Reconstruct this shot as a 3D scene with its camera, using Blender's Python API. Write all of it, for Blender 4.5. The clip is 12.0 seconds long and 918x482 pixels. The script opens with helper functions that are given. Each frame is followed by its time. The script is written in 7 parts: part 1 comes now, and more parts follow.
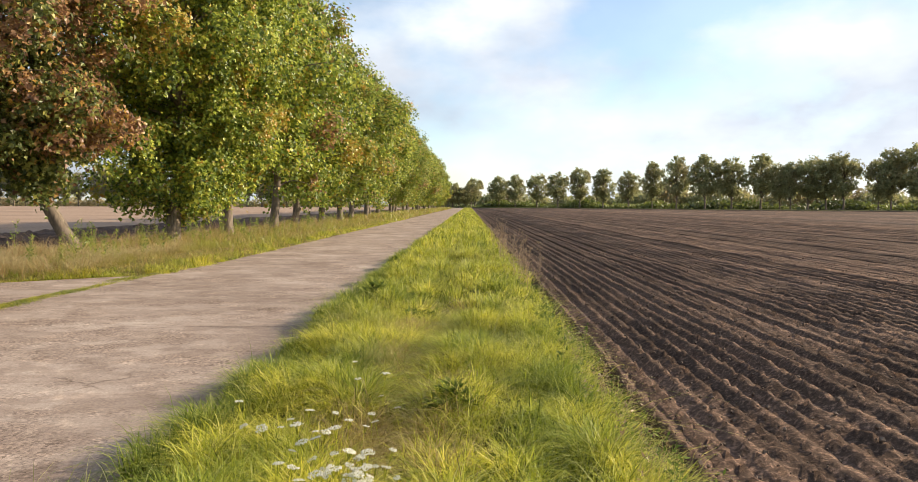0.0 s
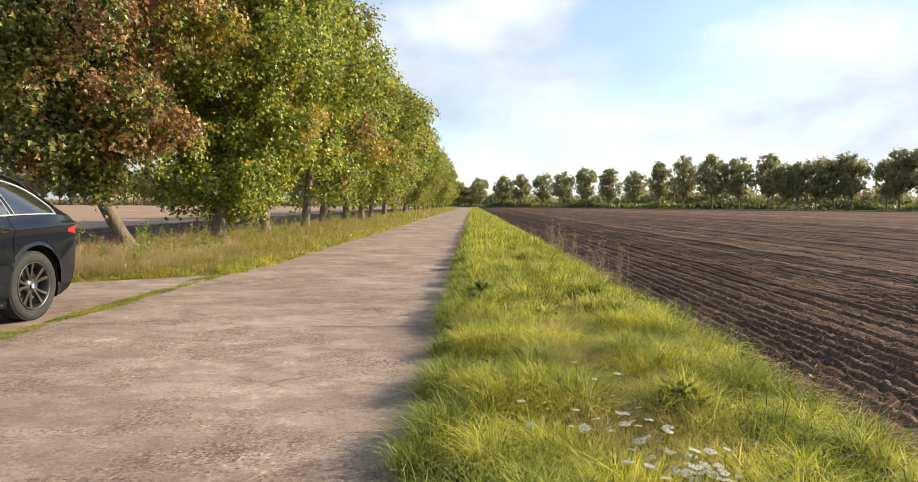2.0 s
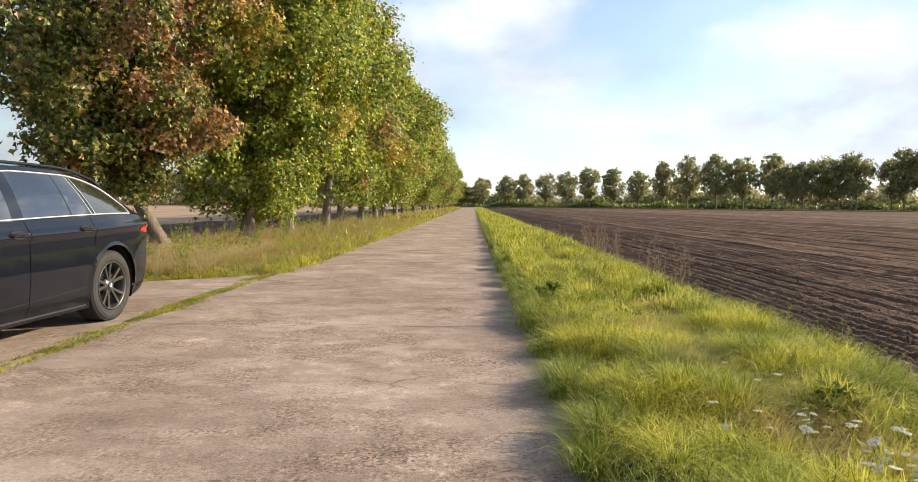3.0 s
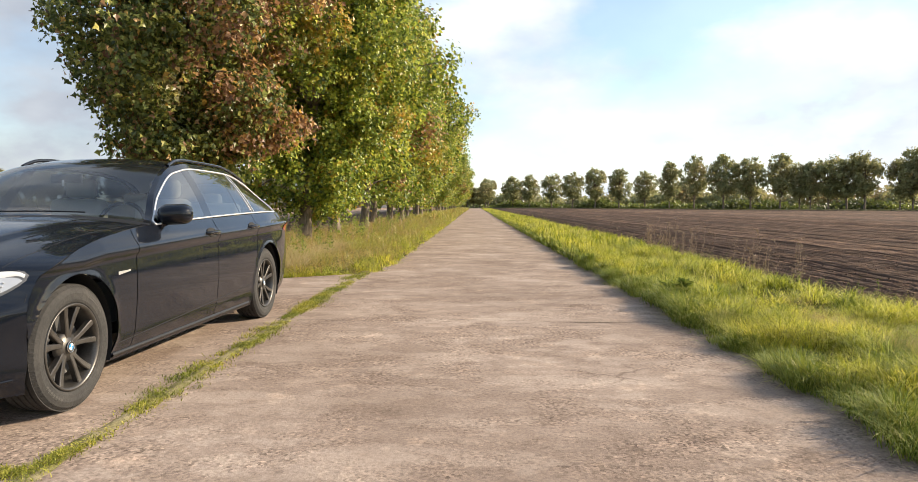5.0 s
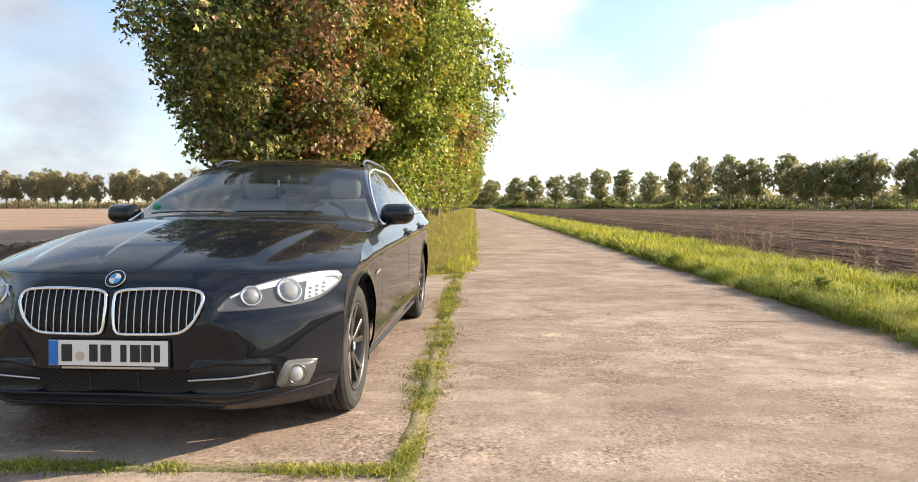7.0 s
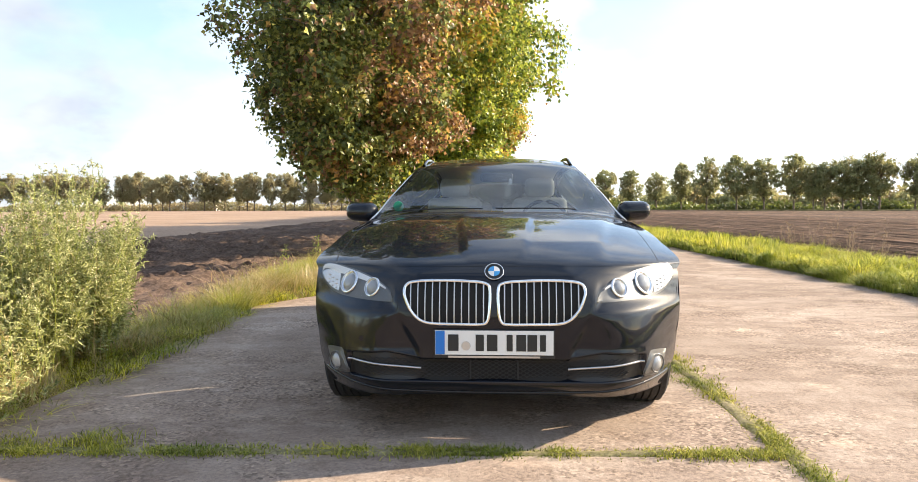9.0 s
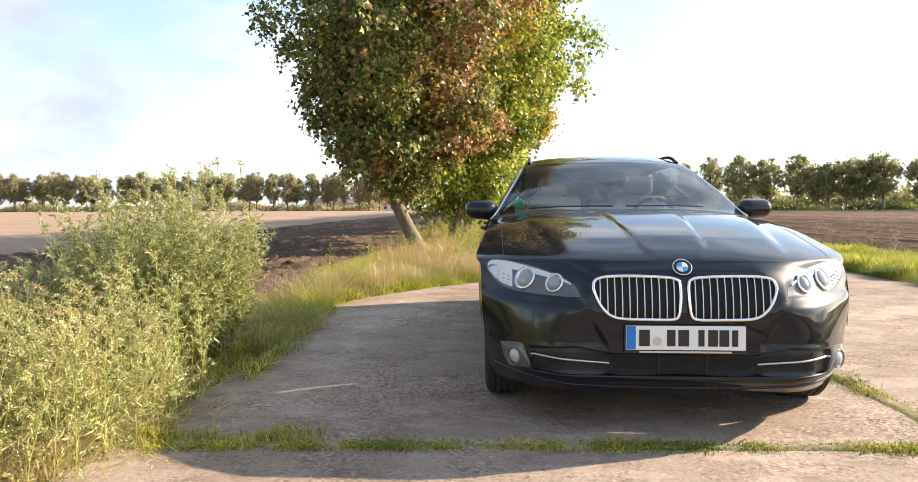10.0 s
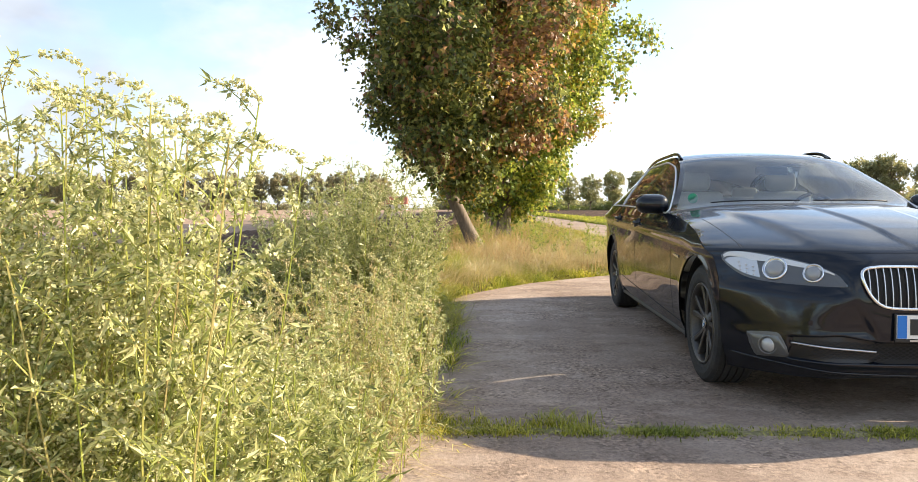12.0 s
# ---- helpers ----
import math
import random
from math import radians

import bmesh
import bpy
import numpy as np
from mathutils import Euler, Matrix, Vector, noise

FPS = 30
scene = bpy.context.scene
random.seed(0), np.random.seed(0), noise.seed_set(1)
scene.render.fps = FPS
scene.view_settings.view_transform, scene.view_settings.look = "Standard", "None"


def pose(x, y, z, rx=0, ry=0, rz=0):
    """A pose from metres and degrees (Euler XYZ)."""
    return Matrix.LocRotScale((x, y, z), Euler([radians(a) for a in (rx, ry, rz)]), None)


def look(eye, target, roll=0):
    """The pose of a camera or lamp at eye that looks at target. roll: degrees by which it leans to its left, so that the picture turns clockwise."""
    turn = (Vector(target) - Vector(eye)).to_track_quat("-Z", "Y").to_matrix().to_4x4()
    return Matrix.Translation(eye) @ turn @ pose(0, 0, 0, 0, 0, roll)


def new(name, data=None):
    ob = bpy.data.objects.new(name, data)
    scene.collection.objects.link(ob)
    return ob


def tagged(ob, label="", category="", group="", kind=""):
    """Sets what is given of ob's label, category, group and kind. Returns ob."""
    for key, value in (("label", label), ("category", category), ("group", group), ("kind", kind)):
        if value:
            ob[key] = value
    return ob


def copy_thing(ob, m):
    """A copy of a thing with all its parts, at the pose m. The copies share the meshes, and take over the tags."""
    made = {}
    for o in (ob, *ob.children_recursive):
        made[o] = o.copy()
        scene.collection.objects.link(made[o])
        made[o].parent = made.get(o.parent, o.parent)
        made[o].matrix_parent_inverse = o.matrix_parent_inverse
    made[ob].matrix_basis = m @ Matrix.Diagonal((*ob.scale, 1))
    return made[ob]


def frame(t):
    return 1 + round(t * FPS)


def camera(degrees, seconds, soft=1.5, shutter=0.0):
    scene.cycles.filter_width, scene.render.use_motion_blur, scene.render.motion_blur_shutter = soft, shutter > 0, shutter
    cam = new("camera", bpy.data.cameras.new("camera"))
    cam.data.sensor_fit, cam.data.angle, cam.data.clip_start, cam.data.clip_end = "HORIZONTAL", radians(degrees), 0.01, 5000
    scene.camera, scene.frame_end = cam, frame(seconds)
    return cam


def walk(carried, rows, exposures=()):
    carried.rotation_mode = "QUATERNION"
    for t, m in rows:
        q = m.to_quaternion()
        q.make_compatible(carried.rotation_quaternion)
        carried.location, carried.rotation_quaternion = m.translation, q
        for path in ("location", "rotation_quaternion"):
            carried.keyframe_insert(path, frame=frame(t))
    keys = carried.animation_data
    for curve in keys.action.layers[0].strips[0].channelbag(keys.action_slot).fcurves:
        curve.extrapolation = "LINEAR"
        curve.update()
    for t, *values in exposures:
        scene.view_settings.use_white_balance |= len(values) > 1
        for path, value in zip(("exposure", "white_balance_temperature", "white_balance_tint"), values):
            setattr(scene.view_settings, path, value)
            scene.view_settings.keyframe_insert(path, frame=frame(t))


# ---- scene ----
cam = camera(68.2, 12.0, soft=0.6)
PATH = [
    (0, (0.431, 0.393, 1.119), (0.403, 2.39, 1.012), 0.2),
    (0.5, (0.233, 0.381, 1.123), (0.203, 2.378, 1.016), 0.2),
    (1, (-0.028, 0.356, 1.128), (-0.06, 2.353, 1.021), 0.2),
    (1.5, (-0.329, 0.323, 1.137), (-0.363, 2.319, 1.028), 0.3),
    (2, (-0.665, 0.319, 1.134), (-0.701, 2.316, 1.025), 0.3),
    (2.5, (-1.029, 0.304, 1.135), (-1.065, 2.301, 1.026), 0.4),
    (3, (-1.415, 0.336, 1.124), (-1.454, 2.333, 1.015), 0.3),
    (3.2, (-1.572, 0.35, 1.117), (-1.614, 2.347, 1.008), 0.3),
    (4.8, (-2.685, 0.229, 1.077), (-2.727, 2.226, 0.973), 0.0),
    (5, (-2.825, 0.228, 1.085), (-2.871, 2.225, 0.979), 0.1),
    (5.5, (-3.156, 0.225, 1.085), (-3.202, 2.222, 0.979), 0.1),
    (6, (-3.544, 0.225, 1.085), (-3.591, 2.222, 0.978), 0.1),
    (6.5, (-3.894, 0.216, 1.088), (-3.94, 2.213, 0.98), 0.3),
    (7, (-4.314, 0.175, 1.076), (-4.362, 2.172, 0.972), 0.0),
    (7.2, (-4.483, 0.174, 1.065), (-4.53, 2.171, 0.964), -0.1),
    (8.8, (-5.742, 0.02, 1.059), (-5.8, 2.016, 0.958), -0.2),
    (9, (-5.929, 0.021, 1.049), (-5.981, 2.018, 0.95), -0.2),
    (9.5, (-6.324, -0.001, 1.044), (-6.376, 1.995, 0.944), -0.2),
    (10, (-6.768, -0.02, 1.033), (-6.821, 1.977, 0.935), -0.2),
    (10.5, (-7.125, -0.038, 1.026), (-7.181, 1.959, 0.931), -0.4),
    (11, (-7.513, -0.074, 1.019), (-7.575, 1.923, 0.924), -0.3),
    (11.5, (-7.783, -0.078, 0.999), (-7.844, 1.919, 0.905), -0.1),
    (12, (-7.988, -0.107, 0.994), (-8.045, 1.89, 0.895), 0.0),
]
walk(cam, [(t, look(eye, target, roll)) for t, eye, target, roll in PATH],
     [(0, 0.45), (3, 0.48), (5.5, 0.61), (7, 0.80), (9, 1.14), (12, 1.08)])

# ---- world, sun ----
SUN_DIR = Vector((2.05, 0.66, 1.0)).normalized()      # from the ground towards the sun
SUN_EL = math.asin(SUN_DIR.z)
world = bpy.data.worlds.new("sky")
scene.world = world
world.use_nodes = True
wt = world.node_tree
wt.nodes.clear()


def wnode(kind, **values):
    n = wt.nodes.new(kind)
    for k, v in values.items():
        n.inputs[k].default_value = v
    return n


sky = wt.nodes.new("ShaderNodeTexSky")
sky.sky_type, sky.sun_disc = "NISHITA", False
sky.sun_elevation, sky.sun_rotation = SUN_EL, math.atan2(SUN_DIR.x, SUN_DIR.y)
sky.air_density, sky.dust_density, sky.ozone_density = 1.0, 0.4, 1.2
coords = wt.nodes.new("ShaderNodeTexCoord")
shift = wt.nodes.new("ShaderNodeMapping")
shift.inputs["Location"].default_value = (3.1, 1.7, 0.0)
shift.inputs["Scale"].default_value = (1.0, 1.0, 1.9)
wt.links.new(coords.outputs["Generated"], shift.inputs["Vector"])
puffs = wnode("ShaderNodeTexNoise", Scale=3.3, Detail=10.0, Roughness=0.52, Distortion=0.0)
wt.links.new(shift.outputs[0], puffs.inputs["Vector"])
cover = wt.nodes.new("ShaderNodeValToRGB")
cover.color_ramp.elements[0].position, cover.color_ramp.elements[1].position = 0.405, 0.575
cover.color_ramp.elements[0].color = (0.20, 0.20, 0.20, 1)      # thin high haze between the clouds
wt.links.new(puffs.outputs["Fac"], cover.inputs["Fac"])
CLOUD = 6.2
greys = wnode("ShaderNodeTexNoise", Scale=3.4, Detail=5.0, Roughness=0.5)
wt.links.new(shift.outputs[0], greys.inputs["Vector"])
tone = wt.nodes.new("ShaderNodeValToRGB")
tone.color_ramp.elements[0].color = (0.57 * CLOUD, 0.63 * CLOUD, 0.74 * CLOUD, 1)
tone.color_ramp.elements[1].color = (0.91 * CLOUD, 0.965 * CLOUD, 1.03 * CLOUD, 1)
tone.color_ramp.elements[0].position, tone.color_ramp.elements[1].position = 0.38, 0.60
wt.links.new(greys.outputs["Fac"], tone.inputs["Fac"])
# clouds stand closer together towards the horizon
height = wt.nodes.new("ShaderNodeSeparateXYZ")
wt.links.new(coords.outputs["Generated"], height.inputs[0])
thin = wt.nodes.new("ShaderNodeValToRGB")
thin.color_ramp.elements[0].position, thin.color_ramp.elements[1].position = 0.42, 0.85
thin.color_ramp.elements[0].color, thin.color_ramp.elements[1].color = (1, 1, 1, 1), (0.40, 0.40, 0.40, 1)
wt.links.new(height.outputs["Z"], thin.inputs["Fac"])
share = wt.nodes.new("ShaderNodeMath")
share.operation = "MULTIPLY"
wt.links.new(cover.outputs["Color"], share.inputs[0])
wt.links.new(thin.outputs["Color"], share.inputs[1])
mixed = wt.nodes.new("ShaderNodeMix")
mixed.data_type = "RGBA"
wt.links.new(share.outputs[0], mixed.inputs["Factor"])
wt.links.new(sky.outputs[0], mixed.inputs["A"])
# clouds are brighter towards the sun and greyer away from it
facing = wt.nodes.new("ShaderNodeVectorMath")
facing.operation = "DOT_PRODUCT"
facing.inputs[1].default_value = SUN_DIR
wt.links.new(coords.outputs["Generated"], facing.inputs[0])
gain = wt.nodes.new("ShaderNodeMapRange")
for name, value in (("From Min", -0.35), ("From Max", 0.35), ("To Min", 0.52), ("To Max", 0.92)):
    gain.inputs[name].default_value = value
wt.links.new(facing.outputs["Value"], gain.inputs["Value"])
lit_cloud = wt.nodes.new("ShaderNodeVectorMath")
lit_cloud.operation = "SCALE"
wt.links.new(tone.outputs["Color"], lit_cloud.inputs[0])
wt.links.new(gain.outputs["Result"], lit_cloud.inputs["Scale"])
wt.links.new(lit_cloud.outputs["Vector"], mixed.inputs["B"])
back = wnode("ShaderNodeBackground", Strength=0.146)
wt.links.new(mixed.outputs["Result"], back.inputs["Color"])
wout = wt.nodes.new("ShaderNodeOutputWorld")
wt.links.new(back.outputs[0], wout.inputs[0])

sun = new("sun", bpy.data.lights.new("sun", "SUN"))
sun.data.energy, sun.data.angle, sun.data.color = 5.9, radians(0.55), (1.0, 0.83, 0.61)
sun.matrix_world = look((70, 26, 40), (70 - SUN_DIR.x, 26 - SUN_DIR.y, 40 - SUN_DIR.z))

# ---- materials ----
def tree_of(name):
    m = bpy.data.materials.new(name)
    m.use_nodes = True
    m.node_tree.nodes.clear()
    return m, m.node_tree


def put(t, kind, **values):
    n = t.nodes.new(kind)
    for k, v in values.items():
        n.inputs[k.replace("_", " ")].default_value = v
    return n


def noise_of(t, scale, detail=5.0, rough=0.55, stretch=(1, 1, 1)):
    c = t.nodes.new("ShaderNodeTexCoord")
    mp = t.nodes.new("ShaderNodeMapping")
    mp.inputs["Scale"].default_value = stretch
    t.links.new(c.outputs["Object"], mp.inputs["Vector"])
    n = put(t, "ShaderNodeTexNoise", Scale=scale, Detail=detail, Roughness=rough)
    t.links.new(mp.outputs[0], n.inputs["Vector"])
    return n


def ramp(t, src, stops):
    r = t.nodes.new("ShaderNodeValToRGB")
    e = r.color_ramp.elements
    while len(e) < len(stops):
        e.new(0.5)
    for k, (p, c) in zip(e, stops):
        k.position, k.color = p, (*c, 1)
    t.links.new(src, r.inputs["Fac"])
    return r.outputs["Color"]


def blend(t, a, b, fac, mode="MIX"):
    x = t.nodes.new("ShaderNodeMix")
    x.data_type, x.blend_type = "RGBA", mode
    for sock, v in (("Factor", fac), ("A", a), ("B", b)):
        if hasattr(v, "links"):
            t.links.new(v, x.inputs[sock])
        else:
            x.inputs[sock].default_value = v if sock == "Factor" else (*v, 1)
    return x.outputs["Result"]


def finish(t, shader):
    o = t.nodes.new("ShaderNodeOutputMaterial")
    t.links.new(shader, o.inputs["Surface"])


def surface(name, dark, light, scale, rough=0.8, fine=0.0, bump=0.0, metal=0.0, coat=0.0, fine_scale=0.0, spec=0.5, stretch=(1, 1, 1)):
    """A rough everyday surface: broad blotches between two colours, fine grain and relief."""
    m, t = tree_of(name)
    b = put(t, "ShaderNodeBsdfPrincipled", Roughness=rough, Metallic=metal)
    b.inputs["Coat Weight"].default_value = coat
    b.inputs["Coat Roughness"].default_value = 0.03
    b.inputs["Specular IOR Level"].default_value = spec
    col = ramp(t, noise_of(t, scale, stretch=stretch).outputs["Fac"], [(0.32, dark), (0.68, light)])
    if fine:
        g = noise_of(t, fine_scale or scale * 14, 4.0, 0.65, stretch)
        grain = ramp(t, g.outputs["Fac"], [(0.3, (1 - fine,) * 3), (0.7, (1 + fine,) * 3)])
        col = blend(t, col, grain, 1.0, "MULTIPLY")
        if bump:
            bp = put(t, "ShaderNodeBump", Strength=bump, Distance=0.01)
            t.links.new(g.outputs["Fac"], bp.inputs["Height"])
            t.links.new(bp.outputs[0], b.inputs["Normal"])
    t.links.new(col, b.inputs["Base Color"])
    finish(t, b.outputs[0])
    return m


def foliage(name, stops, blotch=None, blotch_scale=0.5, blotch_at=(0.52, 0.62), see=0.42, rough=0.40, spec=0.5, lush=0.0):
    """Leaves or blades: each one its own tone, light passing through; blotch: stops of a second set of colours in patches; lush: size of darker green growths."""
    m, t = tree_of(name)
    geo = t.nodes.new("ShaderNodeNewGeometry")
    col = ramp(t, geo.outputs["Random Per Island"], stops)
    if blotch:
        second = ramp(t, geo.outputs["Random Per Island"], blotch)
        where = ramp(t, noise_of(t, blotch_scale, 3.0).outputs["Fac"], [(blotch_at[0], (0, 0, 0)), (blotch_at[1], (1, 1, 1))])
        col = blend(t, col, second, where)
    if lush:
        col = blend(t, col, ramp(t, noise_of(t, lush, 4.0, 0.6).outputs["Fac"], [(0.36, (0.60, 0.74, 0.60)), (0.48, (0.97, 1.03, 0.95)), (0.62, (1.30, 1.27, 1.05))]), 1.0, "MULTIPLY")
    b = put(t, "ShaderNodeBsdfPrincipled", Roughness=rough)
    b.inputs["Specular IOR Level"].default_value = spec
    tr = t.nodes.new("ShaderNodeBsdfTranslucent")
    t.links.new(col, b.inputs["Base Color"])
    t.links.new(col, tr.inputs["Color"])
    mx = put(t, "ShaderNodeMixShader", Fac=see)
    t.links.new(b.outputs[0], mx.inputs[1])
    t.links.new(tr.outputs[0], mx.inputs[2])
    finish(t, mx.outputs[0])
    return m


def plain(name, color, rough=0.5, metal=0.0, coat=0.0, spec=0.5):
    m, t = tree_of(name)
    b = put(t, "ShaderNodeBsdfPrincipled", Roughness=rough, Metallic=metal)
    b.inputs["Base Color"].default_value = (*color, 1)
    b.inputs["Coat Weight"].default_value = coat
    b.inputs["Coat Roughness"].default_value = 0.02
    b.inputs["Specular IOR Level"].default_value = spec
    finish(t, b.outputs[0])
    return m


def glazing(name, tint, gloss=1.0, ior=1.55, dust_sheen=0.0):
    m, t = tree_of(name)
    clear = t.nodes.new("ShaderNodeBsdfTransparent")
    clear.inputs["Color"].default_value = (*tint, 1)
    shine = put(t, "ShaderNodeBsdfGlossy", Roughness=0.01)
    face = put(t, "ShaderNodeLayerWeight", Blend=0.5)
    steep = t.nodes.new("ShaderNodeMath")
    steep.operation = "POWER"
    steep.inputs[1].default_value = 5.0
    t.links.new(face.outputs["Facing"], steep.inputs[0])
    f0 = ((ior - 1) / (ior + 1)) ** 2
    k = t.nodes.new("ShaderNodeMath")
    k.operation = "MULTIPLY_ADD"
    k.inputs[1].default_value, k.inputs[2].default_value = (1 - f0) * gloss, f0 * gloss
    t.links.new(steep.outputs[0], k.inputs[0])
    mx = t.nodes.new("ShaderNodeMixShader")
    t.links.new(k.outputs[0], mx.inputs[0])
    t.links.new(clear.outputs[0], mx.inputs[1])
    t.links.new(shine.outputs[0], mx.inputs[2])
    out = mx.outputs[0]
    if dust_sheen:
        # blue-grey film: dust plus a sky sheen put into the glass colour
        film = put(t, "ShaderNodeBsdfDiffuse", Color=(0.52, 0.60, 0.66, 1))
        where = ramp(t, noise_of(t, 5.0, 6.0, 0.6).outputs["Fac"], [(0.3, (dust_sheen * 0.6,) * 3), (0.7, (dust_sheen * 1.4,) * 3)])
        over = t.nodes.new("ShaderNodeMixShader")
        t.links.new(where, over.inputs[0])
        t.links.new(out, over.inputs[1])
        t.links.new(film.outputs[0], over.inputs[2])
        out = over.outputs[0]
    finish(t, out)
    return m


def weathered_concrete():
    """Old road concrete: worn patches, cross streaks of brushing, exposed grit, stains and hairline cracks."""
    m, t = tree_of("weathered concrete")
    b = put(t, "ShaderNodeBsdfPrincipled", Roughness=0.88)
    b.inputs["Specular IOR Level"].default_value = 0.25
    broad = ramp(t, noise_of(t, 0.55, 6.0, 0.6).outputs["Fac"], [(0.34, (0.285, 0.219, 0.173)), (0.5, (0.372, 0.296, 0.241)), (0.66, (0.448, 0.366, 0.304))])
    streak = noise_of(t, 2.2, 7.0, 0.65, (0.6, 2.6, 1))
    col = blend(t, broad, ramp(t, streak.outputs["Fac"], [(0.30, (0.92, 0.91, 0.91)), (0.52, (1.0, 1.0, 1.0)), (0.72, (1.06, 1.05, 1.04))]), 1.0, "MULTIPLY")
    worn = noise_of(t, 3.4, 9.0, 0.72)
    col = blend(t, col, ramp(t, worn.outputs["Fac"], [(0.36, (0.78, 0.76, 0.74)), (0.45, (0.96, 0.95, 0.95)), (0.57, (1.0, 1.0, 1.0)), (0.66, (1.36, 1.33, 1.29))]), 1.0, "MULTIPLY")
    bare = ramp(t, noise_of(t, 1.5, 8.0, 0.66, (0.75, 1.25, 1)).outputs["Fac"], [(0.46, (1, 1, 1)), (0.505, (0.80, 0.775, 0.76)), (0.60, (0.88, 0.86, 0.85)), (0.66, (1.08, 1.07, 1.05))])
    col = blend(t, col, bare, 1.0, "MULTIPLY")
    # pitted patches where the stones of the mix show
    stones = t.nodes.new("ShaderNodeTexVoronoi")
    stones.inputs["Scale"].default_value = 62
    where_c = t.nodes.new("ShaderNodeTexCoord")
    t.links.new(where_c.outputs["Object"], stones.inputs["Vector"])
    tones = ramp(t, stones.outputs["Color"], [(0.15, (0.40, 0.37, 0.35)), (0.42, (0.84, 0.81, 0.79)), (0.70, (1.04, 1.02, 1.0)), (0.92, (1.5, 1.45, 1.4))])
    pitted = ramp(t, noise_of(t, 1.0, 10.0, 0.78, (0.9, 1.1, 1)).outputs["Fac"], [(0.46, (0.05, 0.05, 0.05)), (0.535, (0.6, 0.6, 0.6)), (0.61, (1, 1, 1))])
    col = blend(t, col, blend(t, (1, 1, 1), tones, pitted), 1.0, "MULTIPLY")
    grit = noise_of(t, 46, 6.0, 0.82)
    coarse = ramp(t, grit.outputs["Fac"], [(0.34, (0.45, 0.44, 0.43)), (0.5, (1, 1, 1)), (0.66, (1.42, 1.40, 1.36))])
    gentle = ramp(t, grit.outputs["Fac"], [(0.32, (0.70, 0.69, 0.68)), (0.5, (1, 1, 1)), (0.68, (1.26, 1.25, 1.23))])
    col = blend(t, col, blend(t, gentle, coarse, pitted), 1.0, "MULTIPLY")
    cells = t.nodes.new("ShaderNodeTexVoronoi")
    cells.feature = "DISTANCE_TO_EDGE"
    cells.inputs["Scale"].default_value = 0.42
    c = t.nodes.new("ShaderNodeTexCoord")
    wob = noise_of(t, 1.6, 6.0, 0.7)
    mixv = blend(t, c.outputs["Object"], wob.outputs["Color"], 0.22)
    t.links.new(mixv, cells.inputs["Vector"])
    crack = ramp(t, cells.outputs["Distance"], [(0.0, (0.55, 0.52, 0.50)), (0.004, (1, 1, 1))])
    some = ramp(t, noise_of(t, 0.8, 2.0).outputs["Fac"], [(0.56, (0, 0, 0)), (0.64, (1, 1, 1))])
    col = blend(t, col, blend(t, (1, 1, 1), crack, some), 1.0, "MULTIPLY")
    t.links.new(col, b.inputs["Base Color"])
    rise = blend(t, worn.outputs["Fac"], grit.outputs["Fac"], 0.6)
    bp = put(t, "ShaderNodeBump", Strength=0.55, Distance=0.012)
    t.links.new(rise, bp.inputs["Height"])
    t.links.new(bp.outputs[0], b.inputs["Normal"])
    finish(t, b.outputs[0])
    return m


CONCRETE = weathered_concrete()
DRY_SOIL = surface("dry tan soil", (0.28, 0.195, 0.138), (0.40, 0.285, 0.205), 0.08, 0.95, 0.3, 0.6, fine_scale=6, spec=0.1)


def furrowed(name, dark, light):
    """Ploughed soil: darker and paler passes along the rows, crumbs and damp patches."""
    m, t = tree_of(name)
    b = put(t, "ShaderNodeBsdfPrincipled", Roughness=0.95)
    b.inputs["Specular IOR Level"].default_value = 0.1
    col = ramp(t, noise_of(t, 0.7, 6.0, 0.6).outputs["Fac"], [(0.32, dark), (0.68, light)])
    rows = noise_of(t, 1.0, 3.0, 0.6, (3.2, 0.012, 1))
    col = blend(t, col, ramp(t, rows.outputs["Fac"], [(0.36, (0.55, 0.54, 0.53)), (0.5, (1, 1, 1)), (0.64, (1.5, 1.48, 1.45))]), 1.0, "MULTIPLY")
    wide = noise_of(t, 1.0, 2.0, 0.5, (0.22, 0.006, 1))
    col = blend(t, col, ramp(t, wide.outputs["Fac"], [(0.35, (0.75, 0.74, 0.73)), (0.65, (1.25, 1.22, 1.2))]), 1.0, "MULTIPLY")
    crumb = noise_of(t, 32, 5.0, 0.7)
    col = blend(t, col, ramp(t, crumb.outputs["Fac"], [(0.36, (0.48, 0.48, 0.48)), (0.53, (0.95, 0.95, 0.95)), (0.67, (2.5, 2.4, 2.3))]), 1.0, "MULTIPLY")
    t.links.new(col, b.inputs["Base Color"])
    bp = put(t, "ShaderNodeBump", Strength=0.9, Distance=0.012)
    t.links.new(crumb.outputs["Fac"], bp.inputs["Height"])
    t.links.new(bp.outputs[0], b.inputs["Normal"])
    finish(t, b.outputs[0])
    return m


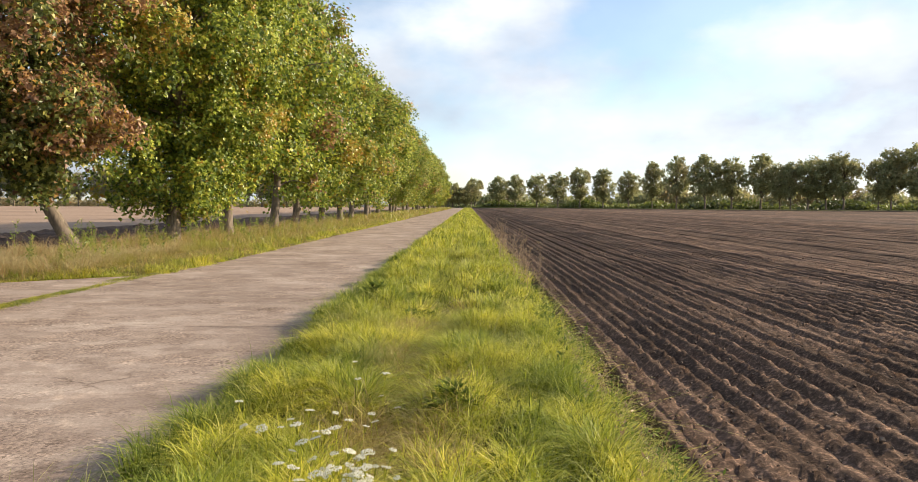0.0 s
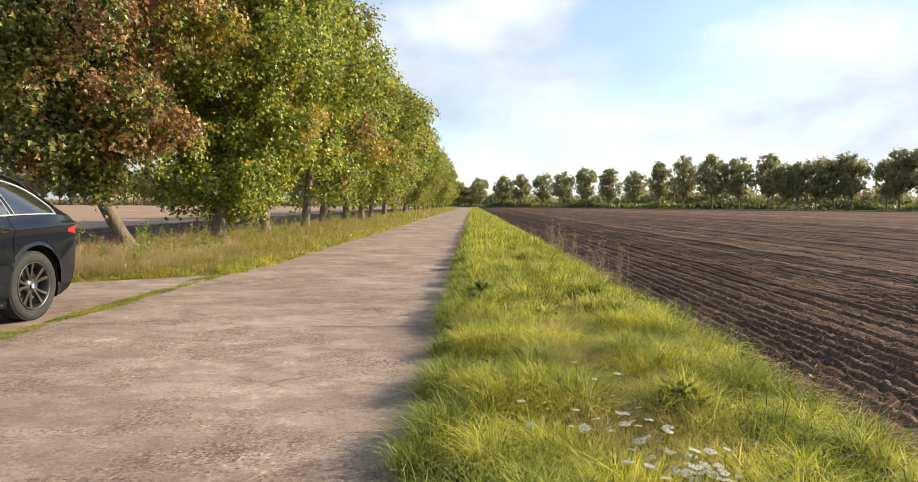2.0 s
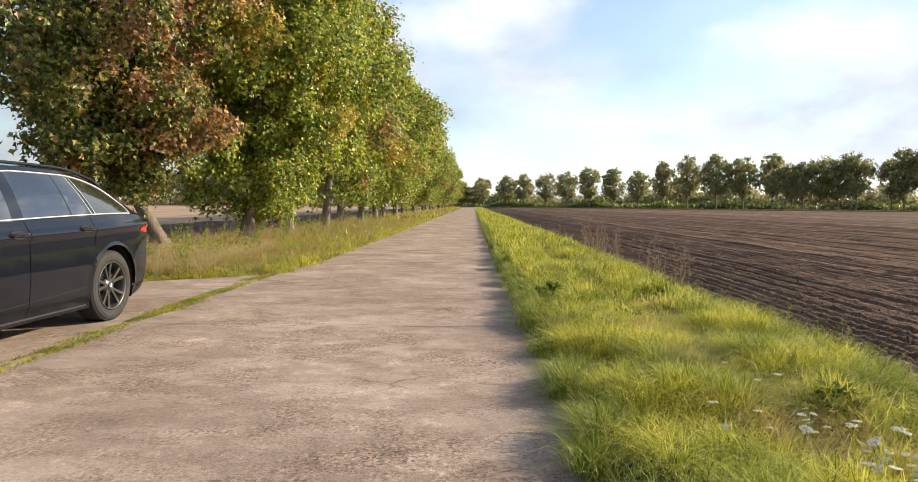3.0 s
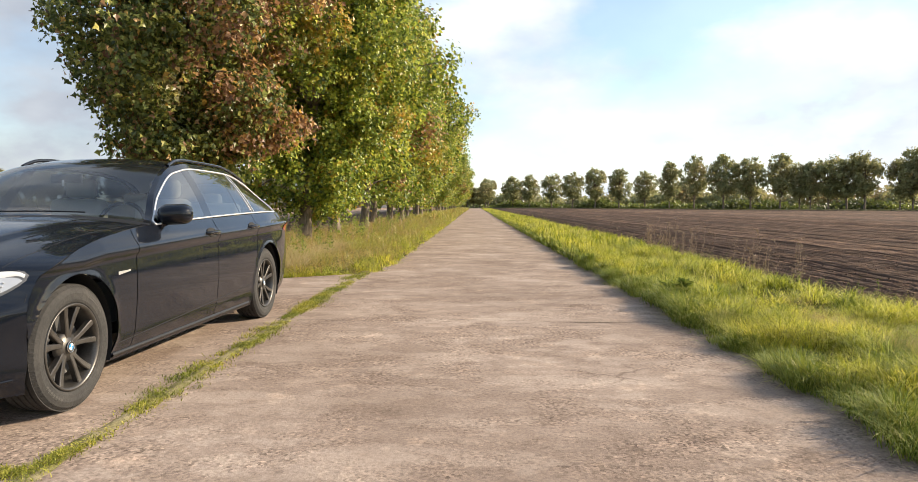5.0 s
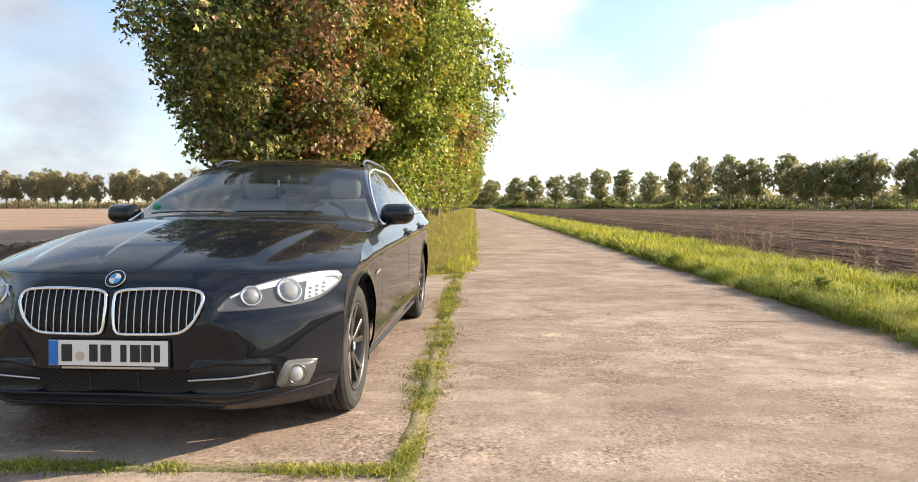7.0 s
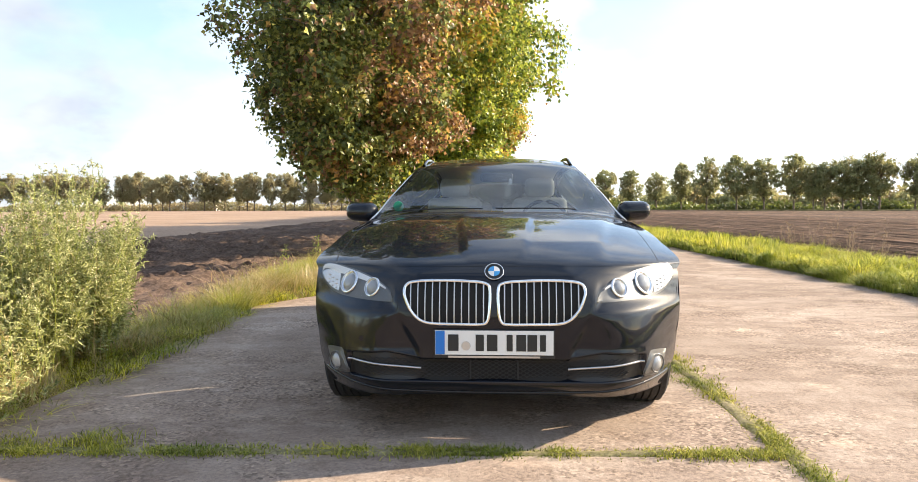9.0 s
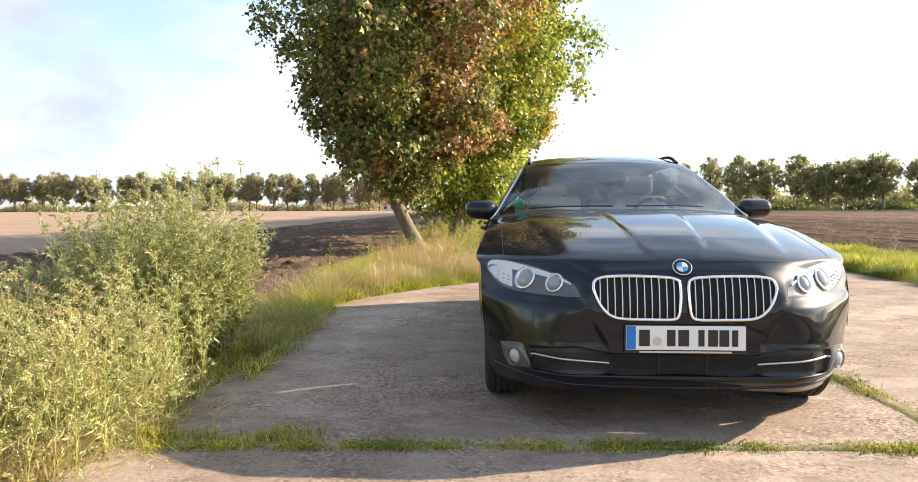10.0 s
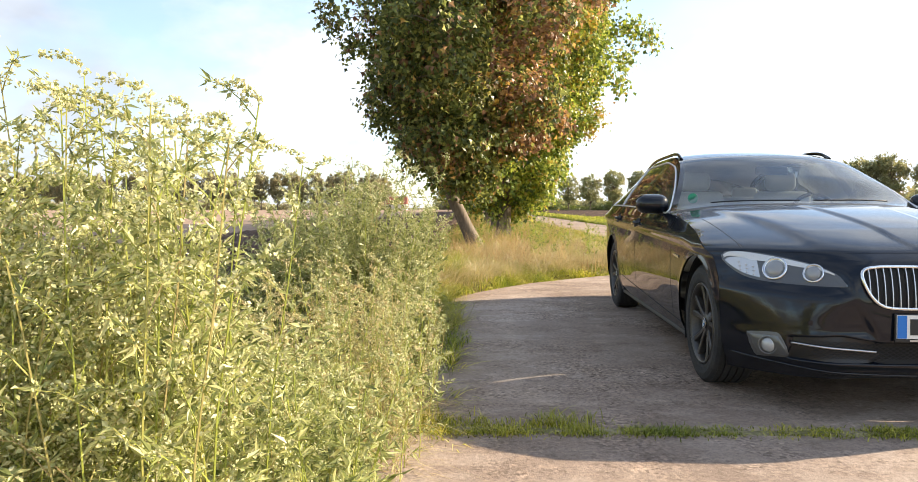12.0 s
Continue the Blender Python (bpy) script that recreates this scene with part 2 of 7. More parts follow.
SOIL = furrowed("ploughed soil", (0.080, 0.052, 0.036), (0.152, 0.101, 0.073))
DARK_SOIL = surface("dark brown soil", (0.095, 0.064, 0.049), (0.18, 0.125, 0.094), 1.1, 0.95, 0.5, 1.0, fine_scale=14, spec=0.1)
TURF = surface("turf under the grass", (0.035, 0.042, 0.012), (0.085, 0.085, 0.028), 1.3, 0.95, 0.4, 0.5, fine_scale=30, spec=0.1)
JOINT_SOIL = surface("mossy joint soil", (0.14, 0.135, 0.045), (0.32, 0.27, 0.17), 6.0, 0.95, 0.4, 0.6, fine_scale=60, spec=0.1)
STRAW_TURF = surface("dry turf", (0.10, 0.09, 0.03), (0.22, 0.17, 0.07), 1.0, 0.95, 0.4, 0.5, fine_scale=30, spec=0.1)
FAR_GROUND = surface("distant farmland", (0.12, 0.11, 0.05), (0.2, 0.17, 0.08), 0.02, 0.95, 0.2, 0.0, fine_scale=0.4, spec=0.1)
BARK = surface("grey brown bark", (0.11, 0.085, 0.065), (0.24, 0.19, 0.14), 3.0, 0.9, 0.4, 0.9, fine_scale=24, stretch=(1, 1, 0.25))
GRASS = foliage("green grass blades", [(0.0, (0.05, 0.07, 0.008)), (0.22, (0.20, 0.228, 0.024)), (0.5, (0.455, 0.452, 0.045)), (0.8, (0.74, 0.66, 0.105)), (1.0, (0.78, 0.70, 0.30))],
                [(0.0, (0.23, 0.26, 0.05)), (0.6, (0.43, 0.41, 0.12)), (1.0, (0.58, 0.48, 0.22))], 1.1, (0.55, 0.70), see=0.42, rough=0.52, spec=0.25, lush=1.9)
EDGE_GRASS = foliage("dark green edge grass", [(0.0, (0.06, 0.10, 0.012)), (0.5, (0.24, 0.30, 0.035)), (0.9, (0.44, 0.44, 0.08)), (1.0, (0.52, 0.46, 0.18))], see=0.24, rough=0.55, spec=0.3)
DRY_GRASS = foliage("dry grass blades", [(0.0, (0.16, 0.17, 0.04)), (0.4, (0.38, 0.33, 0.09)), (0.8, (0.56, 0.43, 0.15)), (1.0, (0.52, 0.32, 0.14))],
                    [(0.0, (0.26, 0.29, 0.045)), (1.0, (0.50, 0.47, 0.09))], 0.7, (0.45, 0.57))
STRAW_GRASS = foliage("brownish dead grass", [(0.0, (0.20, 0.16, 0.05)), (0.5, (0.44, 0.34, 0.11)), (1.0, (0.66, 0.50, 0.22))], see=0.35, rough=0.55, spec=0.2)
LEAF_A = foliage("maple leaves turning brown", [(0.0, (0.06, 0.085, 0.025)), (0.6, (0.19, 0.225, 0.058)), (0.85, (0.36, 0.38, 0.10)), (1.0, (0.62, 0.57, 0.15))],
                 [(0.0, (0.20, 0.11, 0.05)), (0.6, (0.40, 0.25, 0.09)), (1.0, (0.60, 0.40, 0.08))], 0.55, (0.62, 0.74), see=0.50)
LEAF_B = foliage("maple leaves green and lime", [(0.0, (0.06, 0.10, 0.02)), (0.45, (0.22, 0.30, 0.046)), (0.8, (0.48, 0.53, 0.08)), (1.0, (0.66, 0.64, 0.11))],
                 [(0.0, (0.30, 0.30, 0.04)), (0.6, (0.46, 0.40, 0.055)), (1.0, (0.52, 0.30, 0.055))], 0.5, (0.65, 0.77), see=0.42)
LEAF_C = foliage("avenue leaves olive green", [(0.0, (0.10, 0.145, 0.026)), (0.5, (0.235, 0.30, 0.05)), (1.0, (0.46, 0.48, 0.085))],
                 [(0.0, (0.28, 0.24, 0.055)), (0.6, (0.42, 0.27, 0.075)), (1.0, (0.48, 0.28, 0.075))], 0.35, (0.60, 0.74), see=0.47)
# distance haze is put into these leaf tones: lighter and closer together
LEAF_FAR = foliage("hazed far linden leaves", [(0.0, (0.25, 0.27, 0.125)), (0.6, (0.38, 0.385, 0.17)), (1.0, (0.50, 0.46, 0.21))],
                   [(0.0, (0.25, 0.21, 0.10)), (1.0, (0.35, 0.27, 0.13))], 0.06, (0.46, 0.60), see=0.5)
LEAF_RUST = foliage("rust brown maple leaves", [(0.0, (0.17, 0.09, 0.052)), (0.4, (0.33, 0.185, 0.095)), (0.75, (0.48, 0.29, 0.13)), (1.0, (0.64, 0.40, 0.09))], see=0.46)
LEAF_GOLD = foliage("golden maple leaves", [(0.0, (0.30, 0.29, 0.045)), (0.6, (0.48, 0.39, 0.06)), (1.0, (0.56, 0.29, 0.06))])
FAN_LEAF = foliage("broad weed leaves", [(0.0, (0.07, 0.11, 0.02)), (0.5, (0.13, 0.18, 0.035)), (1.0, (0.26, 0.30, 0.06))], rough=0.6, spec=0.2)
CRUMB = surface("dry pale soil crumbs", (0.11, 0.08, 0.06), (0.22, 0.165, 0.125), 3.0, 0.95, 0.3, fine_scale=60, spec=0.1)
WEED = foliage("pale weed leaves", [(0.0, (0.20, 0.24, 0.07)), (0.5, (0.38, 0.41, 0.15)), (0.85, (0.56, 0.54, 0.28)), (1.0, (0.68, 0.58, 0.36))],
               [(0.0, (0.44, 0.36, 0.16)), (0.6, (0.62, 0.48, 0.25)), (1.0, (0.66, 0.44, 0.25))], 0.9, (0.50, 0.64))
WEED_GREEN = foliage("pale green weed leaves", [(0.0, (0.12, 0.15, 0.045)), (0.5, (0.40, 0.43, 0.145)), (1.0, (0.68, 0.66, 0.33))], see=0.40)
SEED = foliage("pale green seed clusters", [(0.0, (0.26, 0.28, 0.09)), (0.4, (0.54, 0.54, 0.24)), (1.0, (0.80, 0.75, 0.46))], see=0.34)
SEED_TAN = foliage("tan seed clusters", [(0.0, (0.26, 0.20, 0.08)), (0.5, (0.54, 0.44, 0.20)), (1.0, (0.74, 0.61, 0.34))], [(0.0, (0.34, 0.35, 0.12)), (1.0, (0.62, 0.57, 0.28))], 1.2, (0.52, 0.66), see=0.3)
MUGWORT = foliage("grey green mugwort leaves", [(0.0, (0.14, 0.165, 0.05)), (0.5, (0.34, 0.365, 0.125)), (1.0, (0.54, 0.53, 0.25))], see=0.34)
MUGWORT_TIP = foliage("pale mugwort tips", [(0.0, (0.40, 0.41, 0.18)), (0.6, (0.62, 0.60, 0.32)), (1.0, (0.78, 0.70, 0.46))], see=0.36)
STALK = foliage("weed stalks", [(0.0, (0.26, 0.31, 0.05)), (0.6, (0.42, 0.45, 0.08)), (1.0, (0.46, 0.34, 0.16))], see=0.15)
DEAD_STALK = foliage("dead brown stalks", [(0.0, (0.26, 0.17, 0.11)), (0.6, (0.42, 0.29, 0.18)), (1.0, (0.54, 0.40, 0.25))], see=0.2)
PETAL = foliage("white petals", [(0.0, (0.60, 0.58, 0.42)), (1.0, (0.82, 0.80, 0.68))], see=0.25)

# ---- mesh tools ----
def mesh_of(name, verts, faces, mats, smooth=False, index=None):
    """A mesh from arrays: faces is an (n, k) array or a list of such arrays."""
    if isinstance(faces, np.ndarray):
        faces = [faces]
    faces = [np.asarray(f, dtype=np.int32) for f in faces if len(f)]
    me = bpy.data.meshes.new(name)
    verts = np.asarray(verts, dtype=np.float32)
    loops = np.concatenate([f.ravel() for f in faces])
    sizes = np.concatenate([np.full(len(f), f.shape[1], np.int32) for f in faces])
    me.vertices.add(len(verts))
    me.vertices.foreach_set("co", verts.ravel())
    me.loops.add(len(loops))
    me.loops.foreach_set("vertex_index", loops)
    me.polygons.add(len(sizes))
    me.polygons.foreach_set("loop_start", np.concatenate([[0], np.cumsum(sizes)[:-1]]).astype(np.int32))
    me.polygons.foreach_set("loop_total", sizes)
    me.polygons.foreach_set("use_smooth", np.full(len(sizes), smooth))
    if index is not None:
        me.polygons.foreach_set("material_index", np.asarray(index, np.int32))
    for m in (mats if isinstance(mats, (list, tuple)) else [mats]):
        me.materials.append(m)
    me.update(calc_edges=True)
    me.validate()
    return me


def grid_faces(rows, cols):
    a = np.arange(rows * cols).reshape(rows, cols)
    return np.stack([a[:-1, :-1], a[:-1, 1:], a[1:, 1:], a[1:, :-1]], -1).reshape(-1, 4)


def sines(x, y, scale, seed):
    """Cheap smooth noise in about -1..1."""
    r = np.random.RandomState(seed)
    total = 0
    for k in range(7):
        a, p, f = r.rand() * 6.3, r.rand() * 6.3, scale * (0.6 + 1.5 * r.rand())
        total = total + np.sin((x * np.cos(a) + y * np.sin(a)) * f + p)
    return total / 3.5


def part(name, bm, material, parent, label=""):
    """Links a bmesh as one mesh object under a thing or a part."""
    me = bpy.data.meshes.new(name)
    bm.to_mesh(me)
    bm.free()
    for m in (material if isinstance(material, (list, tuple)) else [material]):
        me.materials.append(m)
    return child(name, me, parent, label)


def child(name, me, parent, label=""):
    ob = new(name, me)
    ob.parent = parent
    if label:
        ob["label"] = label
    return ob


def smooth_all(bm):
    for f in bm.faces:
        f.smooth = True
    return bm


def box_bm(cx, cy, cz, sx, sy, sz, bevel=0.0, segs=2):
    bm = bmesh.new()
    bmesh.ops.create_cube(bm, size=1, matrix=Matrix.Translation((cx, cy, cz)) @ Matrix.Diagonal((sx, sy, sz, 1)))
    if bevel:
        bmesh.ops.bevel(bm, geom=bm.edges[:], offset=bevel, segments=segs, affect="EDGES", profile=0.5)
    return bm


def tube(points, radii, sides=8, axis=None):
    """A round tube along points, as arrays of verts and quads; axis: a direction that it never follows."""
    pts = np.asarray(points, float)
    radii = np.broadcast_to(np.asarray(radii, float), (len(pts),))
    tang = np.gradient(pts, axis=0)
    tang /= np.linalg.norm(tang, axis=1)[:, None] + 1e-9
    up = np.array(axis, float) if axis else (np.array([0, 0, 1.0]) if abs(tang[0, 2]) < 0.9 else np.array([1.0, 0, 0]))
    side = np.cross(tang, up)
    side /= np.linalg.norm(side, axis=1)[:, None] + 1e-9
    other = np.cross(side, tang)
    ang = np.linspace(0, 2 * np.pi, sides, endpoint=False)
    v = pts[:, None] + radii[:, None, None] * (np.cos(ang)[None, :, None] * side[:, None] + np.sin(ang)[None, :, None] * other[:, None])
    n = len(pts)
    i = np.arange(n - 1)[:, None] * sides
    j = np.arange(sides)[None]
    k = (j + 1) % sides
    f = np.stack([i + j, i + k, i + sides + k, i + sides + j], -1).reshape(-1, 4)
    return v.reshape(-1, 3), f


class Pile:
    """Collects arrays of verts and faces into one mesh."""

    def __init__(self):
        self.v, self.f, self.n, self.i = [], [], 0, []

    def add(self, v, f, slot=0):
        self.v.append(np.asarray(v, np.float32))
        f = np.asarray(f) + self.n
        self.f.append(f)
        self.i.append(np.full(len(f), slot))
        self.n += len(v)
        return self

    def mesh(self, name, mats, smooth=False):
        return mesh_of(name, np.concatenate(self.v), self.f, mats, smooth, np.concatenate(self.i))


def strew(template, faces, places, ax, ay, az):
    """Copies of a small template at places, with axes ax, ay, az (n, 3 each, scaled)."""
    t = np.asarray(template, float)
    v = places[:, None] + t[None, :, 0:1] * ax[:, None] + t[None, :, 1:2] * ay[:, None] + t[None, :, 2:3] * az[:, None]
    f = np.asarray(faces)[None] + (np.arange(len(places)) * len(t))[:, None, None]
    return v.reshape(-1, 3), f.reshape(-1, np.asarray(faces).shape[1])


def frames_of(normal, r):
    """Axes for leaves: ay along the leaf, az its normal; random turn about the normal."""
    n = normal / (np.linalg.norm(normal, axis=1)[:, None] + 1e-9)
    h = r.normal(size=n.shape)
    a = np.cross(n, h)
    a /= np.linalg.norm(a, axis=1)[:, None] + 1e-9
    return a, np.cross(n, a), n


def blades(x, y, z, length, width, lean, r, drift=(0.0, 0.0)):
    """Grass blades as tapered, bent strips of two quads and a tip; returns verts, quads, tris."""
    n = len(x)
    ang = r.rand(n) * 2 * np.pi
    dx, dy = np.cos(ang), np.sin(ang)
    bend = lean * (0.35 + 0.9 * r.rand(n))
    bx, by = np.cos(ang + 1.57 + r.normal(size=n) * 0.6) * bend + drift[0], np.sin(ang + 1.57 + r.normal(size=n) * 0.6) * bend + drift[1]
    v = np.empty((n, 7, 3))
    for k, (h, w, b) in enumerate(((0.0, 1.0, 0.0), (0.42, 0.85, 0.22), (0.76, 0.55, 0.62), (1.0, 0.0, 1.15))):
        droop = h * (1 - 0.28 * np.minimum(np.hypot(bx, by), 1.6) * b)
        cx, cy, cz = x + bx * b * length * 0.8, y + by * b * length * 0.8, z + length * droop
        if k < 3:
            v[:, 2 * k] = np.stack([cx - dx * width * w / 2, cy - dy * width * w / 2, cz], -1)
            v[:, 2 * k + 1] = np.stack([cx + dx * width * w / 2, cy + dy * width * w / 2, cz], -1)
        else:
            v[:, 6] = np.stack([cx, cy, cz], -1)
    base = (np.arange(n) * 7)[:, None]
    quads = np.concatenate([base + np.array([0, 1, 3, 2]), base + np.array([2, 3, 5, 4])])
    tris = base + np.array([4, 5, 6])
    return v.reshape(-1, 3), quads, tris

# ---- ground, fields, road ----
ROAD_L, ROAD_R, VERGE_R, BAY_L, CROSS = -4.62, -1.05, 1.27, -8.30, 2.87


def spread(a, b, first, grow):
    """Numbers from a to b, in steps that begin at first and grow."""
    out, step = [a], first
    while out[-1] < b:
        out.append(out[-1] + step)
        step *= grow
    return np.array(out)


def sheet(name, xs, ys, height, material, smooth=True):
    gx, gy = np.meshgrid(xs, ys)
    v = np.stack([gx, gy, height(gx, gy)], -1).reshape(-1, 3)
    return new(name, mesh_of(name, v, grid_faces(len(ys), len(xs)), material, smooth))


ground = sheet("ground", np.array([-2500, -400, -60, 0, 60, 400, 2500.0]), np.array([-2500, -200, 0, 200, 600, 4200.0]),
               lambda x, y: np.full_like(x, -0.32), FAR_GROUND)
tagged(ground, "brown and green farmland reaching the horizon", "ground", kind="structure")

# right field: ridges along the road, each with clods
PITCH = 0.168


def ridges(x, y):
    near = np.exp(-np.maximum(y - 4, 0) / 25)
    wob = 0.018 * sines(x, y, 0.9, 5)
    ph = (x - VERGE_R + wob) / PITCH * 2 * np.pi
    saw = 0.5 + 0.5 * np.sin(ph - 0.9 * np.sin(ph) * 0.5)
    r = np.random.RandomState(11)
    clod = (0.0012 * sines(x, y, 23, 2) + 0.0030 * sines(x, y, 51, 3) + 0.008 * r.normal(size=x.shape)) * near
    step = np.floor((x - VERGE_R + wob) / PITCH)
    odd = np.sin(step * 12.9898) * 43758.5
    odd = odd - np.floor(odd)
    return -0.10 + 0.018 * (odd - 0.5) + 0.016 * np.sin(x * 2 * np.pi / 1.34 + 0.4) + 0.058 * saw * (0.8 + 0.25 * sines(x, y, 1.7, 4)) + clod * (0.6 + 0.8 * saw) + 0.012 * sines(x, y, 0.25, 9)


fx = np.concatenate([np.arange(VERGE_R - 0.35, 7, PITCH / 6), np.arange(7, 22, PITCH / 3.5), spread(22, 260, 0.06, 1.014)])
fy = np.concatenate([spread(-6, 1.2, 0.5, 1.0), spread(1.3, 9, 0.036, 1.009), spread(9.1, 235, 0.10, 1.04)])
field_right = sheet("field_right", fx, fy, ridges, SOIL)
tagged(field_right, "dark brown ploughed field with long parallel ridges", "field", kind="structure")

lx = -spread(8.6, 320, 0.16, 1.035)[::-1]
ly = np.concatenate([spread(-30, 1, 1.5, 1.0), spread(1.5, 330, 0.16, 1.025)])


def left_height(x, y):
    far = np.exp(-np.maximum(np.hypot(x + 8, y) - 12, 0) / 20)
    r = np.random.RandomState(12)
    under = 0.22 * np.clip((x + 19.5) / 2.5, 0, 1) * np.clip((y - 3.2) / 1.5, 0, 1)
    return -0.16 - under + far * (0.035 * sines(x, y, 9, 21) + 0.03 * r.normal(size=x.shape) + 0.04 * sines(x, y, 2.3, 22))


field_left = sheet("field_left", lx, ly, left_height, DRY_SOIL)
tagged(field_left, "tan harrowed field of dry crumbly soil", "field", kind="structure")


# a darker, rougher strip along the field's near edge
gx, gy = np.meshgrid(np.linspace(-19.5, -9.0, 80), np.concatenate([np.arange(3.0, 24, 0.13), spread(24, 200, 0.2, 1.03)]))
gx = np.where(gx < -15, gx + (1.4 * sines(gx * 0, gy, 0.35, 71) + 0.5 * sines(gx * 0, gy, 1.7, 72)) * (-15 - gx) / 4.5, gx)
r = np.random.RandomState(73)
z = -0.135 + 0.022 * sines(gx, gy, 9.0, 74) + 0.045 * r.normal(size=gx.shape) + 0.02 * sines(gx, gy, 1.4, 75) - 0.11 * np.clip((-18.3 - gx) / 1.2, 0, 1)
strip_ob = new("field_strip", mesh_of("field_strip", np.stack([gx, gy, z], -1).reshape(-1, 3), grid_faces(*gx.shape), DARK_SOIL, True))
tagged(strip_ob, "rough dark brown soil along the tan field", "field", kind="structure")


def verge_height(x, y):
    return 0.085 + 0.048 * sines(x, y, 3.4, 31) + 0.032 * sines(x, y, 8.5, 32) - 0.12 * np.exp(-((x - 0.18 - 0.06 * np.sin(y * 1.3)) / 0.12) ** 2) - 0.24 * np.clip((x - 1.0) / 0.4, 0, 1) - 0.12 * np.clip((-0.60 - x) / 0.42, 0, 1)


verge_right = sheet("verge_right", np.linspace(ROAD_R, VERGE_R + 0.2, 22), np.concatenate([np.arange(-6, 14, 0.14), spread(14, 240, 0.3, 1.05)]), lambda x, y: verge_height(x, y) - 0.10 * np.clip((ROAD_R + 0.24 - x) / 0.10, 0, 1), TURF)
tagged(verge_right, "grass verge between the concrete road and the ploughed field", "verge", kind="structure")


def bay_far(x):
    """The far border of the lay-by, rounded towards its outer corner."""
    return np.interp(x, [-8.5, -8.2, -7.4, -6.4, -5.6, -4.6], [6.6, 7.5, 8.7, 9.6, 10.2, 10.9])


def left_height2(x, y):
    return 0.03 + 0.03 * sines(x, y, 1.9, 33) + 0.022 * sines(x, y, 7.0, 34) + 0.05 * (1 + sines(x, y, 3.0, 35)) * np.clip((y - bay_far(x) - 0.5) / 1.5, 0, 1) * np.clip((-4.7 - x) / 0.6, 0, 1) - 0.075 * np.clip((bay_far(x) + 0.45 - y) / 0.45, 0, 1) * (x > BAY_L - 0.1) - 0.22 * np.clip((-8.2 - x) / 0.9, 0, 1) - 0.05 * np.clip((x + 4.45) / 0.15, 0, 1)


gx, gy = np.meshgrid(np.linspace(-9.3, -4.25, 44), np.concatenate([np.arange(-6, 16, 0.12), spread(16, 240, 0.3, 1.05)]))
v = np.stack([gx, gy, left_height2(gx, gy)], -1).reshape(-1, 3)
f = grid_faces(*gx.shape)
mid = v[f].mean(1)
keep = (mid[:, 1] > bay_far(mid[:, 0]) - 0.2) | (mid[:, 0] < BAY_L + 0.05)
verge_left = new("verge_left", mesh_of("verge_left", v, f[keep], STRAW_TURF, True))
tagged(verge_left, "verge of tall dry grass under the row of trees", "verge", kind="structure")

# concrete slabs with worn joints
road = tagged(new("road"), "worn grey beige concrete slab road with cross joints", "road", kind="structure")


def slab(name, x0, x1, y0, y1, parent, far=None):
    nx, ny = max(2, int((x1 - x0) / 0.3)), max(2, min(60, int((y1 - y0) / 0.25)))
    xs, ys = np.linspace(x0, x1, nx), np.linspace(y0, y1, ny)
    gx, gy = np.meshgrid(xs, ys)
    if far is not None:
        gy = y0 + (gy - y0) / (y1 - y0) * (far(gx) - y0)
    z = 0.0015 * sines(gx, gy, 1.4, 41)
    top = np.stack([gx, gy, z], -1).reshape(-1, 3)
    f = grid_faces(ny, nx)
    ring = np.concatenate([np.arange(nx), np.arange(1, ny) * nx + nx - 1, (ny - 1) * nx + np.arange(nx - 2, -1, -1), np.arange(ny - 2, 0, -1) * nx])
    edge = top[ring]
    centre = top.mean(0)
    low = edge.copy()
    low[:, 2] = -0.2
    lip = edge.copy()
    lip[:, :2] += np.sign(lip[:, :2] - centre[:2]) * 0.012
    lip[:, 2] = -0.006
    low[:, :2] = lip[:, :2]
    n, m = len(top), len(ring)
    a, b = np.arange(m), (np.arange(m) + 1) % m
    skirt1 = np.stack([ring[a], n + a, n + b, ring[b]], -1)
    skirt2 = np.stack([n + a, n + m + a, n + m + b, n + b], -1)
    return child(name, mesh_of(name, np.concatenate([top, lip, low]), [f, skirt1, skirt2], CONCRETE, False), parent)


edges_y = [-13.0, -6.4, 0.05, 6.5, 13.4, 20.4] + [20.4 + 7.0 * k for k in range(1, 30)]
for a, b in zip(edges_y[:-1], edges_y[1:]):
    slab("slab", ROAD_L + 0.055 if b < 14 else -4.3, ROAD_R + 0.26, a + 0.004, b - 0.004, road)
lay_by = tagged(new("pavement"), "concrete lay-by beside the road with grassy joints", "lay-by", kind="structure")
slab("slab", BAY_L, ROAD_L - 0.03, CROSS + 0.03, 9.0, lay_by, bay_far)
slab("slab", BAY_L - 0.1, ROAD_L - 0.03, -4.0, CROSS - 0.03, lay_by)
slab("slab", BAY_L - 0.1, ROAD_L - 0.03, -10.0, -4.02, lay_by)


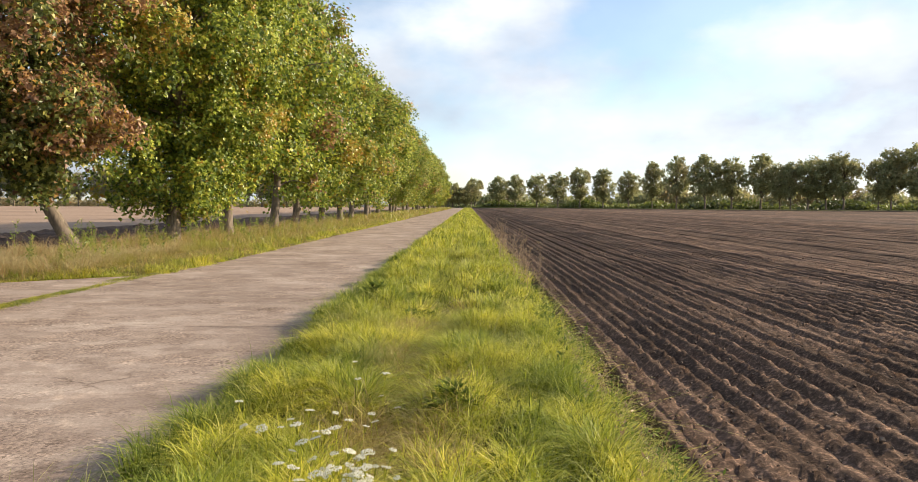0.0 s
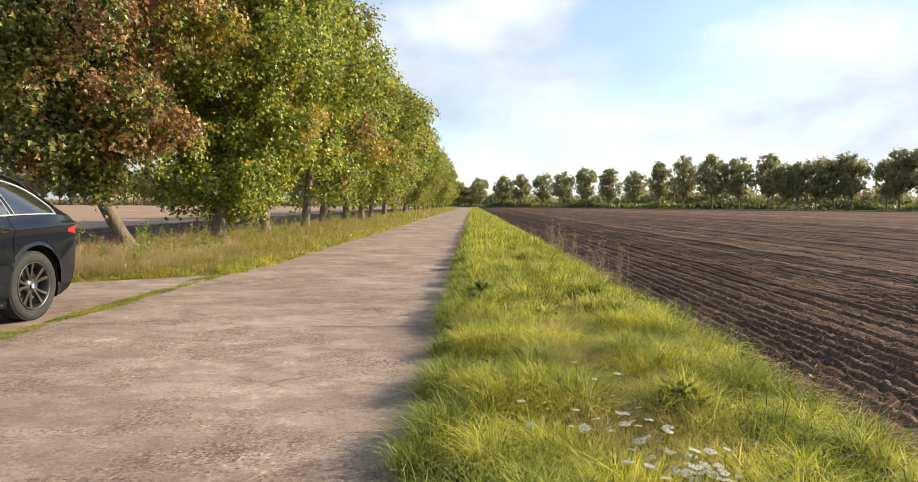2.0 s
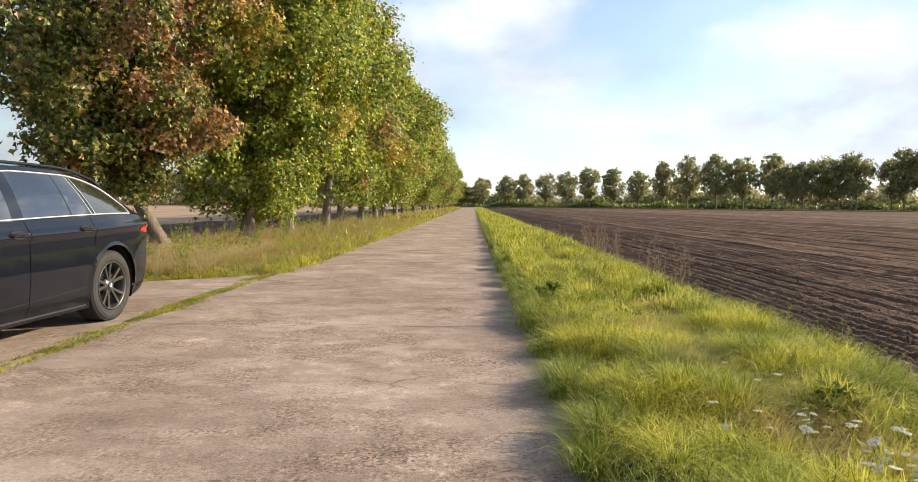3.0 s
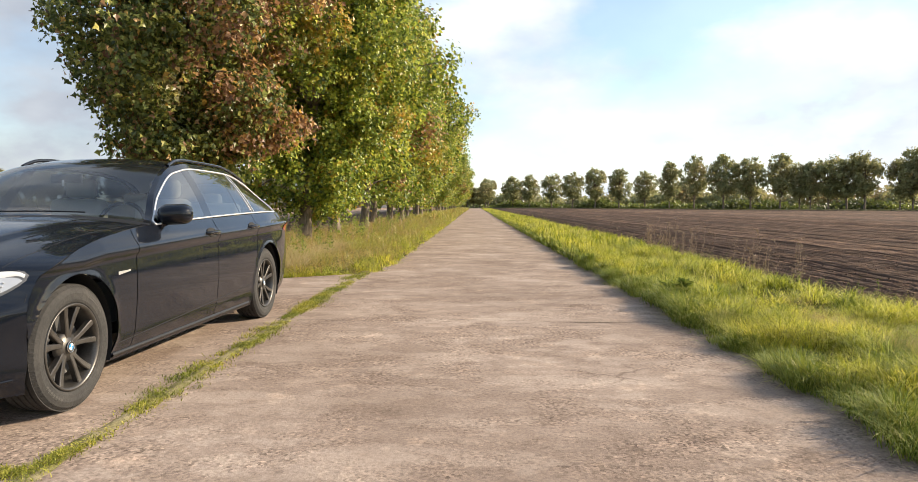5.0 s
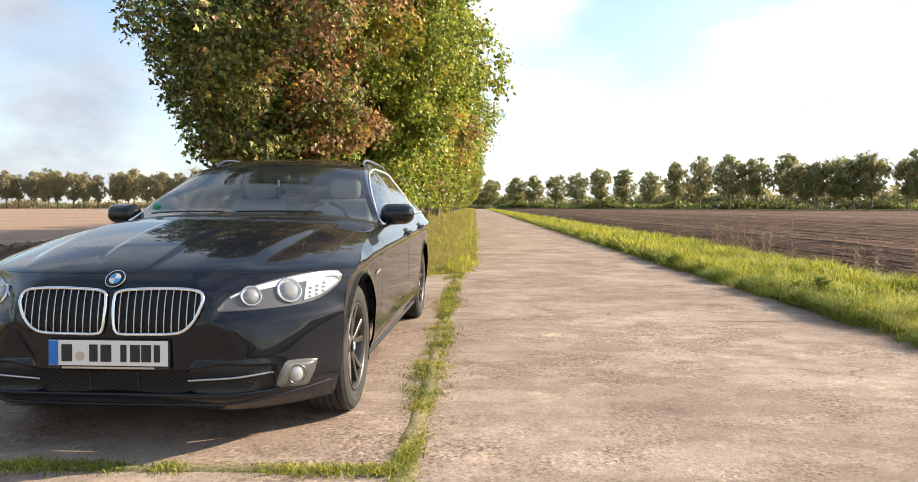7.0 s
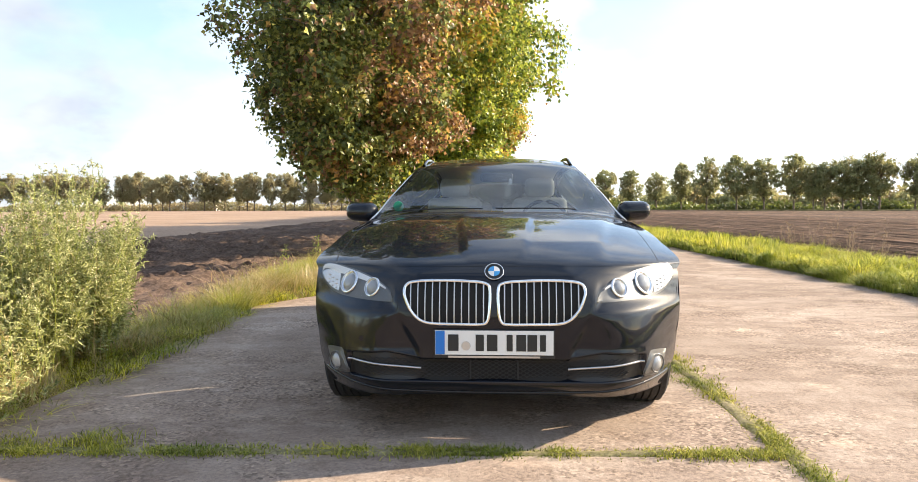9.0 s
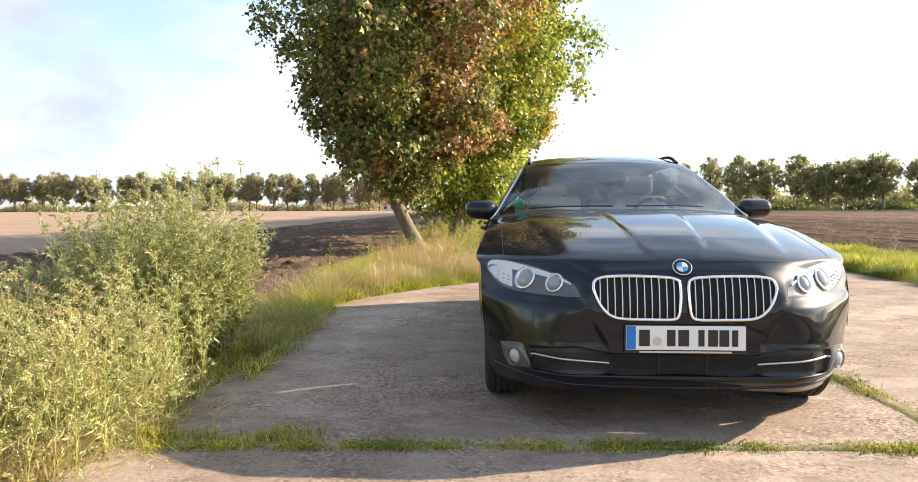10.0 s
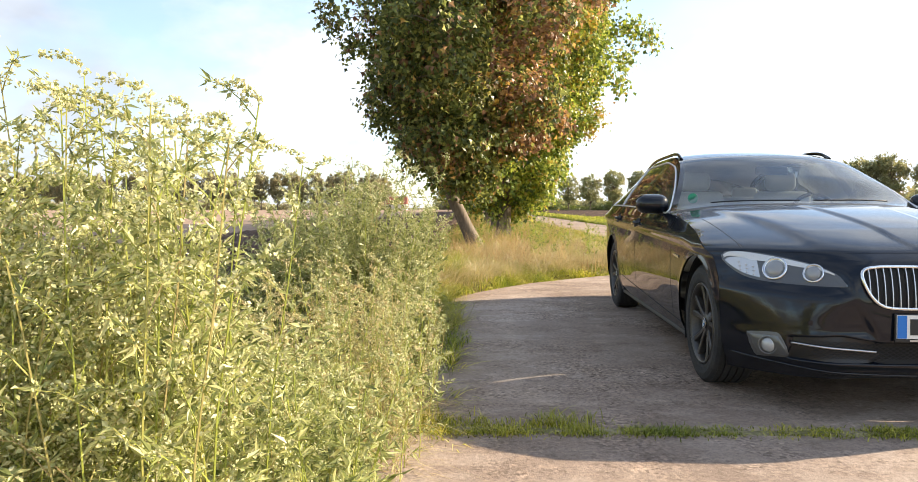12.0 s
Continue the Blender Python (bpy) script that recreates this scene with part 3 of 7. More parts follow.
def ragged_strip(name, a, b, half, seed, mat, label):
    """A low ragged ribbon of soil and moss over a joint between two points."""
    n = 260
    s = np.linspace(0, 1, n)
    cx, cy = a[0] + (b[0] - a[0]) * s, a[1] + (b[1] - a[1]) * s
    d = np.array([b[1] - a[1], a[0] - b[0]]) / math.hypot(b[0] - a[0], b[1] - a[1])
    at = cx + cy
    rows = []
    for k, side in enumerate((-1, -0.45, 0.45, 1)):
        w = side * half * (1 + 0.42 * sines(at, at * 0 + k // 2, 3.3, seed + k // 2) + 0.25 * sines(at, at * 0, 14, seed + 3 + k // 2))
        z = (0.009 + 0.004 * sines(at, at * 0, 9, seed + 6)) if k in (1, 2) else np.full(n, -0.004)
        rows.append(np.stack([cx + d[0] * w, cy + d[1] * w, z], -1))
    v = np.stack(rows, 1).reshape(-1, 3)
    return tagged(new(name, mesh_of(name, v, grid_faces(n, 4), mat, True)), label, "joint", kind="structure")


tagged(sheet("trim", np.linspace(ROAD_L - 0.12, ROAD_L + 0.16, 4), np.linspace(-10, 11.4, 60), lambda x, y: -0.005 + 0.003 * sines(x, y, 8, 44), JOINT_SOIL), "sandy soil filling the long joint", "joint", kind="structure")
tagged(sheet("trim", np.linspace(BAY_L, ROAD_L - 0.13, 40), np.linspace(CROSS - 0.1, CROSS + 0.1, 5), lambda x, y: -0.005 + 0.003 * sines(x, y, 8, 45), JOINT_SOIL), "sandy soil filling the cross joint", "joint", kind="structure")
ragged_strip("trim", (ROAD_L + 0.02, -3.0), (ROAD_L + 0.02, 11.4), 0.055, 801, JOINT_SOIL, "soil and moss in the long joint of the concrete")
ragged_strip("trim", (BAY_L - 0.05, CROSS), (ROAD_L - 0.1, CROSS), 0.035, 811, JOINT_SOIL, "soil and moss in the cross joint of the lay-by")
CRACK = plain("dark crack", (0.07, 0.058, 0.048), 0.95, spec=0.1)


def crack(a, b, half, seed):
    """A thin wandering crack with earth in it, from a to b."""
    n = 140
    s = np.linspace(0, 1, n)
    length = math.hypot(b[0] - a[0], b[1] - a[1])
    d = np.array([b[1] - a[1], a[0] - b[0]]) / length
    at = s * length
    wander = 0.05 * sines(at, at * 0, 2.2, seed) + 0.012 * sines(at, at * 0, 15, seed + 1)
    w = half * np.clip(0.75 + 0.7 * sines(at, at * 0, 6, seed + 2), 0.1, 1.6)
    cx, cy = a[0] + (b[0] - a[0]) * s + d[0] * wander, a[1] + (b[1] - a[1]) * s + d[1] * wander
    v = np.stack([np.stack([cx + k * d[0] * w, cy + k * d[1] * w, np.full(n, 0.0042)], -1) for k in (-1, 1)], 1).reshape(-1, 3)
    return tagged(new("trim", mesh_of("trim", v, grid_faces(n, 2), CRACK)), "thin earth-filled crack in the concrete", "crack", kind="structure")


crack((-4.3, 4.80), (-2.5, 4.12), 0.0028, 831)
crack((-4.5, 6.52), (-1.0, 6.50), 0.0045, 841)

# ---- trees ----
MAPLE = [(0, 0, 0), (0.50, 0.36, 0.10), (0.21, 0.56, 0.03), (0, 1.0, -0.10), (-0.21, 0.56, 0.03), (-0.50, 0.36, 0.10)]
MAPLE_F = [(0, 1, 2, 3), (0, 3, 4, 5)]
KITE = [(0, 0, 0), (0.42, 0.45, 0.08), (0, 1.0, 0), (-0.42, 0.45, 0.08)]
KITE_F = [(0, 1, 2, 3)]


def tree_parts(seed, height, radius, low, trunk_r, lean, boughs, twigs, per_twig, leaf, template, tfaces, bough_r=0.8, autumn=None, inner=0.35, skirt=0, crown_at=None, tilt=None, column=1.0):
    """Arrays of a broad-leaved tree: tapered trunk, limbs, and a crown of boughs, twigs and leaves; autumn(x, y, z) is each bough's share of turned leaves; column below 1 squares the crown's outline."""
    r = np.random.RandomState(seed)
    wood = Pile()
    zs = np.linspace(0, height * 0.82, 14)
    bow = 1 - np.exp(-zs / 2.2)
    to = np.clip((zs - 1.2) / 4, 0, 1)
    goal = crown_at or lean
    stem = np.stack([(lean[k] * bow) * (1 - to) + goal[k] * to + 0.05 * (np.sin(zs * 1.3 + seed) - math.sin(seed)) for k in (0, 1)] + [zs - 0.15], -1)
    if tilt:
        share = np.clip((zs - 1.6) / 4.0, 0, 1)
        for k in (0, 1):
            stem[:, k] = tilt[k] * np.minimum(zs, 2.4) * (1 - share) + goal[k] * share
    rad = trunk_r * (1 - 0.86 * (zs / zs[-1])) * (1 + 0.45 * np.exp(-zs * 4))
    wood.add(*tube(stem, rad, 12))
    crown_c = np.array([*(crown_at or lean), (height + low) / 2])
    half = (height - low) / 2
    u = r.normal(size=(boughs, 3))
    u /= np.linalg.norm(u, axis=1)[:, None]
    k = inner + (1.0 - inner) * r.rand(boughs) ** 0.45
    th = np.arctan2(u[:, 1], u[:, 0])
    lobe = np.minimum(1 + 0.10 * np.sin(th * 3 + seed) + 0.15 * r.normal(size=boughs), 1.22)
    taper = np.where(u[:, 2] < 0, 1.0 - 0.27 * np.abs(u[:, 2]) ** 1.4, 1.0 - 0.12 * u[:, 2])
    reach = (radius - bough_r * 0.55) * k * lobe * taper * np.hypot(u[:, 0], u[:, 1]) ** (column - 1)
    rel = np.stack([u[:, 0] * reach, u[:, 1] * reach, np.sign(u[:, 2]) * np.abs(u[:, 2]) ** 0.85 * (half - bough_r * 0.4) * k], -1)
    pos = crown_c + rel
    if skirt:
        a = r.rand(skirt) * 6.3
        low_rel = np.stack([np.cos(a) * radius * (0.1 + 0.4 * r.rand(skirt)), np.sin(a) * radius * (0.1 + 0.4 * r.rand(skirt)), -half + 0.85 + 0.9 * r.rand(skirt)], -1)
        rel = np.concatenate([rel, low_rel])
        boughs += skirt
        pos = crown_c + rel
    rb = bough_r * (0.65 + 0.65 * r.rand(boughs))
    for i in range(min(boughs, 60)):
        end = pos[i]
        h = np.clip((end[2] - low) / (height - low), 0.05, 0.85) * zs[-1] * 0.75 + 1.3
        start = np.array([np.interp(h, zs, stem[:, 0]), np.interp(h, zs, stem[:, 1]), h - 0.15])
        mid = (start + end) / 2 + np.array([0, 0, 0.25]) + r.normal(size=3) * 0.15
        s = np.linspace(0, 1, 7)[:, None]
        curve = (1 - s) ** 2 * start + 2 * s * (1 - s) * mid + s ** 2 * end
        wood.add(*tube(curve, np.linspace(trunk_r * 0.30, 0.014, 7), 5))
    nt = boughs * twigs
    wb = np.repeat(np.arange(boughs), twigs)
    d = r.normal(size=(nt, 3)) + rel[wb] / radius * 0.5
    d /= np.linalg.norm(d, axis=1)[:, None]
    tip = pos[wb] + d * (rb[wb] * (0.55 + 0.55 * r.rand(nt)))[:, None] * np.array([1, 1, 0.8])
    for i in r.choice(nt, min(nt, 220), replace=False):
        a = pos[wb[i]]
        wood.add(*tube(np.stack([a, (a + tip[i]) / 2 + [0, 0, 0.05], tip[i]]), [0.012, 0.008, 0.004], 4))
    which = np.repeat(np.arange(nt), per_twig)
    n = len(which)
    places = tip[which] + r.normal(size=(n, 3)) * np.array([0.115, 0.115, 0.15]) * (bough_r / 0.8) - np.array([0, 0, 0.06])
    normal = d[which] * 0.75 + np.array([0.12, 0.0, 0.45]) + r.normal(size=(n, 3)) * 0.6
    ax, ay, az = frames_of(normal, r)
    down = ay[:, 2] > 0.1
    ay[down] *= -1
    ax[down] *= -1
    s = (leaf * (0.55 + 0.8 * r.rand(n)))[:, None]
    v, f = strew(template, tfaces, places, ax * s, ay * s, az * s)
    share = autumn(rel / radius) if autumn else np.full(boughs, 0.08)
    turned = r.rand(nt) < share[wb]
    mixed_leaf = np.where(r.rand(n) < 0.09, ~turned[which], turned[which])
    return wood, (v, f, np.repeat(mixed_leaf.astype(int), len(tfaces)))


def tree(name, place, leaf_mats, label, group="", **shape):
    wood, crown = tree_parts(**shape)
    t = tagged(new(name), label, "tree", group)
    child("trunk", wood.mesh("trunk", BARK, True), t)
    child("crown", mesh_of("crown", crown[0], crown[1], leaf_mats, False, crown[2]), t)
    t.matrix_basis = pose(*place)
    return t


ROW = "roadside row of trees"


def sunny_side(rel):
    """Rust brown on the boughs towards the road and the front."""
    return np.clip(0.05 + np.clip((rel[:, 0] - 0.10 + 0.30 * rel[:, 1]) * 1.9, 0, 1) + 0.08 * np.sin(rel[:, 2] * 5 + rel[:, 1] * 4), 0.05, 0.76)


def patches(rel):
    return np.clip(0.04 + 0.6 * (np.sin(rel[:, 0] * 4 + rel[:, 2] * 3 + 1) > 0.90), 0, 1)


tree("maple_tree", (-7.92, 14.85, 0.02), [LEAF_A, LEAF_RUST], "leaning maple with green and rust brown autumn leaves", ROW, seed=3, height=9.8, radius=2.38, column=0.6, low=1.2, trunk_r=0.155,
     lean=(-0.95, -0.90), crown_at=(-0.30, -1.45), tilt=(-0.47, -0.16), boughs=124, twigs=16, per_twig=50, leaf=0.104, template=MAPLE, tfaces=MAPLE_F, bough_r=0.72, autumn=sunny_side, skirt=6)
tree("maple_tree", (-7.35, 18.0, 0.02), [LEAF_B, LEAF_GOLD], "maple with low hanging bright green and lime leaves", ROW, seed=4, height=10.4, radius=3.25, low=0.70, trunk_r=0.19,
     lean=(0.2, 0.2), boughs=135, twigs=16, per_twig=48, leaf=0.102, template=MAPLE, tfaces=MAPLE_F, bough_r=0.76, autumn=patches)
mids = []
for k, (y, leafs) in enumerate(((22.3, LEAF_B), (26.7, LEAF_C), (31.6, LEAF_B), (36.2, LEAF_C), (40.4, LEAF_B))):
    mids.append(tree("maple_tree", (-7.4 + 0.25 * math.sin(k * 2.1), y, 0.02), [leafs, LEAF_GOLD if k != 1 else LEAF_RUST], "maple with a full yellowish green crown and bare lower trunk", ROW, seed=10 + k,
                     height=10.3 + 0.5 * math.sin(k * 1.7), radius=3.45, low=1.15, trunk_r=0.18, lean=(0.1, 0), boughs=80, twigs=14, per_twig=32, leaf=0.142, template=KITE, tfaces=KITE_F, bough_r=0.9, autumn=patches))
for k in range(25):
    m = copy_thing(mids[(k * 3 + 1) % 5], pose(-7.4 + 0.3 * math.sin(k * 1.9), 45.2 + 5.0 * k, 0.0, 0, 0, 77 * k))
    m.scale = (1, 1, 0.96 + 0.13 * math.sin(k * 2.3))

# ---- far avenue beyond the right field ----
AVENUE = [(3.0, 297, 13.6), (13.0, 284, 13.3), (19.2, 275, 12.1), (26.8, 263, 13.7), (33.4, 252, 13.9), (39.5, 240, 13.3), (45.7, 230, 11.9), (51.8, 220, 10.9), (57.1, 211, 12.9),
          (61.6, 201, 13.9), (66.0, 190, 13.8), (71.8, 186, 12.6), (78.1, 182, 13.4), (81.7, 179, 11.0), (83.5, 177, 11.3), (87.1, 175, 12.3), (90.1, 172, 12.6), (92.7, 169, 12.9),
          (99.5, 166, 11.9), (101.3, 164, 13.2), (105.3, 160, 14.6), (110.0, 157, 14.5), (115.0, 153, 14.7)]
far_kinds = []
for k in range(5):
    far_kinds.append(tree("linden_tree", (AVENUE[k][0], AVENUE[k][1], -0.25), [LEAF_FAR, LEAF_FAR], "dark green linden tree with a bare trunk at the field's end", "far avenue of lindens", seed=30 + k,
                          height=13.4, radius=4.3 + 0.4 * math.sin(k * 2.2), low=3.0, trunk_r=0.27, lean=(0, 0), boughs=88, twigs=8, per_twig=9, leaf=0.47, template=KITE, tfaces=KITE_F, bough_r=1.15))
for k, (x, y, h) in enumerate(AVENUE[5:]):
    c = copy_thing(far_kinds[(k * 2 + k // 3) % 5], pose(x, y, -0.25, 0, 0, 71 * k))
    h *= 1.13
    c.scale = (h / 13.4 * (0.86 + 0.12 * math.sin(k * 1.3)), h / 13.4 * (0.86 + 0.10 * math.sin(k * 1.3)), h / 13.4)
# olive brown leaves, paler still: the far row's haze is in their colour
LEAF_HAZY = foliage("hazy olive brown linden leaves", [(0.0, (0.29, 0.29, 0.16)), (0.6, (0.41, 0.39, 0.21)), (1.0, (0.50, 0.45, 0.26))],
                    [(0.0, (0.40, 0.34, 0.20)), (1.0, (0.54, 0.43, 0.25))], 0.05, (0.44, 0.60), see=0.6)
hazy_crowns = {}
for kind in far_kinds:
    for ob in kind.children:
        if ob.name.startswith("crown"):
            hazy_crowns[ob.data.name] = ob.data.copy()
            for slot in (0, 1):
                hazy_crowns[ob.data.name].materials[slot] = LEAF_HAZY
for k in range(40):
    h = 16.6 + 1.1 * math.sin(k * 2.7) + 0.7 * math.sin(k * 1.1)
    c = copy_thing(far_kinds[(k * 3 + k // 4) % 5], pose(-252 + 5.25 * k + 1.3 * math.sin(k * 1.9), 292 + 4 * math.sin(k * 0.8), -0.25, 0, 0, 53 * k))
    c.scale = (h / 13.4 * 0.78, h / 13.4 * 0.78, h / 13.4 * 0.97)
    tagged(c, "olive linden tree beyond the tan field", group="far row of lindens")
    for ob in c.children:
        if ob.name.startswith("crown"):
            ob.data = hazy_crowns[ob.data.name]
for k in range(9):
    c = copy_thing(far_kinds[k % 5], pose(-17 + 2.3 * k, 262 + 9 * math.sin(k * 2.0), -0.25, 0, 0, 31 * k))
    c.scale = (0.8, 0.8, 0.66 + 0.1 * math.sin(k * 1.7))
    tagged(c, "dark tree in the wood where the road ends", group="wood at the road's end")

HEDGE_LEAF = foliage("far hedge leaves", [(0.0, (0.12, 0.15, 0.03)), (0.6, (0.21, 0.25, 0.055)), (1.0, (0.29, 0.30, 0.08))], [(0.0, (0.05, 0.07, 0.02)), (1.0, (0.11, 0.13, 0.04))], 0.035, (0.45, 0.6))


def hedge(name, line, height, depth, n, seed, mat, label, leaf=0.55):
    """A far strip of bushes along a line of (x, y), uneven along its top."""
    r = np.random.RandomState(seed)
    p = np.asarray(line, float)
    s = np.concatenate([[0], np.cumsum(np.hypot(*np.diff(p, axis=0).T))])
    at = r.rand(n) * s[-1]
    x, y = np.interp(at, s, p[:, 0]) + r.normal(size=n) * depth * 0.3, np.interp(at, s, p[:, 1]) + r.normal(size=n) * depth
    top = height * np.clip(0.62 + 0.42 * sines(at, at * 0, 0.22, seed) + 0.2 * sines(at, at * 0, 0.9, seed + 1), 0.12, 1.5)
    z = -0.3 + top * r.rand(n) ** 0.8
    ax, ay, az = frames_of(r.normal(size=(n, 3)) + [0, -0.4, 0.5], r)
    k = (leaf * (0.6 + 0.8 * r.rand(n)))[:, None]
    v, f = strew(KITE, KITE_F, np.stack([x, y, z], -1), ax * k, ay * k, az * k)
    return tagged(new(name, mesh_of(name, v, f, mat)), label, "hedge", kind="stuff")


hedge("far_hedge", [(-4, 310), (30, 268), (60, 214), (90, 182), (135, 150)], 3.0, 3.0, 24000, 61, HEDGE_LEAF, "low bright green bushes behind the far avenue", 0.7)
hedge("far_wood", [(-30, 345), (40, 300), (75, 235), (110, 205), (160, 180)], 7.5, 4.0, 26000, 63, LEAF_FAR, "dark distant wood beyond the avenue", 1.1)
hedge("far_hedge", [(-330, 305), (-240, 302), (-150, 300), (-50, 300)], 5.0, 3.0, 22000, 65, LEAF_HAZY, "dark hedge beneath the far row of trees", 0.8)
far_bank = tagged(sheet("far_bank", np.linspace(-10, 140, 60), np.linspace(0, 6, 4), lambda x, y: 0.05 + 0.5 * np.sin(y / 6 * 3.14) - 0.3, TURF), "grassy bank at the end of the field", "bank", kind="structure")
for v in far_bank.data.vertices:
    v.co.y += np.interp(v.co.x, [-10, 3, 34, 66, 90, 140], [310, 290, 246, 186, 168, 140])

ROOF_RED = surface("red roof tiles", (0.24, 0.07, 0.045), (0.33, 0.11, 0.07), 0.8, 0.8, 0.2)
ROOF_GREY = surface("grey roof", (0.16, 0.155, 0.15), (0.24, 0.23, 0.22), 0.8, 0.8, 0.2)
RENDER_WHITE = surface("white plaster", (0.66, 0.64, 0.60), (0.78, 0.76, 0.72), 0.6, 0.9, 0.1)
PANE = plain("dark window pane", (0.03, 0.035, 0.04), 0.1)


def house(x, y, w, d, h, roof_h, roof_mat, label):
    t = tagged(new("house"), label, "house", "far village")
    part("wall", box_bm(0, 0, h / 2, w, d, h), RENDER_WHITE, t)
    v = [(-w / 2 - .4, -d / 2 - .5, h - .15), (w / 2 + .4, -d / 2 - .5, h - .15), (w / 2 + .4, d / 2 + .5, h - .15), (-w / 2 - .4, d / 2 + .5, h - .15), (-w / 2 - .4, 0, h + roof_h), (w / 2 + .4, 0, h + roof_h)]
    child("roof", mesh_of("roof", np.array(v), [np.array([(0, 1, 5, 4), (2, 3, 4, 5), (0, 3, 2, 1)]), np.array([(0, 4, 3), (1, 2, 5)])], roof_mat), t)
    for k in range(int(w // 3)):
        part("window", box_bm(-w / 2 + 1.6 + k * 3, -d / 2 - 0.02, h * 0.55, 1.1, 0.08, 1.3), PANE, t)
    t.matrix_basis = pose(x, y, -0.35)


house(-131, 312, 12, 9, 3.2, 3.2, ROOF_GREY, "white house with a grey gable roof among far trees")
house(-80, 312, 10, 8, 2.8, 3.6, ROOF_GREY, "small white house with a steep grey roof")
house(-66, 316, 16, 9, 4.0, 2.0, ROOF_GREY, "long white building behind the trees")
house(-47, 312, 12, 8, 3.0, 3.4, ROOF_RED, "white house with a red tiled roof")

# ---- the estate car ----
def metallic_paint(name):
    m, t = tree_of(name)
    b = put(t, "ShaderNodeBsdfPrincipled", Roughness=0.38, Metallic=0.0)
    b.inputs["Specular IOR Level"].default_value = 0.05
    flake = noise_of(t, 900, 2.0)
    dust_sheen = noise_of(t, 3.0, 6.0)
    t.links.new(ramp(t, flake.outputs["Fac"], [(0.35, (0.003, 0.0045, 0.008)), (0.7, (0.008, 0.011, 0.019))]), b.inputs["Base Color"])
    b.inputs["Coat Weight"].default_value = 1.0
    b.inputs["Coat IOR"].default_value = 1.43
    haze = ramp(t, dust_sheen.outputs["Fac"], [(0.4, (0.008, 0.008, 0.008)), (0.8, (0.035, 0.035, 0.035))])
    t.links.new(haze, b.inputs["Coat Roughness"])
    finish(t, b.outputs[0])
    return m


PAINT = metallic_paint("black car paint")
TRIM_BLACK = plain("black plastic", (0.012, 0.012, 0.013), 0.45)
GLOSS_BLACK = plain("gloss black trim", (0.008, 0.008, 0.009), 0.12, coat=0.6)
NET_BLACK = plain("matt black net", (0.035, 0.035, 0.036), 0.8, spec=0.2)
CAVITY = plain("dark cavity", (0.006, 0.006, 0.006), 0.8)
CHROME = plain("chrome", (0.82, 0.82, 0.82), 0.12, 1.0)
SILVER = plain("bright satin trim", (0.80, 0.80, 0.80), 0.30, 0.45)
SATIN = plain("satin aluminium", (0.55, 0.55, 0.56), 0.3, 1.0)
ALLOY = surface("grey wheel alloy", (0.07, 0.066, 0.062), (0.115, 0.108, 0.10), 9.0, 0.38, 0.15, metal=0.7)
RUBBER = surface("tyre rubber", (0.020, 0.020, 0.020), (0.042, 0.040, 0.038), 7.0, 0.85, 0.3, 0.3, fine_scale=60)
TYRE_MARK = plain("tyre wall marks", (0.075, 0.072, 0.068), 0.8, spec=0.2)
GLASS = glazing("tinted car glass", (0.62, 0.68, 0.71), 1.0, 1.95, 0.018)
SIDE_GLASS = glazing("side window glass", (0.34, 0.38, 0.39), 1.0, 3.3, 0.02)
REAR_GLASS = glazing("dark rear glass", (0.08, 0.085, 0.09), 1.0, 1.7, 0.02)
LENS = glazing("clear lamp cover", (0.95, 0.96, 0.97), 0.20)
DASH = plain("dark grey soft plastic", (0.05, 0.05, 0.052), 0.8)
BOWL = plain("lamp reflector", (0.16, 0.165, 0.17), 0.30, 0.6)
LAMP_GREY = plain("lamp housing grey", (0.115, 0.117, 0.12), 0.35, 0.3)
PROJECTOR = plain("projector lens", (0.24, 0.25, 0.26), 0.06, 0.0, 1.0)
RED_LENS = plain("red lamp lens", (0.42, 0.012, 0.015), 0.12, coat=1.0)
FOG = plain("fog lamp lens", (0.38, 0.39, 0.40), 0.15, 0.2, coat=1.0)
CELL = plain("lamp cell", (0.58, 0.59, 0.60), 0.2, 0.4, coat=1.0)
BROW = plain("frosted lamp strip", (0.66, 0.67, 0.68), 0.3, coat=0.5)
SEAT = surface("beige leather", (0.56, 0.52, 0.45), (0.66, 0.61, 0.53), 6.0, 0.6, 0.1)
PLATE_WHITE = plain("plate white", (0.74, 0.74, 0.72), 0.4)
PLATE_BLUE = plain("plate blue", (0.01, 0.16, 0.55), 0.4)
INK = plain("plate black", (0.015, 0.015, 0.015), 0.5)
BADGE_BLUE = plain("badge blue", (0.05, 0.30, 0.62), 0.2, coat=1.0)
GREEN_STICKER = plain("green sticker", (0.02, 0.30, 0.16), 0.5)


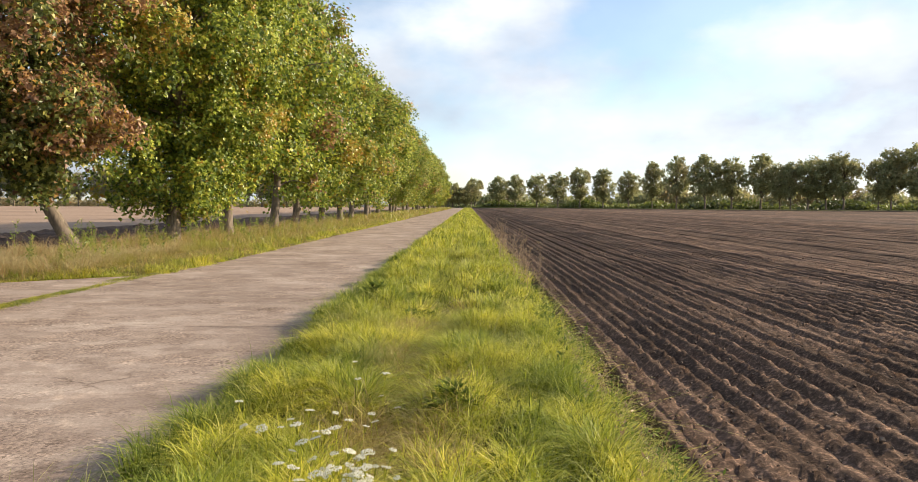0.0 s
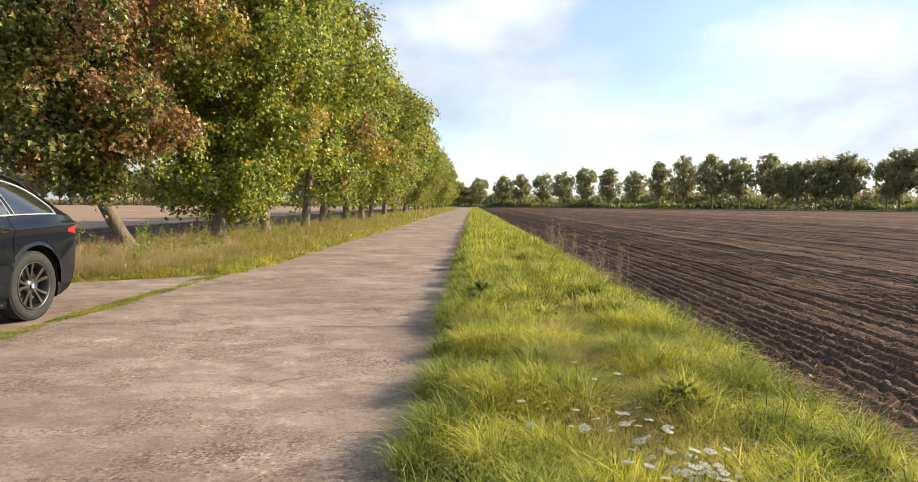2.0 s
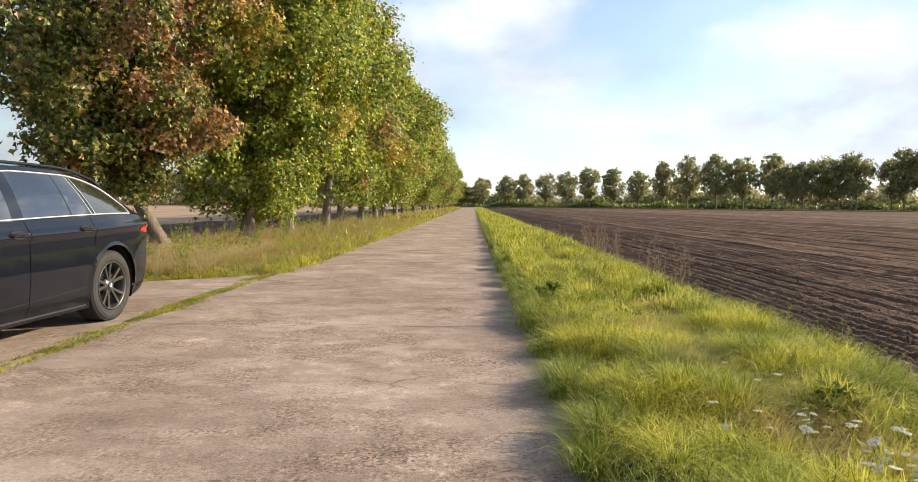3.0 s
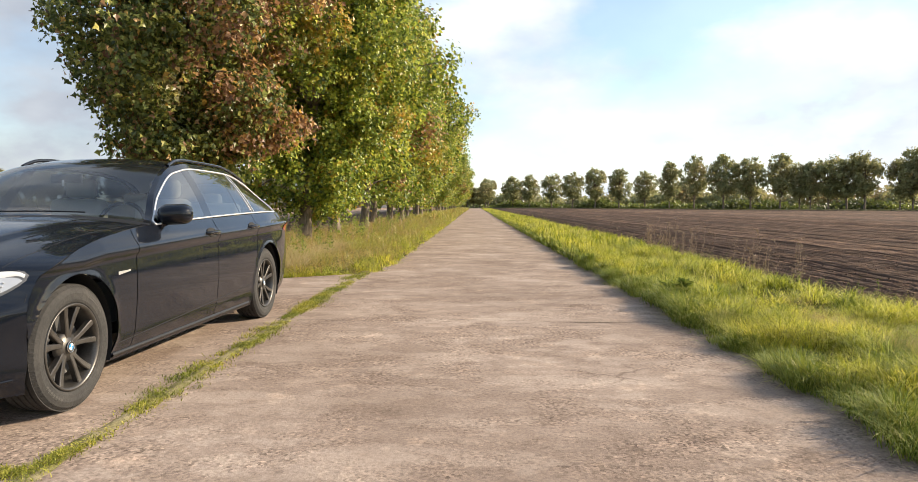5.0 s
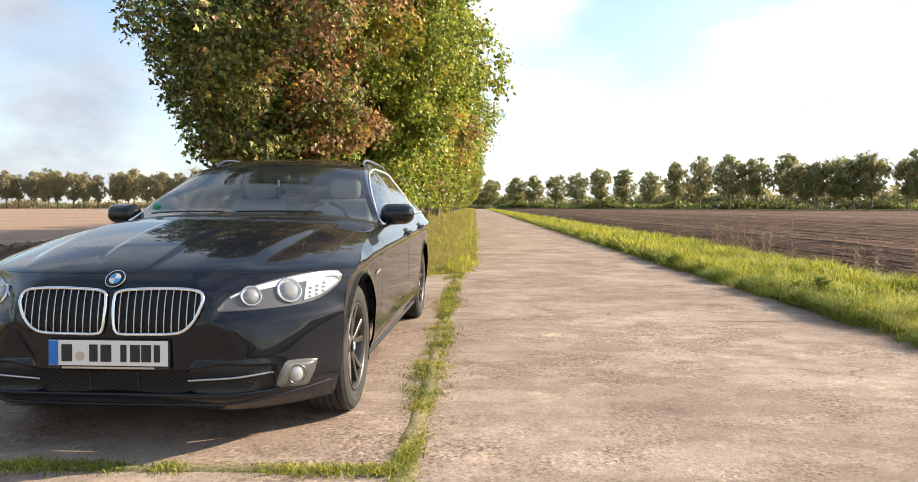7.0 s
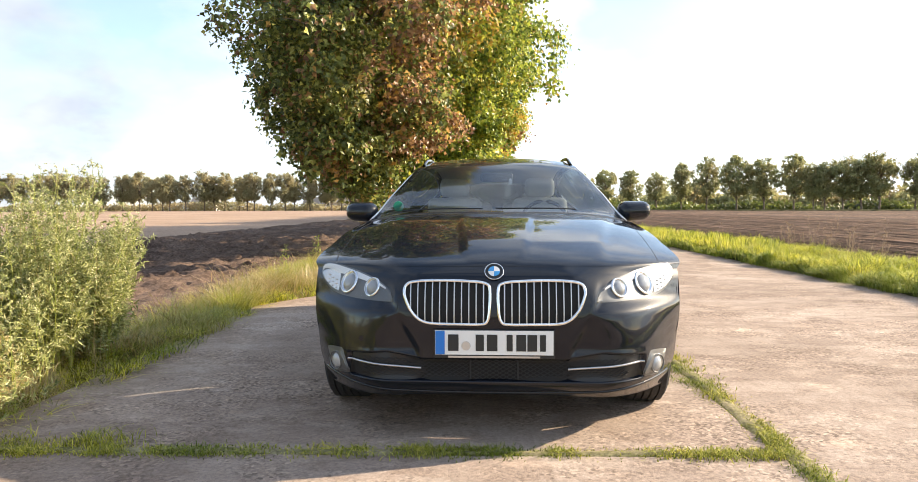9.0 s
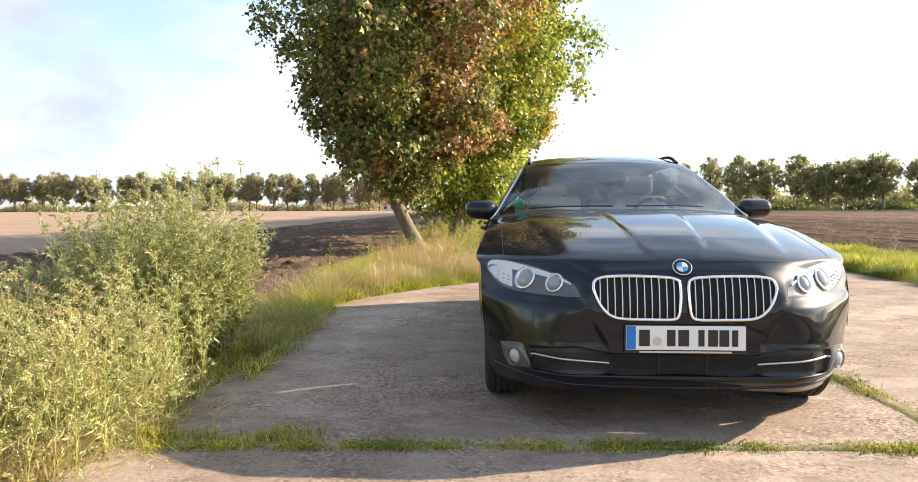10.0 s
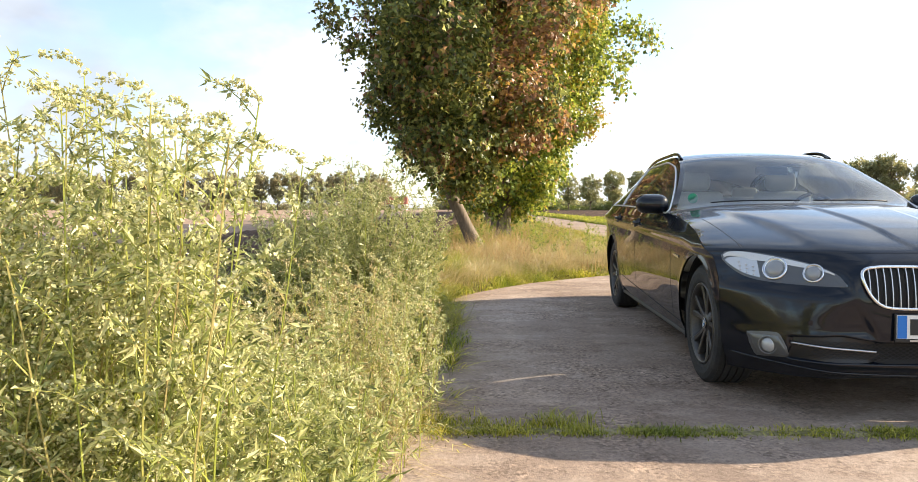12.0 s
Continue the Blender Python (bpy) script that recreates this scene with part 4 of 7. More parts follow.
def ease(keys, q):
    """A smooth curve through (q, value...) keys, with no overshoot."""
    k = np.asarray(keys, float)
    x, y = k[:, 0], k[:, 1:]
    d = np.diff(y, axis=0) / np.diff(x)[:, None]
    m = np.zeros_like(y)
    same = d[:-1] * d[1:] > 0
    m[1:-1] = np.where(same, 2 * d[:-1] * d[1:] / np.where(same, d[:-1] + d[1:], 1), 0)
    m[0], m[-1] = d[0], d[-1]
    q = np.clip(np.asarray(q, float), x[0], x[-1])
    i = np.clip(np.searchsorted(x, q, "right") - 1, 0, len(x) - 2)
    h = (x[i + 1] - x[i])[..., None]
    t = ((q - x[i]) / (x[i + 1] - x[i]))[..., None]
    return (2 * t ** 3 - 3 * t ** 2 + 1) * y[i] + (t ** 3 - 2 * t ** 2 + t) * h * m[i] + (3 * t ** 2 - 2 * t ** 3) * y[i + 1] + (t ** 3 - t ** 2) * h * m[i + 1]


SIDE_Z = [(0.17, 0.845), (0.24, 0.875), (0.32, 0.900), (0.42, 0.910), (0.55, 0.922), (0.66, 0.922), (0.735, 0.920), (0.770, 0.940), (0.780, 0.941), (0.86, 0.906), (0.95, 0.873), (1.02, 0.850)]
PLAN_Y = [(0.40, 0.975), (0.62, 0.998), (0.85, 1.0), (2.5, 1.0), (3.8, 1.0), (4.15, 0.988), (4.42, 0.955), (4.60, 0.905)]


def side_x(y, z):
    """Half width of the body side; its crease climbs from the front wing to the tail lamp."""
    crease = np.interp(y, [0.85, 1.05, 1.45, 2.5, 3.4, 4.4], [0.775, 0.80, 0.815, 0.85, 0.87, 0.905])
    low = 0.5 + (z - 0.5) * (0.275 / (crease - 0.5))
    high = 0.775 + (z - crease) * (0.245 / (1.02 - crease))
    flat = np.where(z < 0.5, z, np.where(z < crease, low, high))
    return ease(SIDE_Z, flat)[..., 0] * ease(PLAN_Y, y)[..., 0]


# the long way round: u, centre y z, edge x y z (x 0: on the body side)
LONG = [(0, 0.13, 0.205, 0, 0.52, 0.165), (1, 0.060, 0.265, 0, 0.48, 0.27), (2, 0.043, 0.39, 0, 0.465, 0.42), (3, 0.042, 0.54, 0, 0.455, 0.56), (4, 0.075, 0.72, 0, 0.50, 0.69),
        (5, 0.135, 0.785, 0, 0.58, 0.765), (6, 0.48, 0.885, 0, 0.86, 0.85), (7, 0.95, 0.965, 0, 1.15, 0.905), (8, 1.42, 1.015, 0, 1.66, 0.955), (9, 1.86, 1.225, 0.725, 2.02, 1.17),
        (10, 2.30, 1.395, 0.60, 2.46, 1.365), (11, 2.75, 1.450, 0.575, 2.85, 1.415), (12, 3.6, 1.455, 0.565, 3.45, 1.405), (13, 4.30, 1.395, 0.55, 3.95, 1.325), (14, 4.56, 1.33, 0.565, 4.25, 1.185),
        (15, 4.76, 1.03, 0, 4.44, 0.985), (16, 4.84, 0.80, 0, 4.46, 0.82), (17, 4.89, 0.56, 0, 4.46, 0.55), (18, 4.80, 0.27, 0, 4.38, 0.255)]
POWERS = [(0, 3.4, 2.0), (4, 3.3, 2.0), (5, 3.0, 2.5), (6, 2.4, 3.4), (8, 2.0, 3.5), (9, 2.0, 2.6), (10, 2.0, 3.0), (13, 2.0, 3.0), (14, 2.4, 3.0), (15, 2.8, 2.0), (18, 2.8, 2.0)]
# across the nose: flat up to a share of the half width, then swept back
SWEEP = [(0, 0.52, 1.9), (2, 0.55, 1.9), (3, 0.50, 1.6), (4, 0.40, 1.3), (5, 0.33, 1.5), (6, 0.20, 2.0)]
BELT = [(1.4, 0.945), (1.66, 0.952), (2.6, 0.976), (3.5, 0.998), (4.15, 1.008), (4.44, 0.985)]


def edge(u):
    k = ease(LONG, u)
    x = side_x(k[..., 3], k[..., 4])
    glass = np.clip((u - 8) / 1.0, 0, 1) * np.clip((15 - u) / 1.0, 0, 1)
    green = ease([(8, side_x(np.array(1.66), np.array(0.955)).item()), (9, 0.725), (10, 0.612), (11, 0.588), (12, 0.578), (13, 0.566), (14, 0.60), (15, side_x(np.array(4.44), np.array(0.985)).item())], u)[..., 0]
    return np.stack([np.where(glass > 0, green, x), k[..., 3], k[..., 4]], -1)


def ramp_up(a, b, q):
    k = np.clip((q - a) / (b - a), 0, 1)
    return k * k * (3 - 2 * k)


def relief(x, z):
    """Depth of the nose's creases: the proud middle between two slanting lines, the shoulder under the lamps and the sunk lower intake."""
    x = np.abs(x)
    out = x - np.interp(z, [0.36, 0.43, 0.63, 0.72], [0.315, 0.338, 0.447, 0.46])
    aside = ramp_up(-0.012, 0.026, out)
    between = ramp_up(0.37, 0.43, z) * ramp_up(0.735, 0.66, z)
    d = 0.012 * aside * np.exp(-np.maximum(out, 0) / 0.22) * between
    shelf = np.where(z > 0.578, 0.017 * ramp_up(0.578, 0.632, z) - 0.007, -0.007 * np.exp(-(0.578 - z) / 0.06))
    d = d + shelf * aside * ramp_up(0.42, 0.52, z) * ramp_up(0.70, 0.64, z) * ramp_up(0.95, 0.86, x)
    d = d + 0.013 * aside * ramp_up(0.575, 0.44, z) * ramp_up(0.34, 0.43, z) * ramp_up(0.92, 0.80, x)
    top = np.interp(x, [0, 0.32, 0.48, 0.66], [0.382, 0.384, 0.410, 0.394])
    sunk = ramp_up(0.276, 0.290, z) * ramp_up(top, top - 0.012, z) * ramp_up(0.676, 0.660, x)
    return d + 0.028 * sunk


def top_point(u, v):
    """The outer skin over nose, bonnet, screen, roof and tail; v from the centre line (0) to the edge (1)."""
    k, e, p = ease(LONG, u), edge(u), ease(POWERS, u)
    x = e[..., 0] * v
    sw = ease(SWEEP, u)
    bent = np.clip((v - sw[..., 0]) / (1 - sw[..., 0]), 0, 1) ** sw[..., 1]
    nose = np.clip((6.0 - u) / 1.5, 0, 1)
    y = k[..., 0] + (e[..., 1] - k[..., 0]) * (nose * (0.97 * bent + 0.03 * v ** 2) + (1 - nose) * v ** p[..., 0])
    z = k[..., 1] + (e[..., 2] - k[..., 1]) * v ** p[..., 1]
    y = y + relief(x, z) * np.clip((5.0 - u) / 0.2, 0, 1)
    on_hood = np.clip((u - 5.0) / 0.8, 0, 1) * np.clip((8.0 - u) / 0.6, 0, 1)
    wide = 0.50 + 0.09 * np.clip(u - 5, 0, 3)
    z = z + on_hood * 0.016 * (1 - 1 / (1 + np.exp(-(v - wide * 1.05) * 60)))
    inner = np.interp(u, [5.0, 5.5, 6.9, 8.0], [0.075, 0.135, 0.20, 0.26])
    z = z + on_hood * 0.010 * (1 - ramp_up(0.0, 0.045, v - inner))
    return np.stack([x, y, z], -1)


def nose_y(x, z):
    """The skin's y at the front for a place seen from ahead."""
    us = np.linspace(0, 5.6, 420)
    out = []
    for a, b in zip(np.ravel(x), np.ravel(z)):
        v = np.clip(abs(a) / edge(us)[:, 0], 0, 1)
        p = top_point(us, v)
        out.append(np.interp(b, p[:, 2], p[:, 1]))
    return np.reshape(out, np.shape(x))


def strip_mesh(name, us, vs, mat, both=True, shrink=0.0):
    u, v = np.meshgrid(us, vs, indexing="ij")
    p = top_point(u, v)
    f = grid_faces(len(us), len(vs))
    pile = Pile().add(p.reshape(-1, 3), f)
    if both:
        q = p * np.array([-1, 1, 1])
        pile.add(q.reshape(-1, 3), f[:, ::-1])
    me = pile.mesh(name, mat, True)
    bm = bmesh.new()
    bm.from_mesh(me)
    bmesh.ops.remove_doubles(bm, verts=bm.verts, dist=0.0005)
    bmesh.ops.recalc_face_normals(bm, faces=bm.faces)
    bm.to_mesh(me)
    bm.free()
    return me


HUBS, HUB_Z, ARCH = (0.832, 3.800), 0.333, 0.378


def side_top(y):
    return ease([(0.58, 0.765), (0.86, 0.85), (1.15, 0.905), (1.66, 0.952), (2.6, 0.976), (3.5, 0.998), (4.15, 1.008), (4.56, 0.985)], y)[..., 0]


def side_mesh(name, y0, y1, mat, sign, w0=0.0, w1=1.0):
    """A panel of the body side between two cuts, with the wheel arch taken out."""
    n, m = max(6, int((y1 - y0) / 0.025)), 64
    s, w = np.meshgrid(np.linspace(y0, y1, n), np.linspace(w0, w1, m), indexing="ij")
    z0 = 0.168
    z0 = z0 + 0.087 * np.clip((s - 4.1) / 0.46, 0, 1)
    z = z0 + w * (side_top(s) - z0)
    front = ease([(0.168, 0.525), (0.27, 0.48), (0.42, 0.465), (0.56, 0.455), (0.69, 0.50), (0.765, 0.58)], z)[..., 0]
    rear = ease([(0.168, 4.38), (0.255, 4.38), (0.55, 4.46), (0.82, 4.46), (0.985, 4.44)], z)[..., 0]
    y = s + np.where(s < 0.95, (front - 0.58) * np.clip((0.95 - s) / 0.37, 0, 1), 0) + np.where(s > 4.26, (rear - 4.56) * np.clip((s - 4.26) / 0.30, 0, 1), 0)
    p = np.stack([side_x(y, z), y, z], -1).reshape(-1, 3)
    f = grid_faces(n, m)
    for hy in HUBS:
        d = np.hypot(p[:, 1] - hy, p[:, 2] - HUB_Z - 0.008)
        inside = d < ARCH
        f = f[~inside[f].all(1)]
        g = np.unique(f[inside[f]]) if len(f) else []
        if len(g):
            k = ARCH / np.maximum(d[g], 1e-6)
            p[g, 1] = hy + (p[g, 1] - hy) * k
            p[g, 2] = np.maximum(HUB_Z + 0.008 + (p[g, 2] - HUB_Z - 0.008) * k, 0.168)
            p[g, 0] = side_x(p[g, 1], p[g, 2])
        near = (d < ARCH + 0.05) & (p[:, 0] > 0.6)
        p[near, 0] += 0.007 * np.exp(-((np.maximum(d[near], ARCH) - ARCH) / 0.022) ** 2)
    used = np.unique(f)
    look_up = np.zeros(len(p), int)
    look_up[used] = np.arange(len(used))
    p, f = p[used] * np.array([sign, 1, 1]), look_up[f]
    return mesh_of(name, p, f if sign < 0 else f[:, ::-1], mat, True)


def green_point(u, w):
    """The glasshouse side: w from the belt (0) to the roof edge (1)."""
    e = edge(u)
    bz = np.minimum(ease(BELT, e[..., 1])[..., 0], e[..., 2])
    low = np.stack([side_x(e[..., 1], bz) - 0.004, e[..., 1], bz], -1)
    bulge = 0.020 * np.sin(np.pi * w)[..., None] * np.array([1, 0, 0])
    return low + (e - low) * w[..., None] + bulge * np.clip((e[..., 2:3] - bz[..., None]) / 0.3, 0, 1)


def green_mesh(name, us, ws, mat, sign, slant0=0.0, slant1=0.0):
    """A piece of the glasshouse side; slants lean its two ends backwards (m, from belt to roof)."""
    u, w = np.meshgrid(us, ws, indexing="ij")
    k = (u - us[0]) / (us[-1] - us[0])
    y = edge(u)[..., 1] + 2 * (slant0 * (1 - k) + slant1 * k) * (w - 0.45)
    u = u_at(y) if slant0 or slant1 else u
    p = green_point(u, w) * np.array([sign, 1, 1])
    f = grid_faces(len(us), len(ws))
    return mesh_of(name, p.reshape(-1, 3), f if sign < 0 else f[:, ::-1], mat, True)


def u_at(y):
    us = np.linspace(8, 15, 700)
    return np.interp(y, edge(us)[:, 1], us)


def pipe(points, radius, mat, name, parent, sides=6, label="", axis=None):
    v, f = tube(points, radius, sides, axis)
    return child(name, mesh_of(name, v, f, mat, True), parent, label)


def closed_curve(pts, n=90):
    """A smooth closed line through corner points."""
    p = np.asarray(pts, float)
    k = len(p)
    t = np.linspace(0, k, n, endpoint=False)
    i = t.astype(int)
    s = (t - i)[:, None]
    a, b, c, d = (p[(i + j) % k] for j in (-1, 0, 1, 2))
    return 0.5 * ((2 * b) + (c - a) * s + (2 * a - 5 * b + 4 * c - d) * s ** 2 + (3 * b - a - 3 * c + d) * s ** 3)


def front_patch(name, outline, proud, mat, parent, sign=1, cols=26, rows=9, label=""):
    """A patch of the nose's skin within an outline of (x, z), set proud of it."""
    o = closed_curve(outline, 160)
    xs = np.linspace(o[:, 0].min() + 0.002, o[:, 0].max() - 0.002, cols)
    lo, hi = [], []
    for x in xs:
        c = [o[i, 1] + (x - o[i, 0]) / (o[i - 1, 0] - o[i, 0] + 1e-12) * (o[i - 1, 1] - o[i, 1]) for i in range(len(o)) if (o[i, 0] - x) * (o[i - 1, 0] - x) <= 0]
        lo.append(min(c)), hi.append(max(c))
    w = np.linspace(0, 1, rows)[None]
    z = np.array(lo)[:, None] * (1 - w) + np.array(hi)[:, None] * w
    x = np.repeat(xs[:, None], rows, 1)
    y = nose_y(x, z) - proud
    y[:, 0] += proud
    y[:, -1] += proud
    p = np.stack([x * sign, y, z], -1).reshape(-1, 3)
    f = grid_faces(cols, rows)
    return child(name, mesh_of(name, p, f if sign > 0 else f[:, ::-1], mat, True), parent, label), np.array(lo), np.array(hi), xs


def lathe(profile, sides=64):
    """A body of revolution about x from (x, r) pairs."""
    pr = np.asarray(profile, float)
    a = np.linspace(0, 2 * np.pi, sides, endpoint=False)
    v = np.stack([np.repeat(pr[:, 0:1], sides, 1), pr[:, 1:2] * np.cos(a), pr[:, 1:2] * np.sin(a)], -1).reshape(-1, 3)
    i = np.arange(len(pr) - 1)[:, None] * sides
    j = np.arange(sides)[None]
    k = (j + 1) % sides
    return v, np.stack([i + j, i + k, i + sides + k, i + sides + j], -1).reshape(-1, 4)


def disc_of(mat, name, centre, radius, parent, normal="y", depth=0.004, label=""):
    bm = bmesh.new()
    bmesh.ops.create_cone(bm, cap_ends=True, segments=28, radius1=radius, radius2=radius * 0.94, depth=depth)
    turn = pose(0, 0, 0, 90) if normal == "y" else pose(0, 0, 0, 0, 90)
    bmesh.ops.transform(bm, matrix=Matrix.Translation(centre) @ turn, verts=bm.verts)
    return part(name, bm, mat, parent, label)


def badge(parent, centre, radius, turn):
    """A round badge: dark ring and a disc in four plain quarters."""
    quarters = Pile()
    for q in range(4):
        a = np.linspace(q * np.pi / 2, (q + 1) * np.pi / 2, 8)
        ring = np.stack([np.cos(a) * radius * 0.62, np.full(8, -0.005), np.sin(a) * radius * 0.62], -1)
        quarters.add(np.concatenate([[[0, -0.0065, 0]], ring]), np.stack([np.zeros(7, int), np.arange(1, 8), np.arange(2, 9)], -1), q % 2)
    base = pose(*centre) @ turn
    b = disc_of(INK, "badge", (0, 0, 0), radius, parent, "y", 0.008)
    b.matrix_basis = base
    d = child("badge_face", quarters.mesh("badge_face", [PLATE_WHITE, BADGE_BLUE]), b)
    v, f = tube([(math.cos(a) * radius * 0.98, -0.003, math.sin(a) * radius * 0.98) for a in np.linspace(0, 2 * np.pi, 41)], 0.0022, 5, (0, 1, 0))
    child("badge_ring", mesh_of("badge_ring", v, f, CHROME, True), b)
    return b


def wheel_meshes():
    """Tyre, rim, spokes and brake disc about the axle x, the outer face towards +x."""
    r, hw = 0.333, 0.112
    prof = [(-hw + 0.02, 0.226), (-hw, 0.25), (-hw - 0.004, 0.285), (-hw + 0.004, 0.312), (-hw + 0.022, 0.328)]
    for k in range(5):
        x = -hw + 0.034 + k * 0.036
        prof += [(x, r), (x + 0.026, r), (x + 0.027, r - 0.009), (x + 0.034, r - 0.009)]
    prof = prof[:-2] + [(hw - 0.022, 0.328), (hw - 0.004, 0.312), (hw + 0.004, 0.285), (hw, 0.25), (hw - 0.006, 0.238), (hw - 0.02, 0.226)]
    tyre = Pile().add(*lathe(prof, 90))
    a = np.linspace(0, 2 * np.pi, 90, endpoint=False)
    for s in (-1, 1):
        n = len(a)
        blk = [(-0.012, -0.004, 0), (0.012, -0.004, 0), (0.012, 0.004, 0), (-0.012, 0.004, 0), (-0.010, -0.0035, 0.0014), (0.010, -0.0035, 0.0014), (0.010, 0.0035, 0.0014), (-0.010, 0.0035, 0.0014)]
        pl = np.stack([np.full(n, s * (hw - 0.0135)), np.cos(a) * 0.3200, np.sin(a) * 0.3200], -1)
        ax = np.stack([np.full(n, s * 0.75), -0.66 * np.cos(a), -0.66 * np.sin(a)], -1)
        az = np.stack([np.full(n, s * 0.66), 0.75 * np.cos(a), 0.75 * np.sin(a)], -1)
        ay = np.stack([np.zeros(n), -np.sin(a), np.cos(a)], -1)
        tyre.add(*strew(blk, [(4, 5, 6, 7), (0, 1, 5, 4), (1, 2, 6, 5), (2, 3, 7, 6), (3, 0, 4, 7)], pl, ax, ay, az))
    rim = Pile().add(*lathe([(hw - 0.016, 0.231), (hw - 0.004, 0.230), (hw - 0.002, 0.222), (hw - 0.012, 0.214), (hw - 0.03, 0.206), (-0.02, 0.198), (-0.09, 0.20), (-hw + 0.01, 0.222), (-hw + 0.004, 0.23)], 64))
    hub = lathe([(hw - 0.03, 0.0005), (hw - 0.03, 0.034), (hw - 0.034, 0.040), (hw - 0.040, 0.075), (hw - 0.07, 0.082)], 40)
    rim.add(*hub)
    spokes = []
    for k in range(5):
        for s in (-1, 1):
            a0, a1 = k * 2 * np.pi / 5 + s * 0.15, k * 2 * np.pi / 5 + s * 0.255
            rr = np.linspace(0.045, 0.216, 9)
            aa = np.linspace(a0, a1, 9)
            wid = np.interp(rr, [0.045, 0.10, 0.216], [0.014, 0.013, 0.017])
            face = np.interp(rr, [0.045, 0.09, 0.17, 0.216], [hw - 0.036, hw - 0.030, hw - 0.022, hw - 0.014])
            rows = []
            for q, al, w, x in zip(rr, aa, wid, face):
                c = np.array([0, math.cos(al), math.sin(al)])
                t = np.array([0, -math.sin(al), math.cos(al)])
                rows.append([c * q + t * w + [x - 0.030, 0, 0], c * q + t * w + [x - 0.004, 0, 0], c * q + t * w * 0.7 + [x, 0, 0],
                             c * q - t * w * 0.7 + [x, 0, 0], c * q - t * w + [x - 0.004, 0, 0], c * q - t * w + [x - 0.030, 0, 0]])
            spokes.append((np.array(rows).reshape(-1, 3), grid_faces(9, 6)))
    brake = Pile().add(*lathe([(0.02, 0.08), (0.02, 0.165), (0.0, 0.165), (0.0, 0.06), (-0.03, 0.06), (-0.03, 0.20), (-0.06, 0.20)], 48))
    return tyre.mesh("tyre", RUBBER), rim.mesh("rim", ALLOY, True), spokes, brake.mesh("brake_disc", LAMP_GREY)


car = tagged(new("estate_car"), "black estate car with chrome grille parked on the lay-by", "car")


